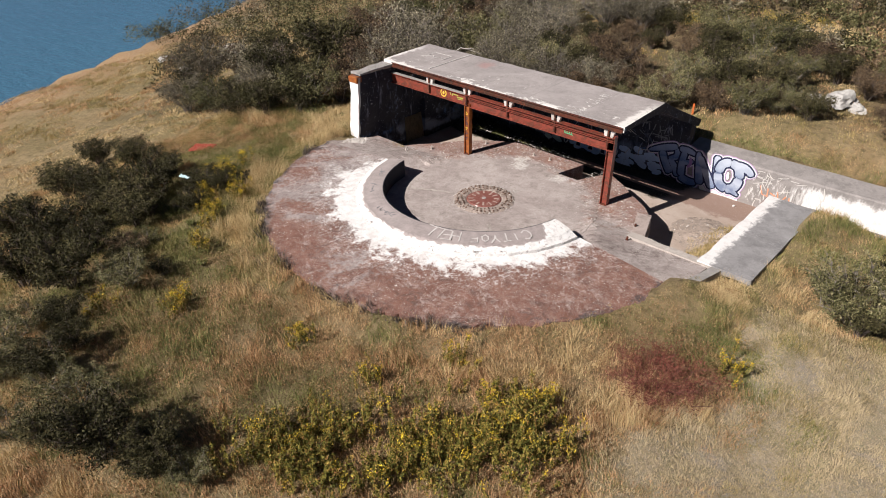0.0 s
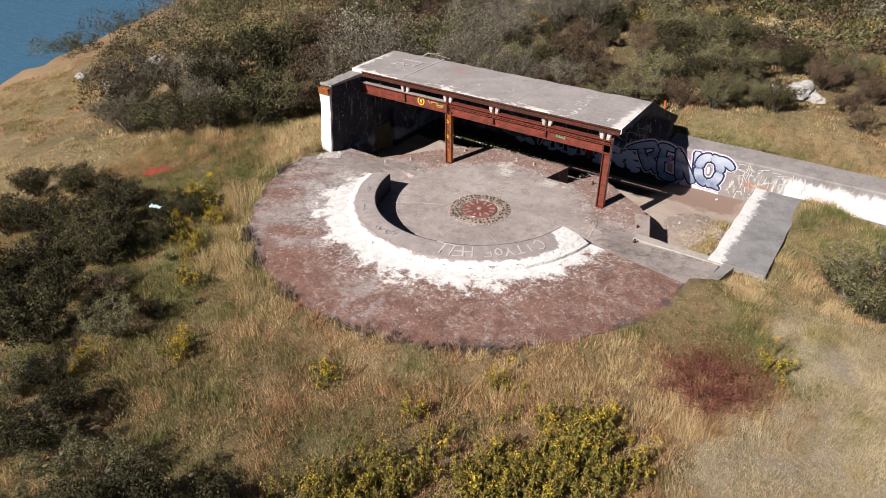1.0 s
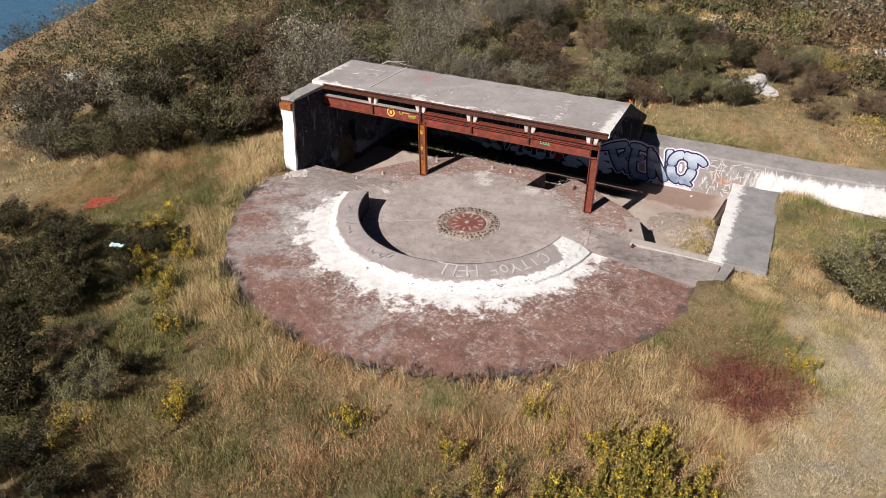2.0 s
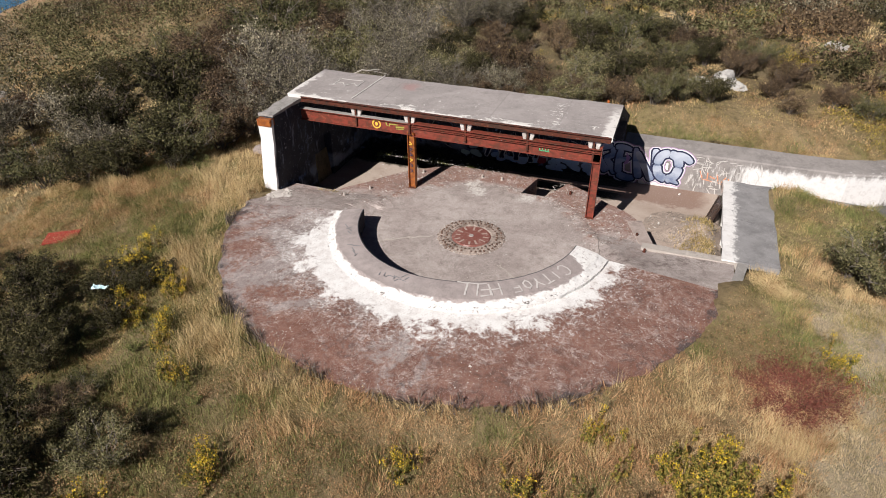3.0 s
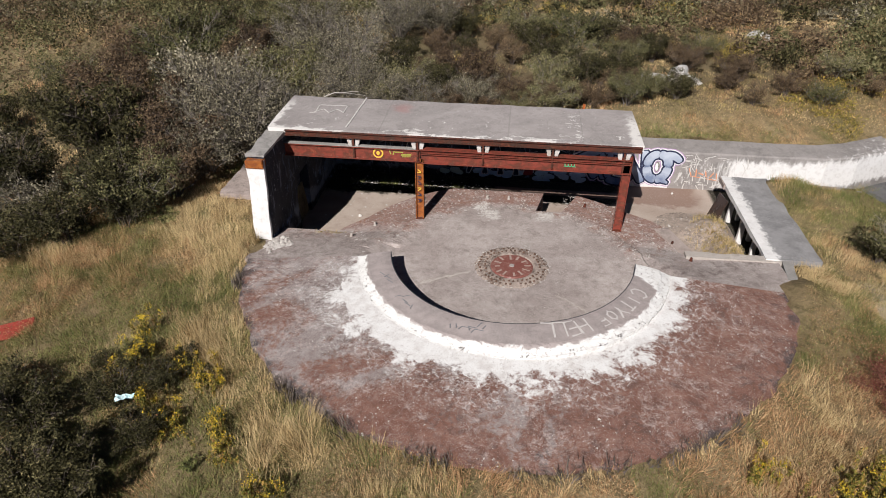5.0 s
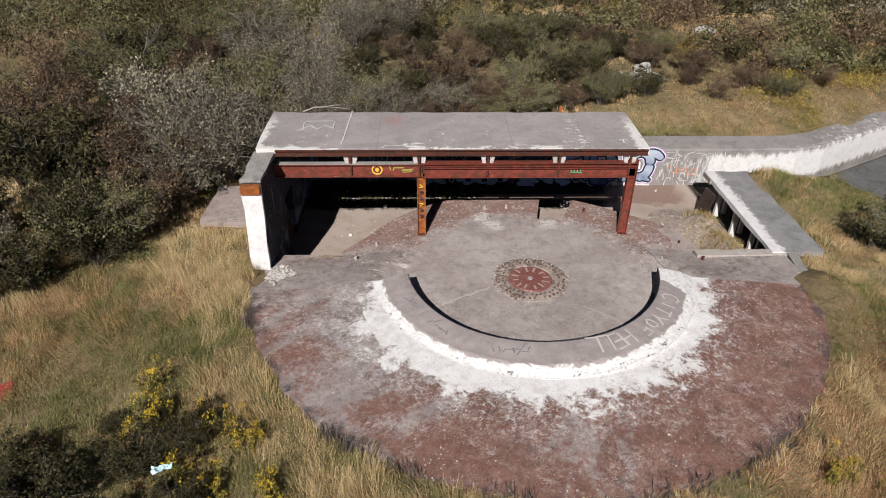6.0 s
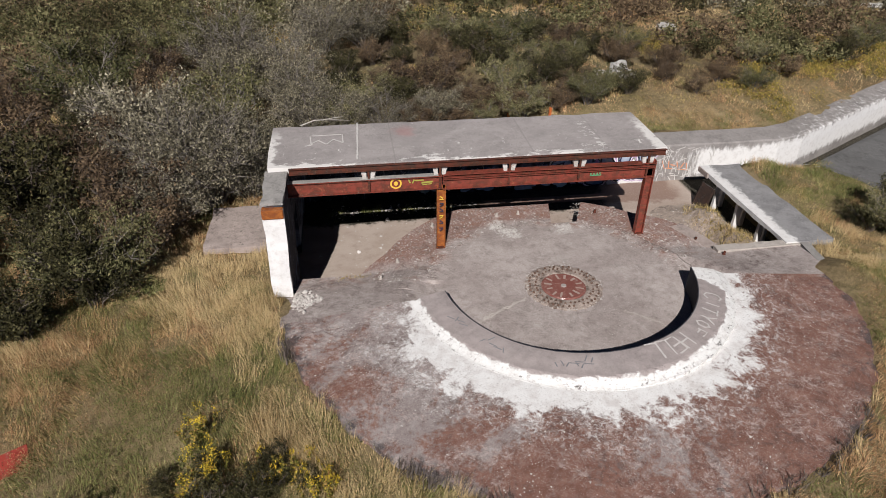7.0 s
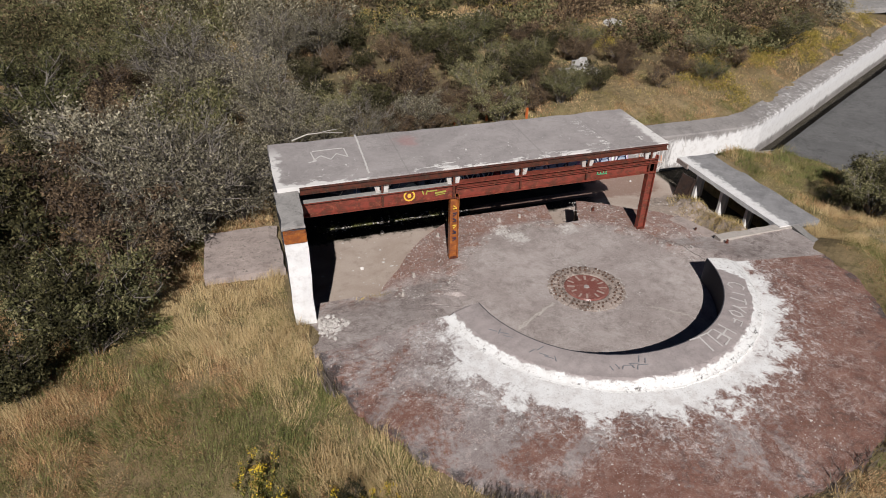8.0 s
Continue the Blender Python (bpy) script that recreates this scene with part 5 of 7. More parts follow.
def leaf_cloud(centres, radii, count, size, flat=0.5):
    """Small pointed leaves scattered in clumps."""
    k = RNG.integers(0, len(centres), count)
    p = centres[k] + RNG.normal(0, 1, (count, 3)) * radii[k][:, None] * np.array([1, 1, 0.8])
    a, tilt = RNG.uniform(0, 2 * math.pi, count), RNG.normal(0.1, flat + 0.2, count)
    way = np.stack([np.cos(a) * np.cos(tilt), np.sin(a) * np.cos(tilt), np.sin(tilt)], -1)
    across = np.cross(way, RNG.normal(0, 1, (count, 3)) + np.array([0, 0, 0.9]))
    across /= np.linalg.norm(across, axis=1)[:, None] + 1e-9
    s = (size * RNG.uniform(0.6, 1.4, count))[:, None]
    verts = np.stack([p - across * s * 0.27, p + across * s * 0.27, p + way * s], 1).reshape(-1, 3)
    return verts, np.arange(count)[:, None] * 3 + np.array([[0, 1, 2]])


def weed_beds():
    """Small leafy weeds standing among the grass, in beds."""
    x, y = scatter(11500, -33, -3, 0, 19)
    x2, y2 = scatter(1500, -6, 10, 27, 40)
    x, y = np.concatenate([x, x2]), np.concatenate([y, y2])
    ok = clear_of_concrete(x, y, 0.25) & (trodden(x, y) < 0.4)
    bed = 0.55 * patches(x, y, 2.1, 71) + 0.45 * patches(x, y, 0.7, 72)
    ok &= bed > np.where((x > -15) & (y < 14.5), 0.30, np.where(y < 15.5, 0.41, 0.48))
    x, y, kind = x[ok], y[ok], (0.6 * patches(x, y, 2.6, 73) + 0.4 * patches(x, y, 0.6, 74) - 0.07 * soft(-x, 16.5, 19.0))[ok]
    for name, sel, mat, label in (("weeds_brown", kind > 0.47, M_WEED_BROWN, "withered brown leafy weeds among the grass"), ("weeds_olive", (kind <= 0.47) & (kind > 0.39), M_WEED_OLIVE, "olive leafy weeds among the grass"),
                                  ("weeds_green", kind <= 0.39, M_WEED_GREEN, "dark green leafy weeds among the grass")):
        px, py = x[sel], y[sel]
        tall = RNG.uniform(0.08, 0.34, len(px))
        centres = np.stack([px, py, ground_z(px, py) + 0.03 + 0.6 * tall], -1)
        v, q = leaf_cloud(centres, 0.06 + 0.35 * tall, 42 * len(px), 0.036, 0.8)
        v[:, 2] = np.maximum(v[:, 2], ground_z(v[:, 0], v[:, 1]) - 0.01)
        tagged(new(name, fast_mesh(name, v, [q], mat)), label, "weeds", kind="stuff")


def slope_weeds():
    """Yellowing weeds along the slope behind the long wall."""
    x, y = scatter(5200, -4, 22, 26, 45)
    off = y - wall_line_y(x)
    ok = (off > 1.6) & (off < 6.5) & (0.7 * patches(x, y, 1.6, 91) + 0.3 * patches(x, y, 0.5, 93) > 0.47) & (x > -3 + 4 * patches(x, y, 1.5, 92))
    x, y = x[ok], y[ok]
    for cx, cy, r, n in ((-17.0, 41.0, 1.9, 60), (-12.2, 38.2, 1.7, 50), (-3.4, 36.4, 1.6, 50), (-13.0, 44.0, 2.4, 70), (-5.5, 45.0, 2.2, 60), (-24.5, 40.5, 1.5, 30), (-17.3, 33.8, 1.5, 12), (-8.6, 37.6, 1.3, 35)):
        x, y = np.concatenate([x, RNG.normal(cx, r * 0.5, n)]), np.concatenate([y, RNG.normal(cy, r * 0.5, n)])
    mat = leaves("yellowing_weed_leaves", [(0.0, (0.11, 0.095, 0.025)), (0.5, (0.25, 0.20, 0.045)), (0.85, (0.42, 0.31, 0.06)), (1.0, (0.55, 0.36, 0.12))], 0.0)
    centres = np.stack([x, y, ground_z(x, y) + 0.18], -1)
    v, q = leaf_cloud(centres, np.full(len(x), 0.16), 40 * len(x), 0.075, 0.8)
    v[:, 2] = np.maximum(v[:, 2], ground_z(v[:, 0], v[:, 1]) - 0.01)
    tagged(new("yellow_weeds", fast_mesh("yellow_weeds", v, [q], mat)), "yellowing weeds on the slope behind the wall", "weeds", kind="stuff")


def shrub(name, spread, tall, stems, twigs, leaf_count, leaf_size, leaf_mat, twig_mat, label, category="bush", bare=0.0, clump=0.105, thick=0.028):
    """A many-stemmed shrub: curved limbs that fork into twigs, and clumps of small leaves."""
    top = thing(name)
    verts, quads, tips, base = [], [], [], 0
    for i in range(stems):
        a = 2 * math.pi * (i + RNG.uniform(-0.4, 0.4)) / stems
        out, up = spread * RNG.uniform(0.25, 1.0), tall * RNG.uniform(0.6, 1.0)
        up *= 1 - 0.35 * (out / spread) ** 2
        foot = np.array([math.cos(a), math.sin(a), 0]) * spread * 0.14 * RNG.uniform(0, 1)
        end = np.array([math.cos(a) * out, math.sin(a) * out, up])
        t = np.linspace(0, 1, 6)[:, None]
        path = foot + (end - foot) * np.concatenate([t, t, t ** 0.75], 1) + RNG.normal(0, 0.05 * spread, (6, 3)) * t
        path[0, 2] = -0.1
        v, q = tube(path, np.linspace(thick, thick * 0.35, 6), 4)
        verts.append(v), quads.append(q + base)
        base += len(v)
        for k in range(twigs):
            at = 0.22 + 0.78 * RNG.uniform(0, 1) ** 0.7
            s = path[min(5, int(at * 5))] * (1 - (at * 5) % 1) + path[min(5, int(at * 5) + 1)] * ((at * 5) % 1)
            w = RNG.normal(0, 1, 3) * np.array([1, 1, 0.5]) + np.array([math.cos(a), math.sin(a), 1.15])
            w /= np.linalg.norm(w)
            ln = RNG.uniform(0.22, 0.55) * tall * 0.5
            e = s + w * ln
            m = (s + e) / 2 + RNG.normal(0, 0.08, 3) * ln
            e[2], m[2] = max(e[2], 0.08), max(m[2], 0.06)
            v, q = tube(np.stack([s, e]), [thick * 0.42, thick * 0.16], 3)
            verts.append(v), quads.append(q + base)
            base += len(v)
            tips += [e] if RNG.uniform() > bare else []
    ob = new("trunk", fast_mesh("trunk", np.concatenate(verts), [np.concatenate(quads)], twig_mat))
    ob.parent = top
    tips = np.array(tips)
    v, q = leaf_cloud(tips, np.full(len(tips), clump * tall * 0.5) * RNG.uniform(0.6, 1.4, len(tips)), leaf_count, leaf_size)
    v[:, 2] = np.maximum(v[:, 2], 0.02)
    ob = new("crown", fast_mesh("crown", v, [q], leaf_mat))
    ob.parent = top
    return tagged(top, label, category)


def place(ob, x, y, turn, scale, sink=0.05):
    m = pose(x, y, float(ground_z(x, y)) - sink, 0, 0, turn)
    ob.matrix_basis = m @ Matrix.Diagonal((scale, scale, scale * random.uniform(0.9, 1.1), 1))


def in_thicket(x, y):
    """Whether shrubs cover the land here."""
    # sea side and behind the building
    edge = np.interp(x, [-60, -49, -37, -32, -28, -26.2, -24.4, -23, -20, -15, -12, -10, -8, -6.5, -5, -2, 0, 8, 20, 40],
                     [29, 20.5, 15.5, 16.8, 18.6, 21.2, 23.2, 26.4, 27.3, 27.4, 28.0, 28.6, 29.4, 30.6, 31.8, 30.4, 31.2, 34.8, 41, 54])
    inside = y > edge
    for cx, cy, r in ((-20.9, 32.2, 1.5), (-17.3, 32.6, 2.0), (-15.2, 31.6, 2.0), (-22.8, 36.0, 1.7), (-13.0, 44.0, 2.6), (-6.7, 32.2, 1.9), (-10.5, 43, 2.0), (-29.5, 42, 2.4), (2, 40, 2.5), (9, 42, 2.5), (-12.2, 38.2, 1.7), (-17.0, 41.0, 1.8), (-3.4, 36.4, 1.6), (-8.6, 37.6, 1.4), (-24.5, 40.5, 1.6), (-5.5, 45.0, 2.2), (21.5, 42.0, 3.0), (17.8, 45.8, 1.8)):
        inside &= np.hypot(x - cx, y - cy) > r
    return inside & (x > -75) & (y < 75)


def plant_shrubs():
    kinds = [
        shrub("bush", 1.5, 2.3, 22, 15, 7600, 0.074, M_LEAF_GREY, M_TWIG, "grey-brown leafy autumn bush with bare twigs", bare=0.45),
        shrub("bush", 1.4, 1.9, 18, 14, 7600, 0.076, M_LEAF_DARK, M_TWIG_DARK, "dark green dense bush", bare=0.3),
        shrub("bush", 1.5, 2.1, 18, 15, 7400, 0.073, M_LEAF_OLIVE, M_TWIG, "olive green bush with small leaves", bare=0.4),
        shrub("bush", 1.4, 1.8, 18, 14, 7400, 0.073, M_LEAF_RUSSET, M_TWIG_DARK, "russet brown autumn bush", bare=0.4),
        shrub("bush", 1.7, 2.7, 24, 20, 7000, 0.068, M_LEAF_GREY, M_TWIG, "tall half-bare grey bush with pale twigs", bare=0.5, thick=0.034),
    ]
    made, spots, far_leaves = set(), [], []

    def plant(kind, x, y, scale):
        turn = random.uniform(0, 360)
        if kind in made:
            ob = copy_thing(kinds[kind], pose(0, 0, 0))
        else:
            ob = kinds[kind]
            made.add(kind)
        place(ob, x, y, turn, scale)
        tagged(ob, group="bushes of the thicket")

    x, y = scatter(9500, -75, 42, 12, 78)
    ok = in_thicket(x, y)
    for px, py in zip(x[ok], y[ok]):
        gap = 1.3 + 0.012 * max(0, math.hypot(px + 14, py) - 30) + 1.15 * (px < -23.5 and py < 42)
        if all((px - a) ** 2 + (py - b) ** 2 > gap * gap for a, b in spots):
            spots.append((px, py))
    spots.sort(key=lambda s: math.hypot(s[0] + 14.5, s[1] - 14) - 6 * (s[0] < -24))
    for k, (px, py) in enumerate(spots):
        west = px < -21 and py < 50
        if px > -10 and py < 38:
            kind = random.choice((1, 2, 3, 3, 2))
        elif west:
            kind = random.choice((0, 4, 2, 4, 0, 2, 1)) if px > -27 else random.choice((1, 3, 2, 1, 0, 1, 2))
        else:
            kind = random.choice((0, 3, 2, 1, 4, 3, 1))
        size = random.uniform(0.75, 1.1) * (random.uniform(1.25, 1.8) if west and px < -23.5 else 1.0)
        if not in_thicket(np.array([px]), np.array([py - 2.0]))[0]:
            size *= 0.85 if west else 0.75
        if k < 74:
            plant(kind, px, py, size)
        else:
            far_leaves.append((px, py, size * 1.1, kind))
    # the farther shrubs, too many to count, joined by colour of leaf
    for group, mat, label in (((0, 4), M_LEAF_GREY, "far grey-brown thicket of autumn shrubs"), ((1,), M_LEAF_DARK, "far dark green thicket of shrubs"),
                              ((2,), M_LEAF_OLIVE, "far olive thicket of shrubs"), ((3,), M_LEAF_RUSSET, "far russet thicket of shrubs")):
        verts, tris, base = [], [], 0
        for px, py, size, kind in far_leaves:
            if kind not in group:
                continue
            n = 34
            a, rr = RNG.uniform(0, 2 * math.pi, n), np.sqrt(RNG.uniform(0, 1, n)) * 1.5 * size
            top = np.sqrt(np.clip(1 - (rr / (1.7 * size)) ** 2, 0, 1)) * 2.0 * size * RNG.uniform(0.6, 1.05, n)
            mid = np.stack([px + rr * np.cos(a), py + rr * np.sin(a), ground_z(px, py) + top * RNG.uniform(0.35, 1.0, n)], -1)
            v, q = leaf_cloud(mid, np.full(n, 0.165 * size), 640, 0.165)
            verts.append(v), tris.append(q + base)
            base += len(v)
        if verts:
            tagged(new("thicket", fast_mesh("thicket", np.concatenate(verts), [np.concatenate(tris)], mat)), label, "thicket", kind="stuff")
    # single bushes on the open ground
    for kind, px, py, s in ((1, -22.4, 9.1, 0.52), (1, -23.6, 10.2, 0.66), (1, -23.6, 8.0, 0.66), (1, -25.2, 9.2, 0.8), (1, -25.4, 7.0, 0.8), (1, -26.8, 8.2, 0.85), (1, -26.6, 10.0, 0.7), (1, -28.4, 7.6, 0.9), (1, -30.6, 7.0, 1.0),
                            (1, -20.6, 3.9, 0.9), (1, -22.5, 3.0, 0.95), (2, -18.7, 5.0, 0.55), (1, -19.9, 5.5, 0.55), (1, -24.4, 4.6, 1.0), (1, -27.0, 4.0, 1.0), (1, -30.5, 10.2, 0.8), (3, -32.2, 11.0, 0.65), (1, -33.8, 9.6, 0.8),
                            (1, -12.4, 1.7, 0.8), (1, -16.8, 2.7, 0.5), (2, -15.3, 1.7, 0.45), (1, -18.4, 3.0, 0.55), (1, -13.5, 1.1, 0.6), (2, -14.6, 0.5, 0.45), (1, -11.0, 2.2, 0.5), (2, -17.0, 1.3, 0.4), (2, -10.3, 2.7, 0.35), (2, -13.9, 1.9, 0.6), (1, -16.2, 1.8, 0.65), (2, -17.8, 0.9, 0.75), (1, -11.3, 2.5, 0.55), (2, -19.2, 2.3, 0.5),
                            (1, -27.9, 18.2, 1.05), (1, -29.6, 17.2, 1.1), (1, -31.4, 16.6, 1.1), (3, -27.0, 20.2, 1.05), (1, -28.9, 19.3, 1.2),
                            (4, -24.0, 23.9, 1.05), (0, -23.9, 25.6, 1.15), (4, -25.4, 23.6, 1.15), (0, -26.6, 22.2, 1.0), (1, -24.9, 25.2, 1.2), (4, -26.4, 24.4, 1.3), (1, -7.0, 29.9, 0.72), (4, -21.8, 27.4, 0.85), (0, -20.3, 27.6, 0.85), (4, -18.7, 27.5, 0.75), (3, -17.3, 27.6, 0.68), (3, -15.8, 27.7, 0.7), (2, -14.4, 27.9, 0.55), (3, -12.9, 28.2, 0.72), (1, -22.9, 26.6, 0.8), (0, -22.3, 28.9, 1.1), (2, -8.2, 30.4, 0.6), (3, -10.8, 29.0, 0.7), (1, -22.9, 7.1, 0.7), (1, -23.7, 11.5, 0.30), (1, -22.3, 11.35, 0.32), (1, -24.7, 11.3, 0.30), (1, -21.6, 10.8, 0.26), (3, -20.9, 5.9, 0.5), (1, -22.0, 5.2, 0.75), (1, -18.4, 6.0, 0.34), (1, -22.6, 10.6, 0.5), (1, -24.2, 7.6, 0.8), (1, -24.5, 6.2, 0.7), (2, -20.9, 6.6, 0.35), (3, -3.7, 29.6, 0.55), (2, -0.5, 30.0, 0.6), (3, 2.2, 31.4, 0.6), (1, 6.9, 33.6, 0.8), (2, 9.6, 35.4, 0.75), (2, 1.0, 33.0, 0.7), (1, 4.2, 34.6, 0.75), (3, 12.6, 37.6, 0.8), (3, -9.4, 30.0, 0.75), (2, -1.7, 18.2, 0.95), (1, -1.0, 19.3, 0.8), (2, -0.3, 18.1, 0.85), (1, -2.4, 18.7, 0.6), (1, -1.3, 17.6, 0.6)):
        plant(kind, px, py, s)
    red = shrub("red_shrub", 1.35, 0.62, 40, 12, 10500, 0.036, M_LEAF_RED, bark("red_twigs", (0.10, 0.04, 0.03), (0.19, 0.10, 0.075)), "low dark red shrub in dry grass", bare=0.45, clump=0.42, thick=0.012)
    place(red, -4.4, 12.2, 0, 1.1)


def goldenrod(x, y, name, label, tall=0.7, flowering=0.5):
    """A stand of goldenrod: leafy stems in one mesh, flower plumes in the other."""
    ok = clear_of_concrete(x, y, 0.1)
    x, y = x[ok], y[ok]
    n = len(x)
    top = thing(name, (float(x.mean()), float(y.mean()), 0))
    shift = np.array([x.mean(), y.mean(), 0])
    h = tall * RNG.uniform(0.45, 1.2, n) * (0.7 + 0.6 * patches(x, y, 0.6, 83))
    base = np.stack([x, y, ground_z(x, y)], -1) - shift
    tip = base + np.stack([RNG.normal(0, 0.1, n), RNG.normal(0, 0.1, n), h], -1)
    a = RNG.uniform(0, math.pi, n)
    side = np.stack([np.cos(a), np.sin(a), np.zeros(n)], -1) * 0.009
    stems = np.stack([base - side, base + side, tip + side * 0.5, tip - side * 0.5], 1).reshape(-1, 3)
    leaf_at = base[:, None] + (tip - base)[:, None] * RNG.uniform(0.15, 0.9, (n, 16))[..., None]
    v, q = leaf_cloud(leaf_at.reshape(-1, 3), np.full(n * 16, 0.025), n * 54, 0.058, 0.8)
    ob = new("foliage", fast_mesh("foliage", np.concatenate([stems, v]), [np.arange(n)[:, None] * 4 + np.array([[0, 1, 2, 3]]), q + 4 * n], M_ROD))
    ob.parent = top
    bloom = RNG.uniform(0, 1, n) < flowering
    bloom[:2] = True
    v, q = leaf_cloud(tip[bloom], np.full(bloom.sum(), 0.055), int(bloom.sum()) * 24, 0.042, 0.9)
    ob = new("bloom", fast_mesh("bloom", v, [q], M_YELLOW))
    ob.parent = top
    return tagged(top, label, "wildflowers", kind="stuff")


def plant_goldenrod():
    u, w = RNG.uniform(0, 1, 1500) ** 0.9, RNG.normal(0, 0.85, 1500)
    x, y = -9.9 + 4.4 * u + 0.62 * w + RNG.normal(0, 0.3, 1500), 3.6 + 5.4 * u - 0.5 * w + RNG.normal(0, 0.3, 1500)
    keep = patches(x, y, 0.9, 81) + 0.4 * patches(x, y, 0.3, 82) > 0.52
    goldenrod(x[keep], y[keep], "goldenrod_stand", "dense green and yellow goldenrod stand in front", 0.66, 0.05)
    for k, (px, py) in enumerate(((-16.6, 5.9), (-16.3, 5.3), (-6.9, 8.9), (-8.8, 9.4), (-18.4, 4.0), (-6.0, 9.6), (-24.0, 12.5), (-23.6, 11.4), (-22.6, 11.0), (-21.4, 10.6), (-23.9, 11.1), (-22.8, 9.9), (-21.9, 9.4), (-9.9, 7.4), (-20.2, 8.6), (-20.6, 9.3), (-5.0, 8.9), (-22.0, 11.0), (-18.9, 7.6), (-12.5, 7.1), (-3.4, 14.0))):
        goldenrod(RNG.normal(px, 0.2, 16), RNG.normal(py, 0.2, 16), "goldenrod", "clump of yellow goldenrod in dry grass", 0.6, 0.5)
    leafy = shrub("green_weed", 0.6, 0.6, 16, 6, 900, 0.08, M_GREEN, M_TWIG_DARK, "bright green leafy weed clump", "weed", 0.0, thick=0.01)
    place(leafy, -26.4, 18.3, 0, 1.0)
    for px, py, turn, size in ((-23.4, 13.6, 40, 0.45), (-22.9, 15.1, 110, 0.35), (-20.9, 8.3, 200, 0.5), (-18.0, 7.2, 300, 0.45), (-19.2, 6.6, 70, 0.5), (-16.9, 7.6, 150, 0.4)):
        place(copy_thing(leafy, pose(0, 0, 0)), px, py, turn, size)


grass_everywhere()
far_grass()
weed_beds()
slope_weeds()
plant_shrubs()
plant_goldenrod()

# ---------------------------------------------------------------- paint and writing
# plain capitals as lines in a unit square
GLYPHS = {
    "C": [[(1.0, 0.85), (0.6, 1.0), (0.15, 0.8), (0.0, 0.45), (0.2, 0.1), (0.6, 0.0), (1.0, 0.2)]],
    "I": [[(0.5, 1.0), (0.5, 0.0)]],
    "T": [[(0.0, 0.95), (1.0, 1.0)], [(0.5, 0.97), (0.48, 0.0)]],
    "Y": [[(0.0, 1.0), (0.5, 0.5)], [(1.0, 1.0), (0.5, 0.5), (0.4, 0.0)]],
    "O": [[(0.5, 1.0), (0.1, 0.75), (0.05, 0.3), (0.45, 0.0), (0.9, 0.25), (0.9, 0.7), (0.5, 1.0)]],
    "F": [[(0.1, 0.0), (0.1, 1.0), (0.95, 0.95)], [(0.1, 0.5), (0.8, 0.52)]],
    "H": [[(0.05, 1.0), (0.0, 0.0)], [(0.0, 0.5), (1.0, 0.5)], [(1.0, 1.0), (0.98, 0.0)]],
    "E": [[(0.95, 1.0), (0.05, 0.97), (0.0, 0.02), (1.0, 0.0)], [(0.0, 0.5), (0.85, 0.5)]],
    "L": [[(0.1, 1.0), (0.05, 0.03), (1.0, 0.0)]],
}


def ribbon(bm, pts, width):
    """A flat painted line along points in the x-y plane."""
    left, right = [], []
    for i, p in enumerate(pts):
        way = (pts[min(i + 1, len(pts) - 1)] - pts[max(i - 1, 0)]).normalized()
        side = Vector((-way.y, way.x, 0)) * width / 2
        left.append(bm.verts.new(p + side)), right.append(bm.verts.new(p - side))
    for i in range(len(pts) - 1):
        bm.faces.new((left[i], right[i], right[i + 1], left[i + 1]))


def mural_fill(name="mural_blue_fill", tone=1.0):
    """Sprayed fill of the big letters: pale above, deep blue below."""
    n = Nodes(name, 0.55)
    s = n.node("ShaderNodeSeparateXYZ")
    n.put(s.inputs[0], n.pos())
    f = n.math("MULTIPLY_ADD", n.math("SUBTRACT", n.noise(1.6, 4, 0.6), 0.5), 0.9, n.step(s.outputs[2], -1.15, 0.1))
    c = n.ramp(f, [(0.0, (0.17, 0.21, 0.31)), (0.22, (0.42, 0.46, 0.54)), (0.45, (0.36, 0.40, 0.49)), (0.55, (0.13, 0.165, 0.25)), (0.66, (0.27, 0.315, 0.41)), (1.0, (0.46, 0.50, 0.575))])
    return n.done(n.mix(1.0 - tone, c, (0.05, 0.15, 0.42)))


P_WHITE = spray("white_spray_paint", (0.74, 0.73, 0.72), 0.45)
P_NAVY = spray("navy_spray_paint", (0.022, 0.026, 0.06), 0.2)
P_MAUVE = spray("mauve_spray_paint", (0.36, 0.20, 0.42), 0.3)
P_ORANGE = spray("orange_spray_paint", (0.62, 0.27, 0.15), 0.4)
P_YELLOW = spray("yellow_spray_paint", (0.72, 0.46, 0.06), 0.3)
P_GREEN = spray("green_spray_paint", (0.10, 0.42, 0.20), 0.3)
P_CHALK = spray("thin_white_paint", (0.56, 0.53, 0.50), 0.8, 0.9)
P_GREY = spray("grey_spray_paint", (0.20, 0.20, 0.21), 0.4)
P_RED = spray("red_spray_paint", (0.30, 0.035, 0.045), 0.3)


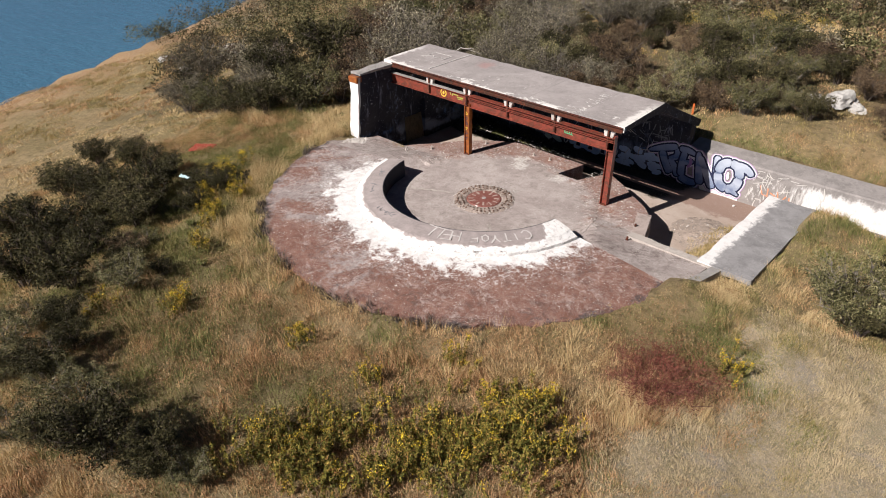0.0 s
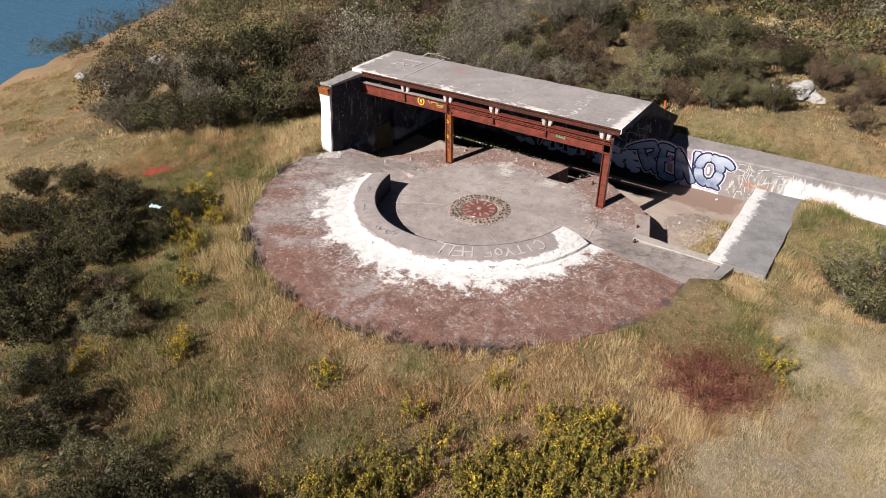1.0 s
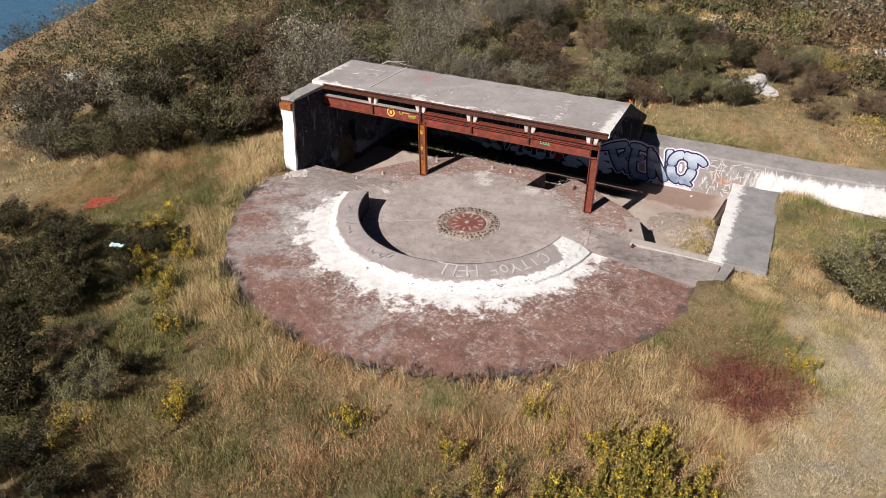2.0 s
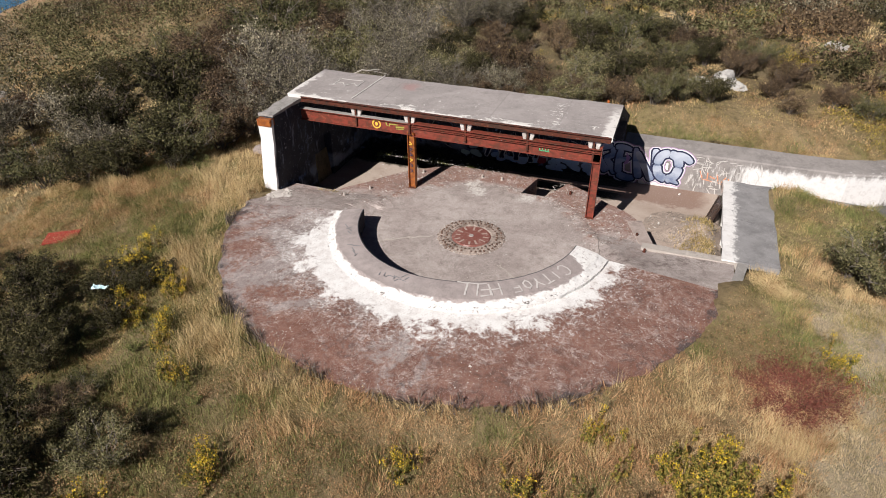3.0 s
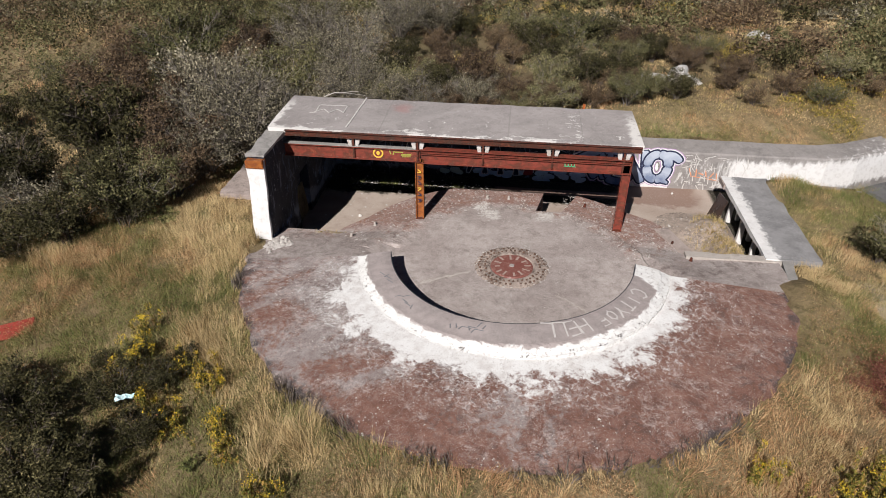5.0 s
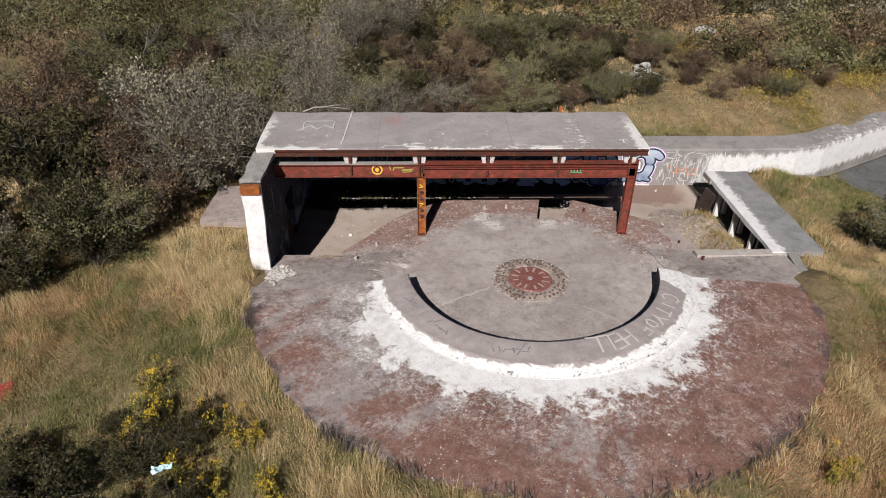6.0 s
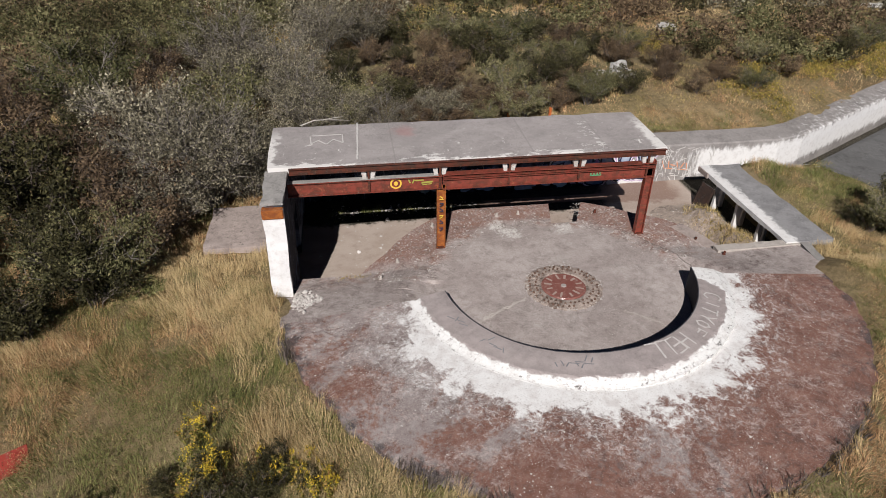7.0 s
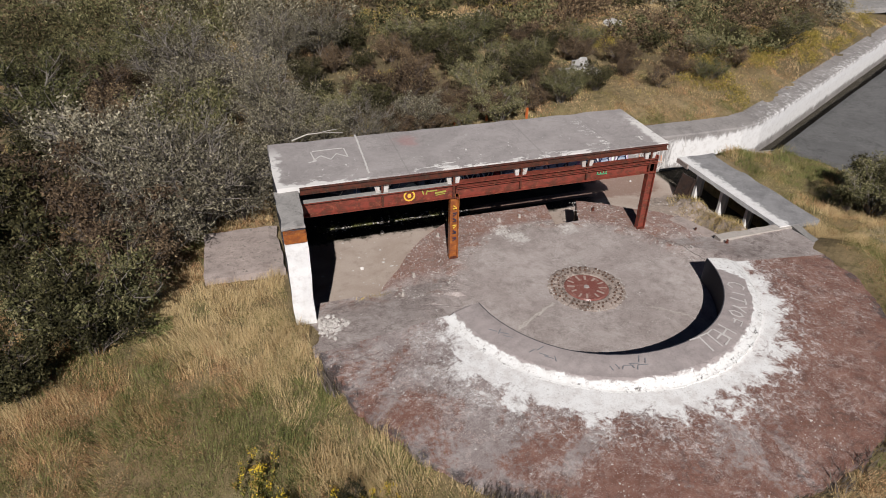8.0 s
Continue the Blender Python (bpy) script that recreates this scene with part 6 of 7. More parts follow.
# the four letters as sweeping strokes: start, middle and end, each with its width
MURAL = {
    "R": ((-2.25, 0.13, 0.10, -1.6, 0.44, 0.38, -0.98, 0.62, 0.26), (-1.62, 0.26, 0.32, -1.48, -0.2, 0.28, -1.1, -0.62, 0.40), (-1.0, 0.5, 0.28, -0.7, 0.2, 0.28, -1.28, 0.0, 0.22), (-1.25, 0.0, 0.22, -0.98, -0.2, 0.28, -0.72, -0.66, 0.38)),
    "E": ((-0.86, 0.56, 0.22, -0.5, 0.66, 0.32, -0.15, 0.5, 0.16), (-0.6, 0.5, 0.26, -0.72, 0.0, 0.28, -0.6, -0.6, 0.32), (-0.6, 0.02, 0.22, -0.35, 0.06, 0.22, -0.2, 0.2, 0.12), (-0.65, -0.64, 0.32, -0.25, -0.84, 0.36, 0.08, -0.72, 0.24)),
    "N": ((-0.02, 0.66, 0.20, 0.08, 0.0, 0.32, 0.26, -0.72, 0.34), (0.05, 0.5, 0.26, 0.4, -0.1, 0.30, 0.82, -0.74, 0.34), (0.78, 0.72, 0.28, 0.88, 0.1, 0.32, 0.9, -0.45, 0.28)),
    "O": ((1.37, 0.58, 0.36, 0.95, 0.58, 0.36, 0.95, 0.04, 0.36), (0.95, 0.04, 0.36, 0.95, -0.52, 0.36, 1.37, -0.56, 0.38), (1.37, -0.56, 0.38, 1.8, -0.52, 0.36, 1.8, 0.04, 0.36), (1.8, 0.04, 0.36, 1.8, 0.58, 0.36, 1.37, 0.58, 0.36), (1.55, 0.52, 0.3, 1.98, 0.66, 0.40, 2.28, 0.28, 0.22), (1.5, -0.5, 0.3, 1.72, -0.62, 0.24, 1.92, -0.72, 0.06)),
}


def swoosh(bm, stroke, more, depth):
    """One stroke as a flat ribbon with rounded ends, its width eased along a bent line."""
    x0, z0, w0, x1, z1, w1, x2, z2, w2 = stroke
    left, right = [], []
    for i in range(17):
        t = i / 16
        a, b, c = (1 - t) ** 2, 2 * t * (1 - t), t * t
        dx, dz = 2 * (1 - t) * (x1 - x0) + 2 * t * (x2 - x1), 2 * (1 - t) * (z1 - z0) + 2 * t * (z2 - z1)
        ln = math.hypot(dx, dz)
        cap = max(0.0, 1 - abs(2 * t - 1) ** 16) ** 0.5
        half = 0.5 * (a * w0 + b * w1 + c * w2 + more) * max(cap, 0.55)
        reach = 0.35 * more * (2 * t - 1) ** 3
        px, pz = a * x0 + b * x1 + c * x2 + reach * dx / ln, a * z0 + b * z1 + c * z2 + reach * dz / ln
        left.append(bm.verts.new((px - half * dz / ln, -depth, pz + half * dx / ln)))
        right.append(bm.verts.new((px + half * dz / ln, -depth, pz - half * dx / ln)))
    for i in range(16):
        bm.faces.new((left[i], right[i], right[i + 1], left[i + 1]))


def build_mural():
    """The big four-letter piece on the low wall."""
    mural = thing("graffiti_mural", (-9.65, 25.482, -0.56))
    # deep: darker blue paint, with the roof's shade on those letters put in
    fill, deep = mural_fill(), mural_fill("mural_deep_blue_fill", 0.62)
    pink = spray("pink_spray_mist", (0.46, 0.31, 0.50), 0.9, 0.9)
    layers = (("mist", 0.275, pink, "thin pink and mauve sprayed edge"), ("halo", 0.205, P_WHITE, "white sprayed halo"), ("letter_outline", 0.13, P_NAVY, "dark blue sprayed letter outline"), ("letter_fill", -0.01, fill, "pale blue shaded letter fill"))
    for layer, (name, more, mat, label) in enumerate(layers):
        for k, char in enumerate("RENO"):
            for i, stroke in enumerate(MURAL[char]):
                bm = bmesh.new()
                # each letter lies whole over the one before it
                lift = 0.002 * layer + 0.0004 * k if layer < 2 else 0.005 + 0.003 * k + 0.0014 * (layer - 2)
                swoosh(bm, stroke, more, lift + 0.0001 * i)
                part(name, bm, deep if name == "letter_fill" and (char in "RE" or (char == "N" and i == 0)) else mat, mural, label)
    bm = bmesh.new()
    swoosh(bm, (-0.34, 0.30, 0.10, -0.20, 0.02, 0.20, -0.42, -0.14, 0.06), 0.0, 0.012)
    part("accent", bm, P_MAUVE, mural, "mauve sprayed patch within a letter")
    bm = bmesh.new()
    swoosh(bm, (1.34, 0.18, 0.08, 1.33, 0.0, 0.16, 1.37, -0.16, 0.08), 0.0, 0.017)
    part("accent", bm, P_WHITE, mural, "white sprayed oval in the round letter")
    coat = spray("patchy_white_coat", (0.66, 0.64, 0.62), 0.9, 0.9)
    for k, stroke in enumerate(((0.4, -0.98, 0.15, 1.1, -1.02, 0.5, 1.9, -0.92, 0.2), (0.5, 0.2, 0.3, 0.55, -0.5, 0.5, 0.5, -1.0, 0.3))):
        bm = bmesh.new()
        swoosh(bm, stroke, 0.1, -0.004 + 0.0004 * k)
        part("ground_coat", bm, coat, mural, "patchy white paint behind the letters")
    tagged(mural, "large blue and white graffiti lettering on the wall", "graffiti")


def strokes(name, parent, spots, material, label=""):
    """Unreadable writing as plain bars: (x, z, length, width, turn) on the wall's face."""
    for x, z, ln, wd, turn in spots:
        boxed("bar", -ln / 2, ln / 2, -0.0015, 0.0015, -wd / 2, wd / 2, material, parent, label, 0.0, pose(x, 0, z, 0, turn, 0))


def scrawl(parent, rnd, count, x, z, long, width, material, lift=0.0, upright=0.5):
    """Loose sprayed runs, each a bent line of its own within a stretch of wall."""
    for k in range(count):
        px, pz = rnd.uniform(*x), rnd.uniform(*z)
        turn = rnd.gauss(math.pi / 2, 0.35) if rnd.random() < upright else rnd.uniform(-0.5, 0.5)
        ln, bend = rnd.uniform(0.5, 1.0) * long, rnd.uniform(-0.35, 0.35)
        dx, dz = math.cos(turn) * ln / 2, math.sin(turn) * ln / 2
        bm = bmesh.new()
        swoosh(bm, (px - dx, pz - dz, width, px - bend * dz, pz + bend * dx, width * 1.3, px + dx, pz + dz, width * 0.6), 0.0, lift + 0.0001 * k)
        part("bar", bm, material, parent)


def build_back_wall_paint():
    """Old pieces on the wall beneath the canopy: clouds of pale blue, white-edged blue letters past reading, a red block."""
    rnd = random.Random(21)
    piece = thing("graffiti_piece", (-14.8, 25.486, -0.9))
    cloud = spray("washed_blue_spray", (0.56, 0.69, 0.84), 0.6, 0.8)
    green = spray("washed_green_spray", (0.40, 0.48, 0.46), 0.9, 0.8)
    for x0, x1, z0, z1, n, mat in ((-2.9, -1.2, -0.45, 0.35, 9, green), (1.5, 3.7, -0.62, 0.3, 30, cloud), (-1.2, 1.4, -0.5, -0.2, 8, cloud)):
        for k in range(n):
            px, pz = rnd.uniform(x0, x1), rnd.uniform(z0, z1)
            bm = bmesh.new()
            swoosh(bm, (px - 0.22, pz + rnd.uniform(-0.1, 0.1), 0.16, px, pz, 0.34, px + 0.22, pz + rnd.uniform(-0.1, 0.1), 0.12), 0.0, 0.0002 * k)
            part("cloud", bm, mat, piece, "washed-out pale sprayed cloud")
    for k in range(7):
        px = -1.25 + 0.34 * k
        for more, mat, lift, name in ((0.09, P_WHITE, 0.005, "edge"), (0.0, P_NAVY, 0.007, "letter")):
            bm = bmesh.new()
            tip = 0.24 * (1 if k % 2 else -1)
            swoosh(bm, (px - tip * 0.4, 0.45, 0.10, px + tip * 0.4, 0.05, 0.2, px + tip, -0.40, 0.12), more, lift + 0.0003 * k)
            part(name, bm, mat, piece)
    bm = bmesh.new()
    swoosh(bm, (1.0, 0.45, 0.40, 1.1, 0.05, 0.46, 1.15, -0.38, 0.42), 0.0, 0.004)
    part("block", bm, P_RED, piece, "dark red sprayed block")
    scrawl(piece, rnd, 5, (0.95, 1.35), (-0.3, 0.3), 0.6, 0.05, P_WHITE, 0.008)
    scrawl(piece, rnd, 26, (-5.5, 3.4), (-0.2, 1.2), 0.6, 0.03, P_CHALK, 0.010)
    tagged(piece, "old blue, white and red graffiti on the back wall", "graffiti")
    # grey writing high under the roof's end, past reading
    tag = thing("graffiti_tag", (-11.5, 25.486, 0.35))
    scrawl(tag, rnd, 22, (-0.9, 0.9), (-0.5, 0.5), 0.4, 0.03, P_GREY, 0.0)
    tagged(tag, "grey scrawl on the wall beneath the roof end", "graffiti")


def build_scribbles():
    tag = thing("graffiti_tag", (-6.35, 25.488, -0.75))
    strokes("bar", tag, [(-0.55, 0.05, 0.34, 0.05, 70), (-0.3, 0.02, 0.32, 0.05, 85), (-0.1, -0.02, 0.24, 0.05, 20), (0.1, 0.0, 0.3, 0.05, 75), (0.35, -0.05, 0.3, 0.05, -60), (0.55, -0.1, 0.28, 0.05, 80), (0.1, -0.22, 1.2, 0.035, 8)], P_ORANGE)
    tagged(tag, "orange sprayed tag on the low wall", "graffiti")
    tag = thing("graffiti_tag", (-6.3, 25.487, -0.28))
    rnd = random.Random(4)
    scrawl(tag, rnd, 30, (-1.0, 1.7), (-0.3, 0.34), 0.5, 0.028, P_CHALK)
    tagged(tag, "thin white sprayed scribbles on the low wall", "graffiti")
    tag = thing("graffiti_tag", (-6.2, 25.486, -1.15))
    scrawl(tag, rnd, 22, (-1.6, 0.9), (-0.28, 0.25), 0.42, 0.036, P_CHALK, 0.0, 0.7)
    tagged(tag, "white sprayed letters low on the wall", "graffiti")
    tag = thing("graffiti_tag", (-11.6, 25.486, 0.62))
    strokes("bar", tag, [(-0.75 + 0.27 * i + rnd.uniform(-0.03, 0.03), rnd.uniform(-0.03, 0.03), 0.3, 0.045, 80 if i % 2 else -75) for i in range(6)] + [(0.1, -0.3, 0.7, 0.04, 4)], P_GREY)
    tagged(tag, "grey sprayed writing beneath the roof", "graffiti")
    # beam: ring emblem and small writing
    mark = thing("painted_emblem", (-18.92, 19.626, 2.06))
    bm = bmesh.new()
    for i in range(28):
        a, b = 2 * math.pi * i / 28, 2 * math.pi * (i + 1) / 28
        v = [bm.verts.new((r * math.cos(t), 0, r * math.sin(t))) for r, t in ((0.13, a), (0.18, a), (0.18, b), (0.13, b))]
        bm.faces.new(v)
    bmesh.ops.remove_doubles(bm, verts=bm.verts, dist=1e-4)
    bmesh.ops.solidify(bm, geom=bm.faces[:], thickness=0.003)
    part("ring", bm, P_YELLOW, mark)
    bm = bmesh.new()
    bmesh.ops.create_uvsphere(bm, u_segments=12, v_segments=8, radius=0.075)
    bmesh.ops.scale(bm, vec=(0.8, 0.06, 1.0), verts=bm.verts)
    part("blot", bm, P_YELLOW, mark)
    tagged(mark, "yellow sprayed ring on the rusty beam", "graffiti")
    tag = thing("graffiti_tag", (-18.25, 19.626, 2.07))
    strokes("bar", tag, [(-0.25, 0.04, 0.14, 0.04, 70), (-0.13, 0.03, 0.14, 0.04, -70), (0.05, 0.06, 0.3, 0.04, 0), (0.3, -0.02, 0.35, 0.06, -4), (0.3, -0.09, 0.3, 0.03, -4)], spray("olive_spray_paint", (0.32, 0.30, 0.06), 0.4))
    tagged(tag, "faded olive writing on the rusty beam", "graffiti")
    tag = thing("graffiti_tag", (-12.45, 19.646, 1.98))
    strokes("bar", tag, [(-0.16, 0, 0.09, 0.03, 80), (-0.06, 0, 0.09, 0.03, 85), (0.05, 0, 0.09, 0.03, 75), (0.14, 0, 0.09, 0.03, 90), (0, -0.04, 0.38, 0.03, 2)], P_GREEN)
    tagged(tag, "small green writing on the rusty beam", "graffiti")
    tag = thing("graffiti_tag", (-17.5, 19.555, 0.9))
    for i, z in enumerate((0.62, 0.4, 0.18, -0.04, -0.26, -0.5)):
        strokes("bar", tag, [(0, z, 0.13, 0.035, 0 if i % 2 else 40), (0.0, z - 0.07, 0.13, 0.03, -35 if i % 2 else 0)], P_NAVY if i % 3 else P_YELLOW)
    tagged(tag, "dark and yellow marks up the steel post", "graffiti")
    # writing on the rim, read from within
    words = thing("painted_words", (CX, CY, 0.0))
    rim_white = spray("chalky_white_paint", (0.52, 0.485, 0.46), 0.75, 0.9)
    hand = random.Random(12)
    for char, deg, tall, r in (("C", 332, 0.46, 4.10), ("I", 326.5, 0.40, 4.10), ("T", 322, 0.42, 4.09), ("Y", 317, 0.46, 4.10), ("O", 312.4, 0.36, 4.10), ("F", 307.6, 0.40, 4.12),
                               ("H", 299, 0.50, 4.08), ("E", 294.6, 0.50, 4.07), ("L", 290, 0.52, 4.04), ("L", 285.4, 0.52, 4.02)):
        z = rim_height(r, deg) + 0.008
        m = pose(r * math.cos(radians(deg)), r * math.sin(radians(deg)), z, 0, 0, deg - 90 + hand.uniform(-8, 8)) @ pose(0, 0, 0, -6, 0, 0)
        bm = bmesh.new()
        for line in GLYPHS[char]:
            for twice in range(2):
                shaky = [Vector(((u - 0.5) * tall * 0.62 + hand.uniform(-0.014, 0.014), (v - 0.5) * tall + hand.uniform(-0.014, 0.014), 0.0006 * twice)) for u, v in line]
                ribbon(bm, shaky, 0.034 + 0.012 * hand.random())
        bmesh.ops.transform(bm, matrix=m, verts=bm.verts)
        part("letter", bm, rim_white, words)
    tagged(words, "words painted in thin white on the concrete rim", "graffiti")
    # grey marker writing, past reading, on the seaward half of the rim
    tag = thing("graffiti_tag", (CX, CY, 0.0))
    for deg, count in ((205, 4), (222, 5), (249, 7), (256, 3)):
        for k in range(count):
            d = deg + 2.1 * k
            r = 4.02 + hand.uniform(-0.12, 0.12)
            m = pose(r * math.cos(radians(d)), r * math.sin(radians(d)), rim_height(r, d) + 0.007, 0, 0, d - 90 + hand.choice((0, 70, -65, 25)))
            boxed("bar", -0.12, 0.12, -0.013, 0.013, -0.002, 0.002, P_GREY, tag, "", 0.0, m)
    tagged(tag, "dark grey marker scrawl on the concrete rim", "graffiti")
    # marks on the roof
    mark = thing("roof_marks", (-20.95, 21.4, 2.862))
    lines = [(-0.55, 0.35, -0.5, -0.3), (-0.5, 0.38, 0.45, 0.4), (0.48, 0.4, 0.5, -0.25), (-0.55, -0.28, -0.28, 0.02), (-0.28, 0.02, -0.02, -0.32), (-0.02, -0.32, 0.2, 0.05), (0.2, 0.05, 0.5, -0.25), (-0.7, -0.38, -0.45, -0.3)]
    for x0, y0, x1, y1 in lines:
        ln = math.hypot(x1 - x0, y1 - y0)
        boxed("line", -ln / 2, ln / 2, -0.018, 0.018, -0.004, 0.004, P_CHALK, mark, "", 0.0, pose((x0 + x1) / 2, (y0 + y1) / 2, 0.004 + 0.025 * (y0 + y1) / 2, 1.4, 0, math.degrees(math.atan2(y1 - y0, x1 - x0))))
    tagged(mark, "white chalky line drawing on the roof slab", "graffiti")
    seam = thing("roof_seam", (-20.0, 21.2, 2.862))
    for k in range(9):
        boxed("mortar", -0.022, 0.022 + 0.02 * random.random(), -1.3 + 0.31 * k, -1.3 + 0.31 * k + random.uniform(0.27, 0.34), -0.006, 0.006, P_CHALK, seam, "", 0.0, pose(0.012 * random.uniform(-1, 1) + 0.05 * (k - 4) / 4, 0, 0.03 * (k - 4) / 4))
    tagged(seam, "broken white mortar seam across the roof slab", "seam")


# ---------------------------------------------------------------- loose things
M_ROCK = stone("pale_rock", (0.16, 0.15, 0.13), (0.46, 0.44, 0.41))
M_PALE_ROCK = stone("lichened_pale_rock", (0.20, 0.19, 0.17), (0.56, 0.54, 0.51))
M_CHIP = stone("white_chips", (0.40, 0.37, 0.34), (0.68, 0.64, 0.60))
M_PLATE = rust("old_dark_plate", (0.062, 0.040, 0.032), (0.040, 0.030, 0.026), (0.09, 0.055, 0.04))
M_MORTAR = stone("broken_mortar", (0.34, 0.30, 0.27), (0.64, 0.60, 0.56))
M_GRIT = stone("brown_rubble", (0.12, 0.10, 0.085), (0.33, 0.29, 0.25))


def boulder(name, size, seed, material, label, category="rock", detail=2):
    bm = bmesh.new()
    bmesh.ops.create_icosphere(bm, subdivisions=detail, radius=1)
    for v in bm.verts:
        d = v.co.normalized()
        v.co = d * (0.8 + 0.38 * noise.noise(d * 1.4 + Vector((seed, 0, 0))) + 0.24 * noise.noise(d * 3.2 + Vector((0, seed, 0))) + 0.10 * noise.noise(d * 8 + Vector((0, 0, seed))))
        v.co.x, v.co.y, v.co.z = v.co.x * size[0], v.co.y * size[1], max(v.co.z, -0.3) * size[2]
    return tagged(part(name, bm, material), label, category)


def chips(name, x, y, z, low, high, material, label, flat=0.5):
    """Scattered chips and pebbles as one sheet of small irregular solids."""
    n = len(x)
    a = RNG.uniform(0, 2 * math.pi, n)
    s = RNG.uniform(low, high, n) * RNG.uniform(0.5, 1, n)
    base = np.array([[1, 0, 0], [-0.4, 0.9, 0], [-0.6, -0.8, 0], [0.1, 0.05, 1.0]])
    p = base[None] * RNG.uniform(0.6, 1.3, (n, 4, 3))
    c, w = np.cos(a)[:, None], np.sin(a)[:, None]
    px, py = (p[..., 0] * c - p[..., 1] * w) * s[:, None], (p[..., 0] * w + p[..., 1] * c) * s[:, None]
    verts = np.stack([x[:, None] + px, y[:, None] + py, z[:, None] + p[..., 2] * s[:, None] * flat - 0.004], -1).reshape(-1, 3)
    i = np.arange(n)[:, None] * 4
    faces = np.concatenate([i + np.array([[k, l, 3]]) for k, l in ((0, 1), (1, 2), (2, 0))])
    return tagged(new(name, fast_mesh(name, verts, [faces], material)), label, "rubble", kind="stuff")


def platform_z(x, y):
    r, deg = np.hypot(x - CX, y - CY), np.degrees(np.arctan2(y - CY, x - CX))
    z = np.empty(len(x))
    for i in range(len(x)):
        d = deg[i] if deg[i] > -90 or r[i] < 3.7 else deg[i] + 360
        full = deg[i] % 360
        if LEFT_DEG < full < RIGHT_DEG and r[i] > 4.78:
            z[i] = apron_height(r[i], full)
        elif LEFT_DEG < full < RIGHT_DEG and r[i] > 3.7:
            z[i] = -99
        else:
            z[i] = floor_height(r[i], d)
    return z


def build_debris():
    # white flakes on the apron and grit on the platform
    deg, r = np.radians(RNG.uniform(190, 352, 5600)), np.sqrt(RNG.uniform(4.8 ** 2, 8.1 ** 2, 5600))
    x, y = CX + r * np.cos(deg), CY + r * np.sin(deg)
    keep = patches(x, y, 1.1, 21) + 0.5 * patches(x, y, 0.4, 22) > 0.86
    x, y = x[keep], y[keep]
    chips("flakes", x, y, platform_z(x, y), 0.010, 0.052, M_CHIP, "small white paint flakes and chips on the apron", 0.3)
    deg, r = np.radians(RNG.uniform(196, 350, 90)), np.sqrt(RNG.uniform(5.4 ** 2, 8.0 ** 2, 90))
    x, y = CX + r * np.cos(deg), CY + r * np.sin(deg)
    chips("paint_scabs", x, y, platform_z(x, y), 0.04, 0.10, M_CHIP, "larger flat white paint scabs on the apron", 0.08)
    x, y = RNG.uniform(-20.4, -8.4, 11000), RNG.uniform(15.5, 22.0, 11000)
    rr = np.hypot(x - CX, y - CY)
    dens = 0.30 + 0.9 * (rr > 3.9) * (y > 17.6) + 1.2 * np.exp(-((x + 10.2) ** 2 + (y - 19.2) ** 2) / 1.2)
    notch = (y > 20.6) & (x > -13.45) & (x < -12.35)
    keep = (rr < 5.75) & ~notch & (y < 22.0) & ((0.6 * patches(x, y, 0.9, 23) + 0.4 * patches(x, y, 0.3, 24)) * dens > 0.41)
    x, y = x[keep], y[keep]
    z = platform_z(x, y)
    ok = z > -5
    x, y, z = x[ok], y[ok], z[ok]
    half = RNG.uniform(0, 1, len(x)) < 0.5
    chips("grit", x[half], y[half], z[half], 0.02, 0.062, M_CHIP, "pale gravel and concrete chips on the platform")
    chips("gravel", x[~half], y[~half], z[~half], 0.02, 0.06, M_GRIT, "brown gravel and rubble on the platform")
    x, y = RNG.uniform(-9.0, -6.1, 1800), RNG.uniform(18.3, 23.2, 1800)
    ok = (heap_z(x, y) > -1.50) & (patches(x, y, 0.5, 63) > 0.3)
    x, y = x[ok], y[ok]
    half = len(x) * 4 // 5
    chips("bay_rubble", x[:half], y[:half], heap_z(x[:half], y[:half]), 0.015, 0.055, M_GRIT, "brown rubble on the heap in the bay", 0.7)
    chips("bay_chips", x[half:], y[half:], heap_z(x[half:], y[half:]), 0.015, 0.06, M_CHIP, "pale broken concrete on the heap", 0.6)
    x, y = RNG.uniform(-22, -17, 160), RNG.uniform(18.6, 24.8, 160)
    chips("trench_rubble", x, y, np.full(160, -1.5), 0.02, 0.08, M_CHIP, "pale chips on the trench floor", 0.6)
    x, y = RNG.uniform(-25.0, -22.85, 150), RNG.uniform(20.05, 22.6, 150)
    chips("slab_litter", x, y, np.full(150, -0.035), 0.02, 0.09, M_GRIT, "twigs and rubble on the broken slab", 0.5)
    # broken concrete at the foot of the side wall
    x, y = RNG.normal(-21.95, 0.28, 260), RNG.normal(17.0, 0.25, 260)
    ok = (x > -22.2) & (x < -21.2) & (y > 16.0) & (y < 18.2)
    x, y = x[ok], y[ok]
    chips("wall_rubble", x, y, platform_z(x, y), 0.03, 0.14, M_MORTAR, "broken pale concrete and mortar at the wall foot", 0.8)
    for k, (px, py, s) in enumerate(((-20.2, 21.4, 0.09), (-16.3, 22.4, 0.1), (-19.0, 23.6, 0.12), (-7.6, 24.9, 0.08))):
        ob = boulder("stone", (s, s, s * 0.8), k * 5.3 + 1, M_CHIP, "pale stone on the trench floor", "stone", 1)
        tagged(ob, group="stones in the trench")
        ob.matrix_basis = pose(px, py, -1.47, 0, 0, 40 * k)
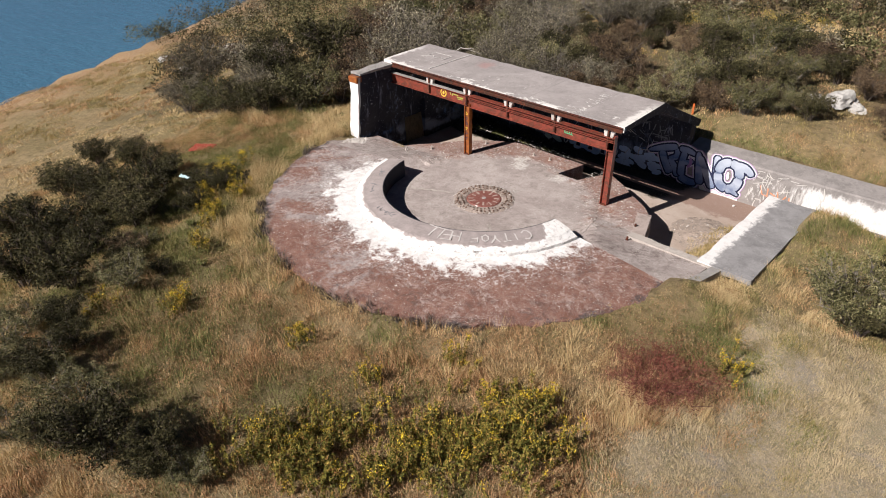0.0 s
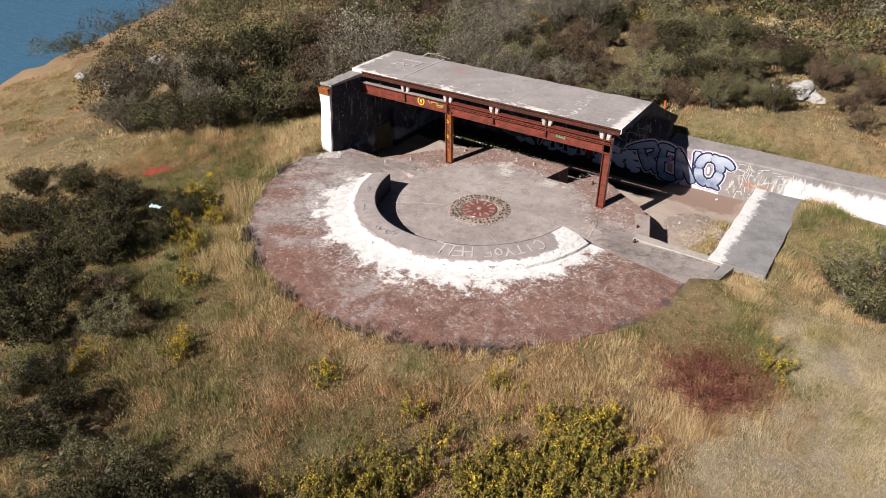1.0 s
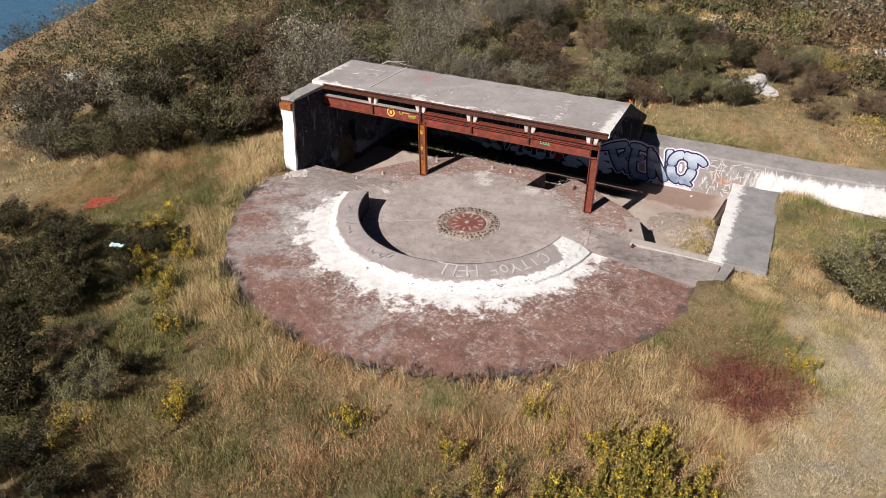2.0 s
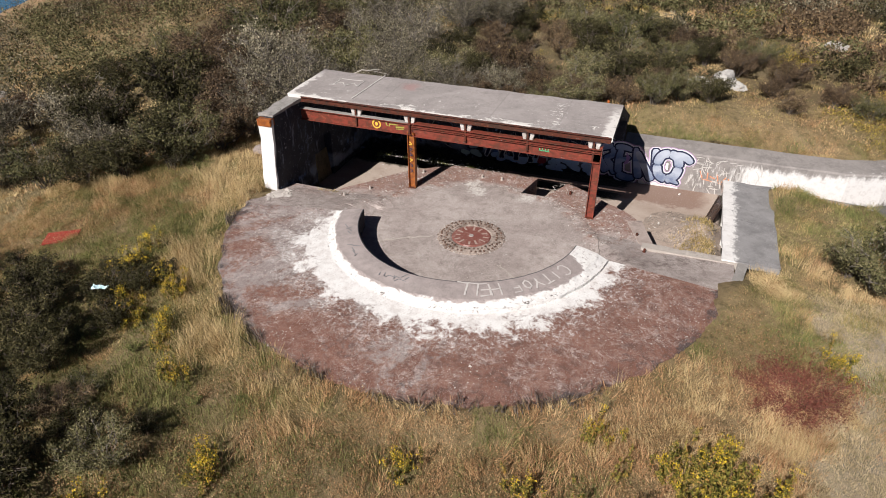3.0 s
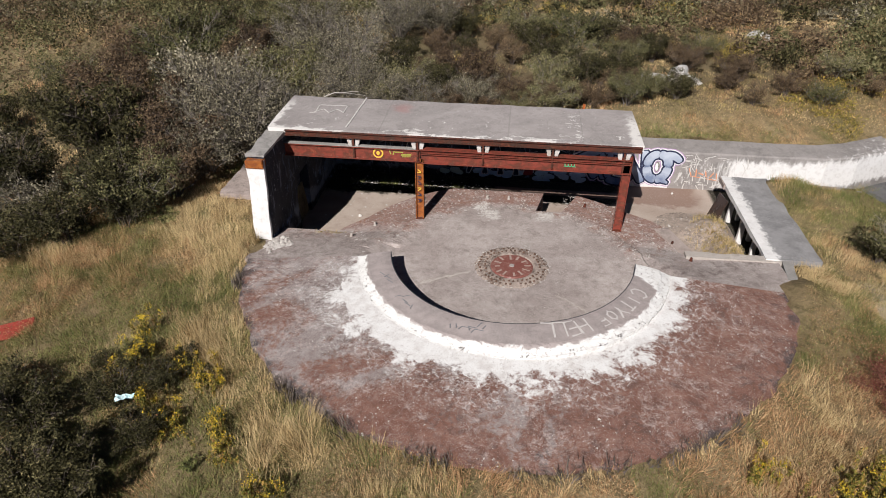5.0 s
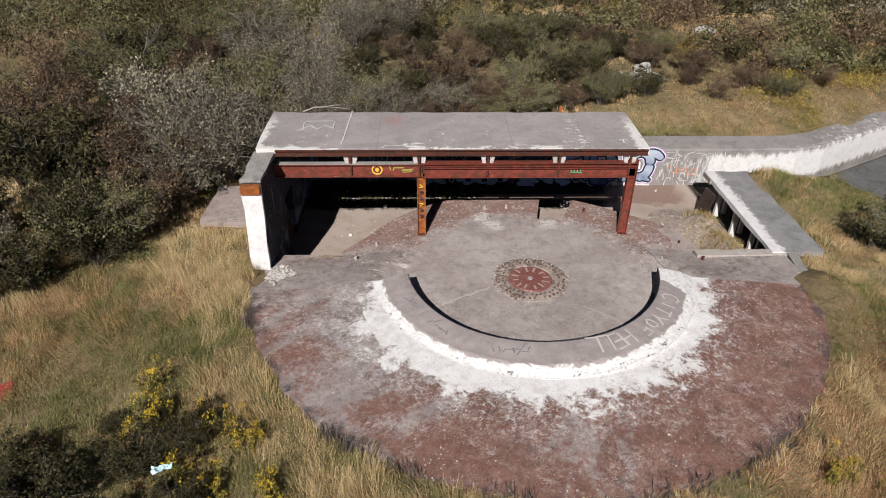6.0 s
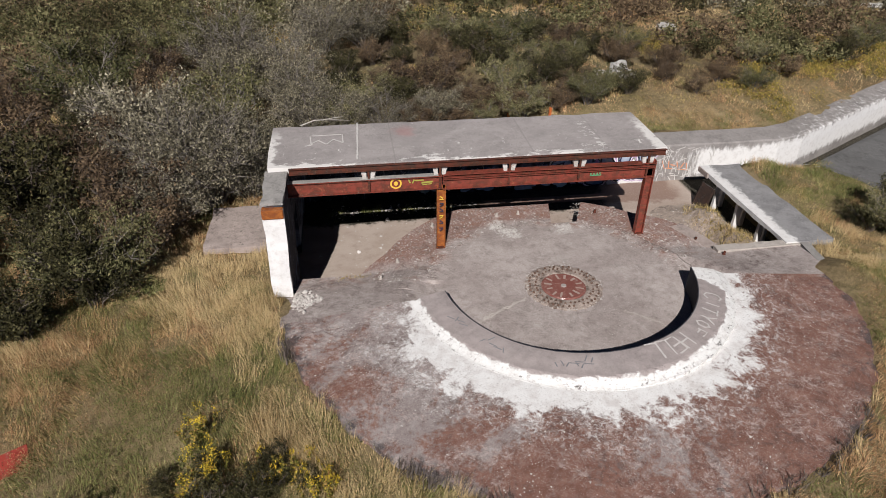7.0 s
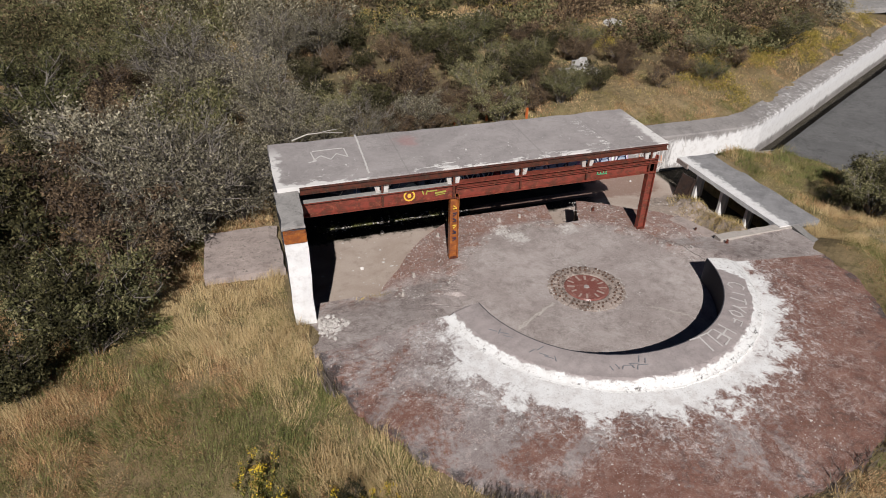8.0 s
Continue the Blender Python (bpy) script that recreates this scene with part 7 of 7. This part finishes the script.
    # cut-off pipes standing in the platform
    for px, py in ((-19.0, 18.9), (-17.6, 21.0), (-15.2, 21.4), (-14.4, 21.45), (-11.6, 21.2), (-8.85, 18.9), (-8.5, 17.7), (-19.6, 17.9)):
        bm = bmesh.new()
        bmesh.ops.create_cone(bm, cap_ends=True, segments=10, radius1=0.04, radius2=0.04, depth=0.15, matrix=pose(0, 0, 0.06))
        bmesh.ops.create_cone(bm, cap_ends=True, segments=10, radius1=0.065, radius2=0.06, depth=0.03, matrix=pose(0, 0, 0.015))
        ob = part("pipe_stub", bm, M_KERB if px < -12 else M_RUST_DARK)
        ob.matrix_basis = pose(px, py, float(platform_z(np.array([px]), np.array([py]))[0]) - 0.01, random.uniform(-6, 6), random.uniform(-6, 6), 0)
        tagged(ob, "short cut-off pipe standing in the concrete", "pipe", "pipe stubs of the platform")
    a, r = RNG.uniform(0, 2 * math.pi, 420), RNG.uniform(0.8, 1.22, 420)
    chips("ring_rubble", -14.15 + r * np.cos(a), 16.85 + r * np.sin(a), np.full(420, -0.325), 0.015, 0.05, M_MORTAR, "crumbled mortar between the bolts of the ring", 0.7)
    # pale mortar run into the cracks of the round floor
    rnd = random.Random(8)
    for deg0, r0, deg1, r1, wide in ((196.0, 1.28, 205.0, 3.25, 0.06), (319.5, 1.9, 318.0, 3.4, 0.035)):
        crack = thing("mortar_crack", (CX, CY, -0.35))
        for run in range(3):
            pts = []
            for i in range(15):
                k = i / 14
                r, a = r0 + (r1 - r0) * k, radians(deg0 + (deg1 - deg0) * k)
                pts.append(Vector((r * math.cos(a) + rnd.gauss(0, 0.035), r * math.sin(a) + rnd.gauss(0, 0.035), 0.008 + 0.001 * run - 0.003 * k)))
            bm = bmesh.new()
            ribbon(bm, pts, wide * rnd.uniform(0.4, 1.0))
            part("mortar", bm, M_KERB, crack)
        tagged(crack, "crack in the floor filled with pale mortar", "crack")
    bm = bmesh.new()
    rough_slab(bm, -13.22, -12.5, 20.70, 20.93, -1.5, -0.62, 0.2, 0.03, 31)
    tagged(part("step", bm, M_BROKEN), "worn concrete step in the platform notch", "step", kind="structure")
    # steel plate leaning by the shelter
    plate = thing("steel_plate", (-6.42, 22.95, -1.5), (0, 16, 8))
    bm = bmesh.new()
    box(bm, -0.02, 0.02, -0.4, 0.4, 0.1, 1.0, 0.006)
    part("sheet", bm, M_PLATE, plate)
    for y in (-0.33, 0.33):
        bm = bmesh.new()
        box(bm, -0.045, -0.02, y - 0.03, y + 0.03, 0.0, 0.98, 0.004)
        part("batten", bm, M_PLATE, plate)
    tagged(plate, "dark rusty steel door plate leaning at the shelter", "plate")


def build_outliers():
    for k, (px, py, s) in enumerate(((-7.6, 32.1, 0.55), (-6.5, 32.5, 0.8), (-5.85, 32.4, 0.45), (-7.0, 31.7, 0.3))):
        ob = boulder("boulder", (s * 1.1, s * 0.8, s * 0.75), 7.7 * k + 2, M_PALE_ROCK, "pale weathered boulder among the bushes", "rock", 3)
        tagged(ob, group="boulders behind the wall")
        ob.matrix_basis = pose(px, py, float(ground_z(px, py)) + 0.3 * s, 0, 0, 70 * k)
    for k, (px, py, s) in enumerate(((-1.0, 39.0, 0.8), (-52.0, 28.0, 1.0), (-57.0, 24.0, 0.8), (-50.0, 22.5, 0.9), (-44.5, 30.5, 0.8))):
        ob = boulder("boulder", (s, s * 0.8, s * 0.5), 5.1 * k + 9, M_ROCK, "grey boulder on the open slope", "rock")
        ob.matrix_basis = pose(px, py, float(ground_z(px, py)) + 0.1, 0, 0, 50 * k)
    # another low concrete work farther along the ridge
    far = float(ground_z(21.5, 42.3))
    bm = bmesh.new()
    rough_slab(bm, 18.9, 25.0, 40.7, 44.0, far - 0.05, far + 0.34, 0.6, 0.06, 41)
    tagged(part("far_platform", bm, M_GREY), "grey concrete slab farther along the ridge", "concrete slab")
    bm = bmesh.new()
    rough_slab(bm, 16.6, 18.9, 45.6, 46.0, far - 0.2, far + 0.5, 0.4, 0.05, 43)
    tagged(part("far_wall", bm, M_WHITE), "short pale concrete wall among far bushes", "wall")
    x, y = RNG.uniform(-4.5, 4, 900), RNG.uniform(5, 17.5, 900)
    ok = (trodden(x, y) > 0.6) & (patches(x, y, 1.3, 95) > 0.42)
    x, y = x[ok], y[ok]
    chips("pebbles", x, y, ground_z(x, y), 0.015, 0.06, M_ROCK, "scattered pale pebbles on trodden ground", 0.5)
    # painted board lying in the grass
    board = thing("red_board", (-28.7, 12.85, float(ground_z(-28.7, 12.85)) + 0.14), (8, -6, 24))
    paint = spray("faded_red_paint", (0.30, 0.045, 0.03), 0.7, 0.85)
    for k in range(3):
        boxed("plank", -0.62, 0.62, -0.34 + 0.225 * k, -0.12 + 0.225 * k, 0, 0.03, paint, board, "", 0.004)
    boxed("batten", -0.6, -0.5, -0.34, 0.33, -0.03, 0, paint, board)
    tagged(board, "faded red wooden board lying in the grass", "board")
    # torn plastic caught on a bush
    bm = bmesh.new()
    bmesh.ops.create_grid(bm, x_segments=10, y_segments=6, size=0.5)
    for v in bm.verts:
        v.co = Vector((v.co.x * 0.34, v.co.y * 0.12, 0)) + noise.noise_vector(v.co * 4) * 0.09
    ob = part("plastic_sheet", bm, spray("pale_plastic", (0.55, 0.72, 0.74), 0.2, 0.4))
    ob.matrix_basis = pose(-22.55, 9.15, 0.62, 14, 10, 30)
    tagged(ob, "torn pale blue plastic caught on a dark bush", "litter")
    # orange marker stakes behind the building
    for px, py, h in ((-14.75, 28.05, 0.28), (-13.2, 28.2, 0.22), (-11.35, 28.1, 0.48)):
        bm = bmesh.new()
        box(bm, -0.05, 0.05, -0.05, 0.05, -0.1, h, 0.01)
        for v in bm.verts:
            if v.co.z > h - 0.05:
                v.co.x *= 0.8
        ob = part("marker_stake", bm, spray("orange_stake_paint", (0.52, 0.14, 0.04), 0.4))
        ob.matrix_basis = pose(px, py, float(ground_z(px, py)), random.uniform(-5, 5), random.uniform(-5, 5), 20)
        tagged(ob, "short orange stake in the grass behind the roof", "stake", "orange stakes")
    # dead limb lying over the roof's back edge
    branch = thing("dead_branch", (-21.2, 23.4, 2.55))
    pts = [np.array([[-0.7, 0.3, -0.05], [-0.2, 0.05, 0.22], [0.4, 0.0, 0.24], [1.0, 0.15, 0.12]]),
           np.array([[0.1, 0.0, 0.24], [0.5, -0.1, 0.34], [0.8, -0.1, 0.36]])]
    for k, p in enumerate(pts):
        v, q = tube(p, np.linspace(0.024 - 0.008 * k, 0.007, len(p)), 6)
        ob = new("limb", fast_mesh("limb", v, [q], bark("pale_dead_wood", (0.38, 0.35, 0.31), (0.55, 0.51, 0.46))))
        ob.parent = branch
    tagged(branch, "pale dead branch lying behind the roof edge", "branch")
    # weeds in the sunken bay
    x, y = RNG.normal(-6.75, 0.32, 170), RNG.normal(20.6, 1.2, 170)
    ok = (x > -7.6) & (x < -6.2) & (y > 18.4) & (y < 23.0)
    tufts("bay_weeds", x[ok], y[ok], 18, 0.05, 0.22, 0.016, 0.09, M_OLIVE, "dry olive weeds in the sunken bay", 0.8, 0.0, heap_z)
    deg = np.radians(RNG.uniform(192, 335, 240))
    reach = R_PAD + RNG.uniform(-0.22, 0.10, 240)
    x, y = CX + reach * np.cos(deg), 17.0 + reach * np.sin(deg)
    ok = patches(x, y, 1.2, 41) > 0.45
    tufts("dry_stalks", x[ok], y[ok], 8, 0.12, 0.38, 0.034, 0.07, M_TWIG_DARK, "dark dry weed stalks along the apron edge", 0.3, 0.0, -0.08)
    x, y = RNG.uniform(-21.2, -16.2, 130), RNG.normal(24.4, 0.22, 130)
    ok = patches(x, y, 0.7, 44) > 0.4
    tufts("wall_foot_weeds", x[ok], y[ok], 16, 0.05, 0.18, 0.02, 0.08, M_GREEN, "low green weeds at the foot of the back wall", 0.8, 0.0, -1.5)
    x, y = RNG.uniform(-21.2, -15.2, 260), RNG.normal(24.4, 0.2, 260)
    chips("wall_foot_stones", x, y, np.full(260, -1.5), 0.03, 0.11, M_CHIP, "pale broken stones at the foot of the back wall", 0.6)
    tufts("crack_weeds", RNG.normal(-20.3, 0.35, 14), RNG.normal(18.15, 0.07, 14), 16, 0.06, 0.16, 0.018, 0.06, M_OLIVE, "small weeds growing along the platform edge", 0.7, 0.0, -0.37)


build_mural()
build_back_wall_paint()
build_scribbles()
build_debris()
build_outliers()
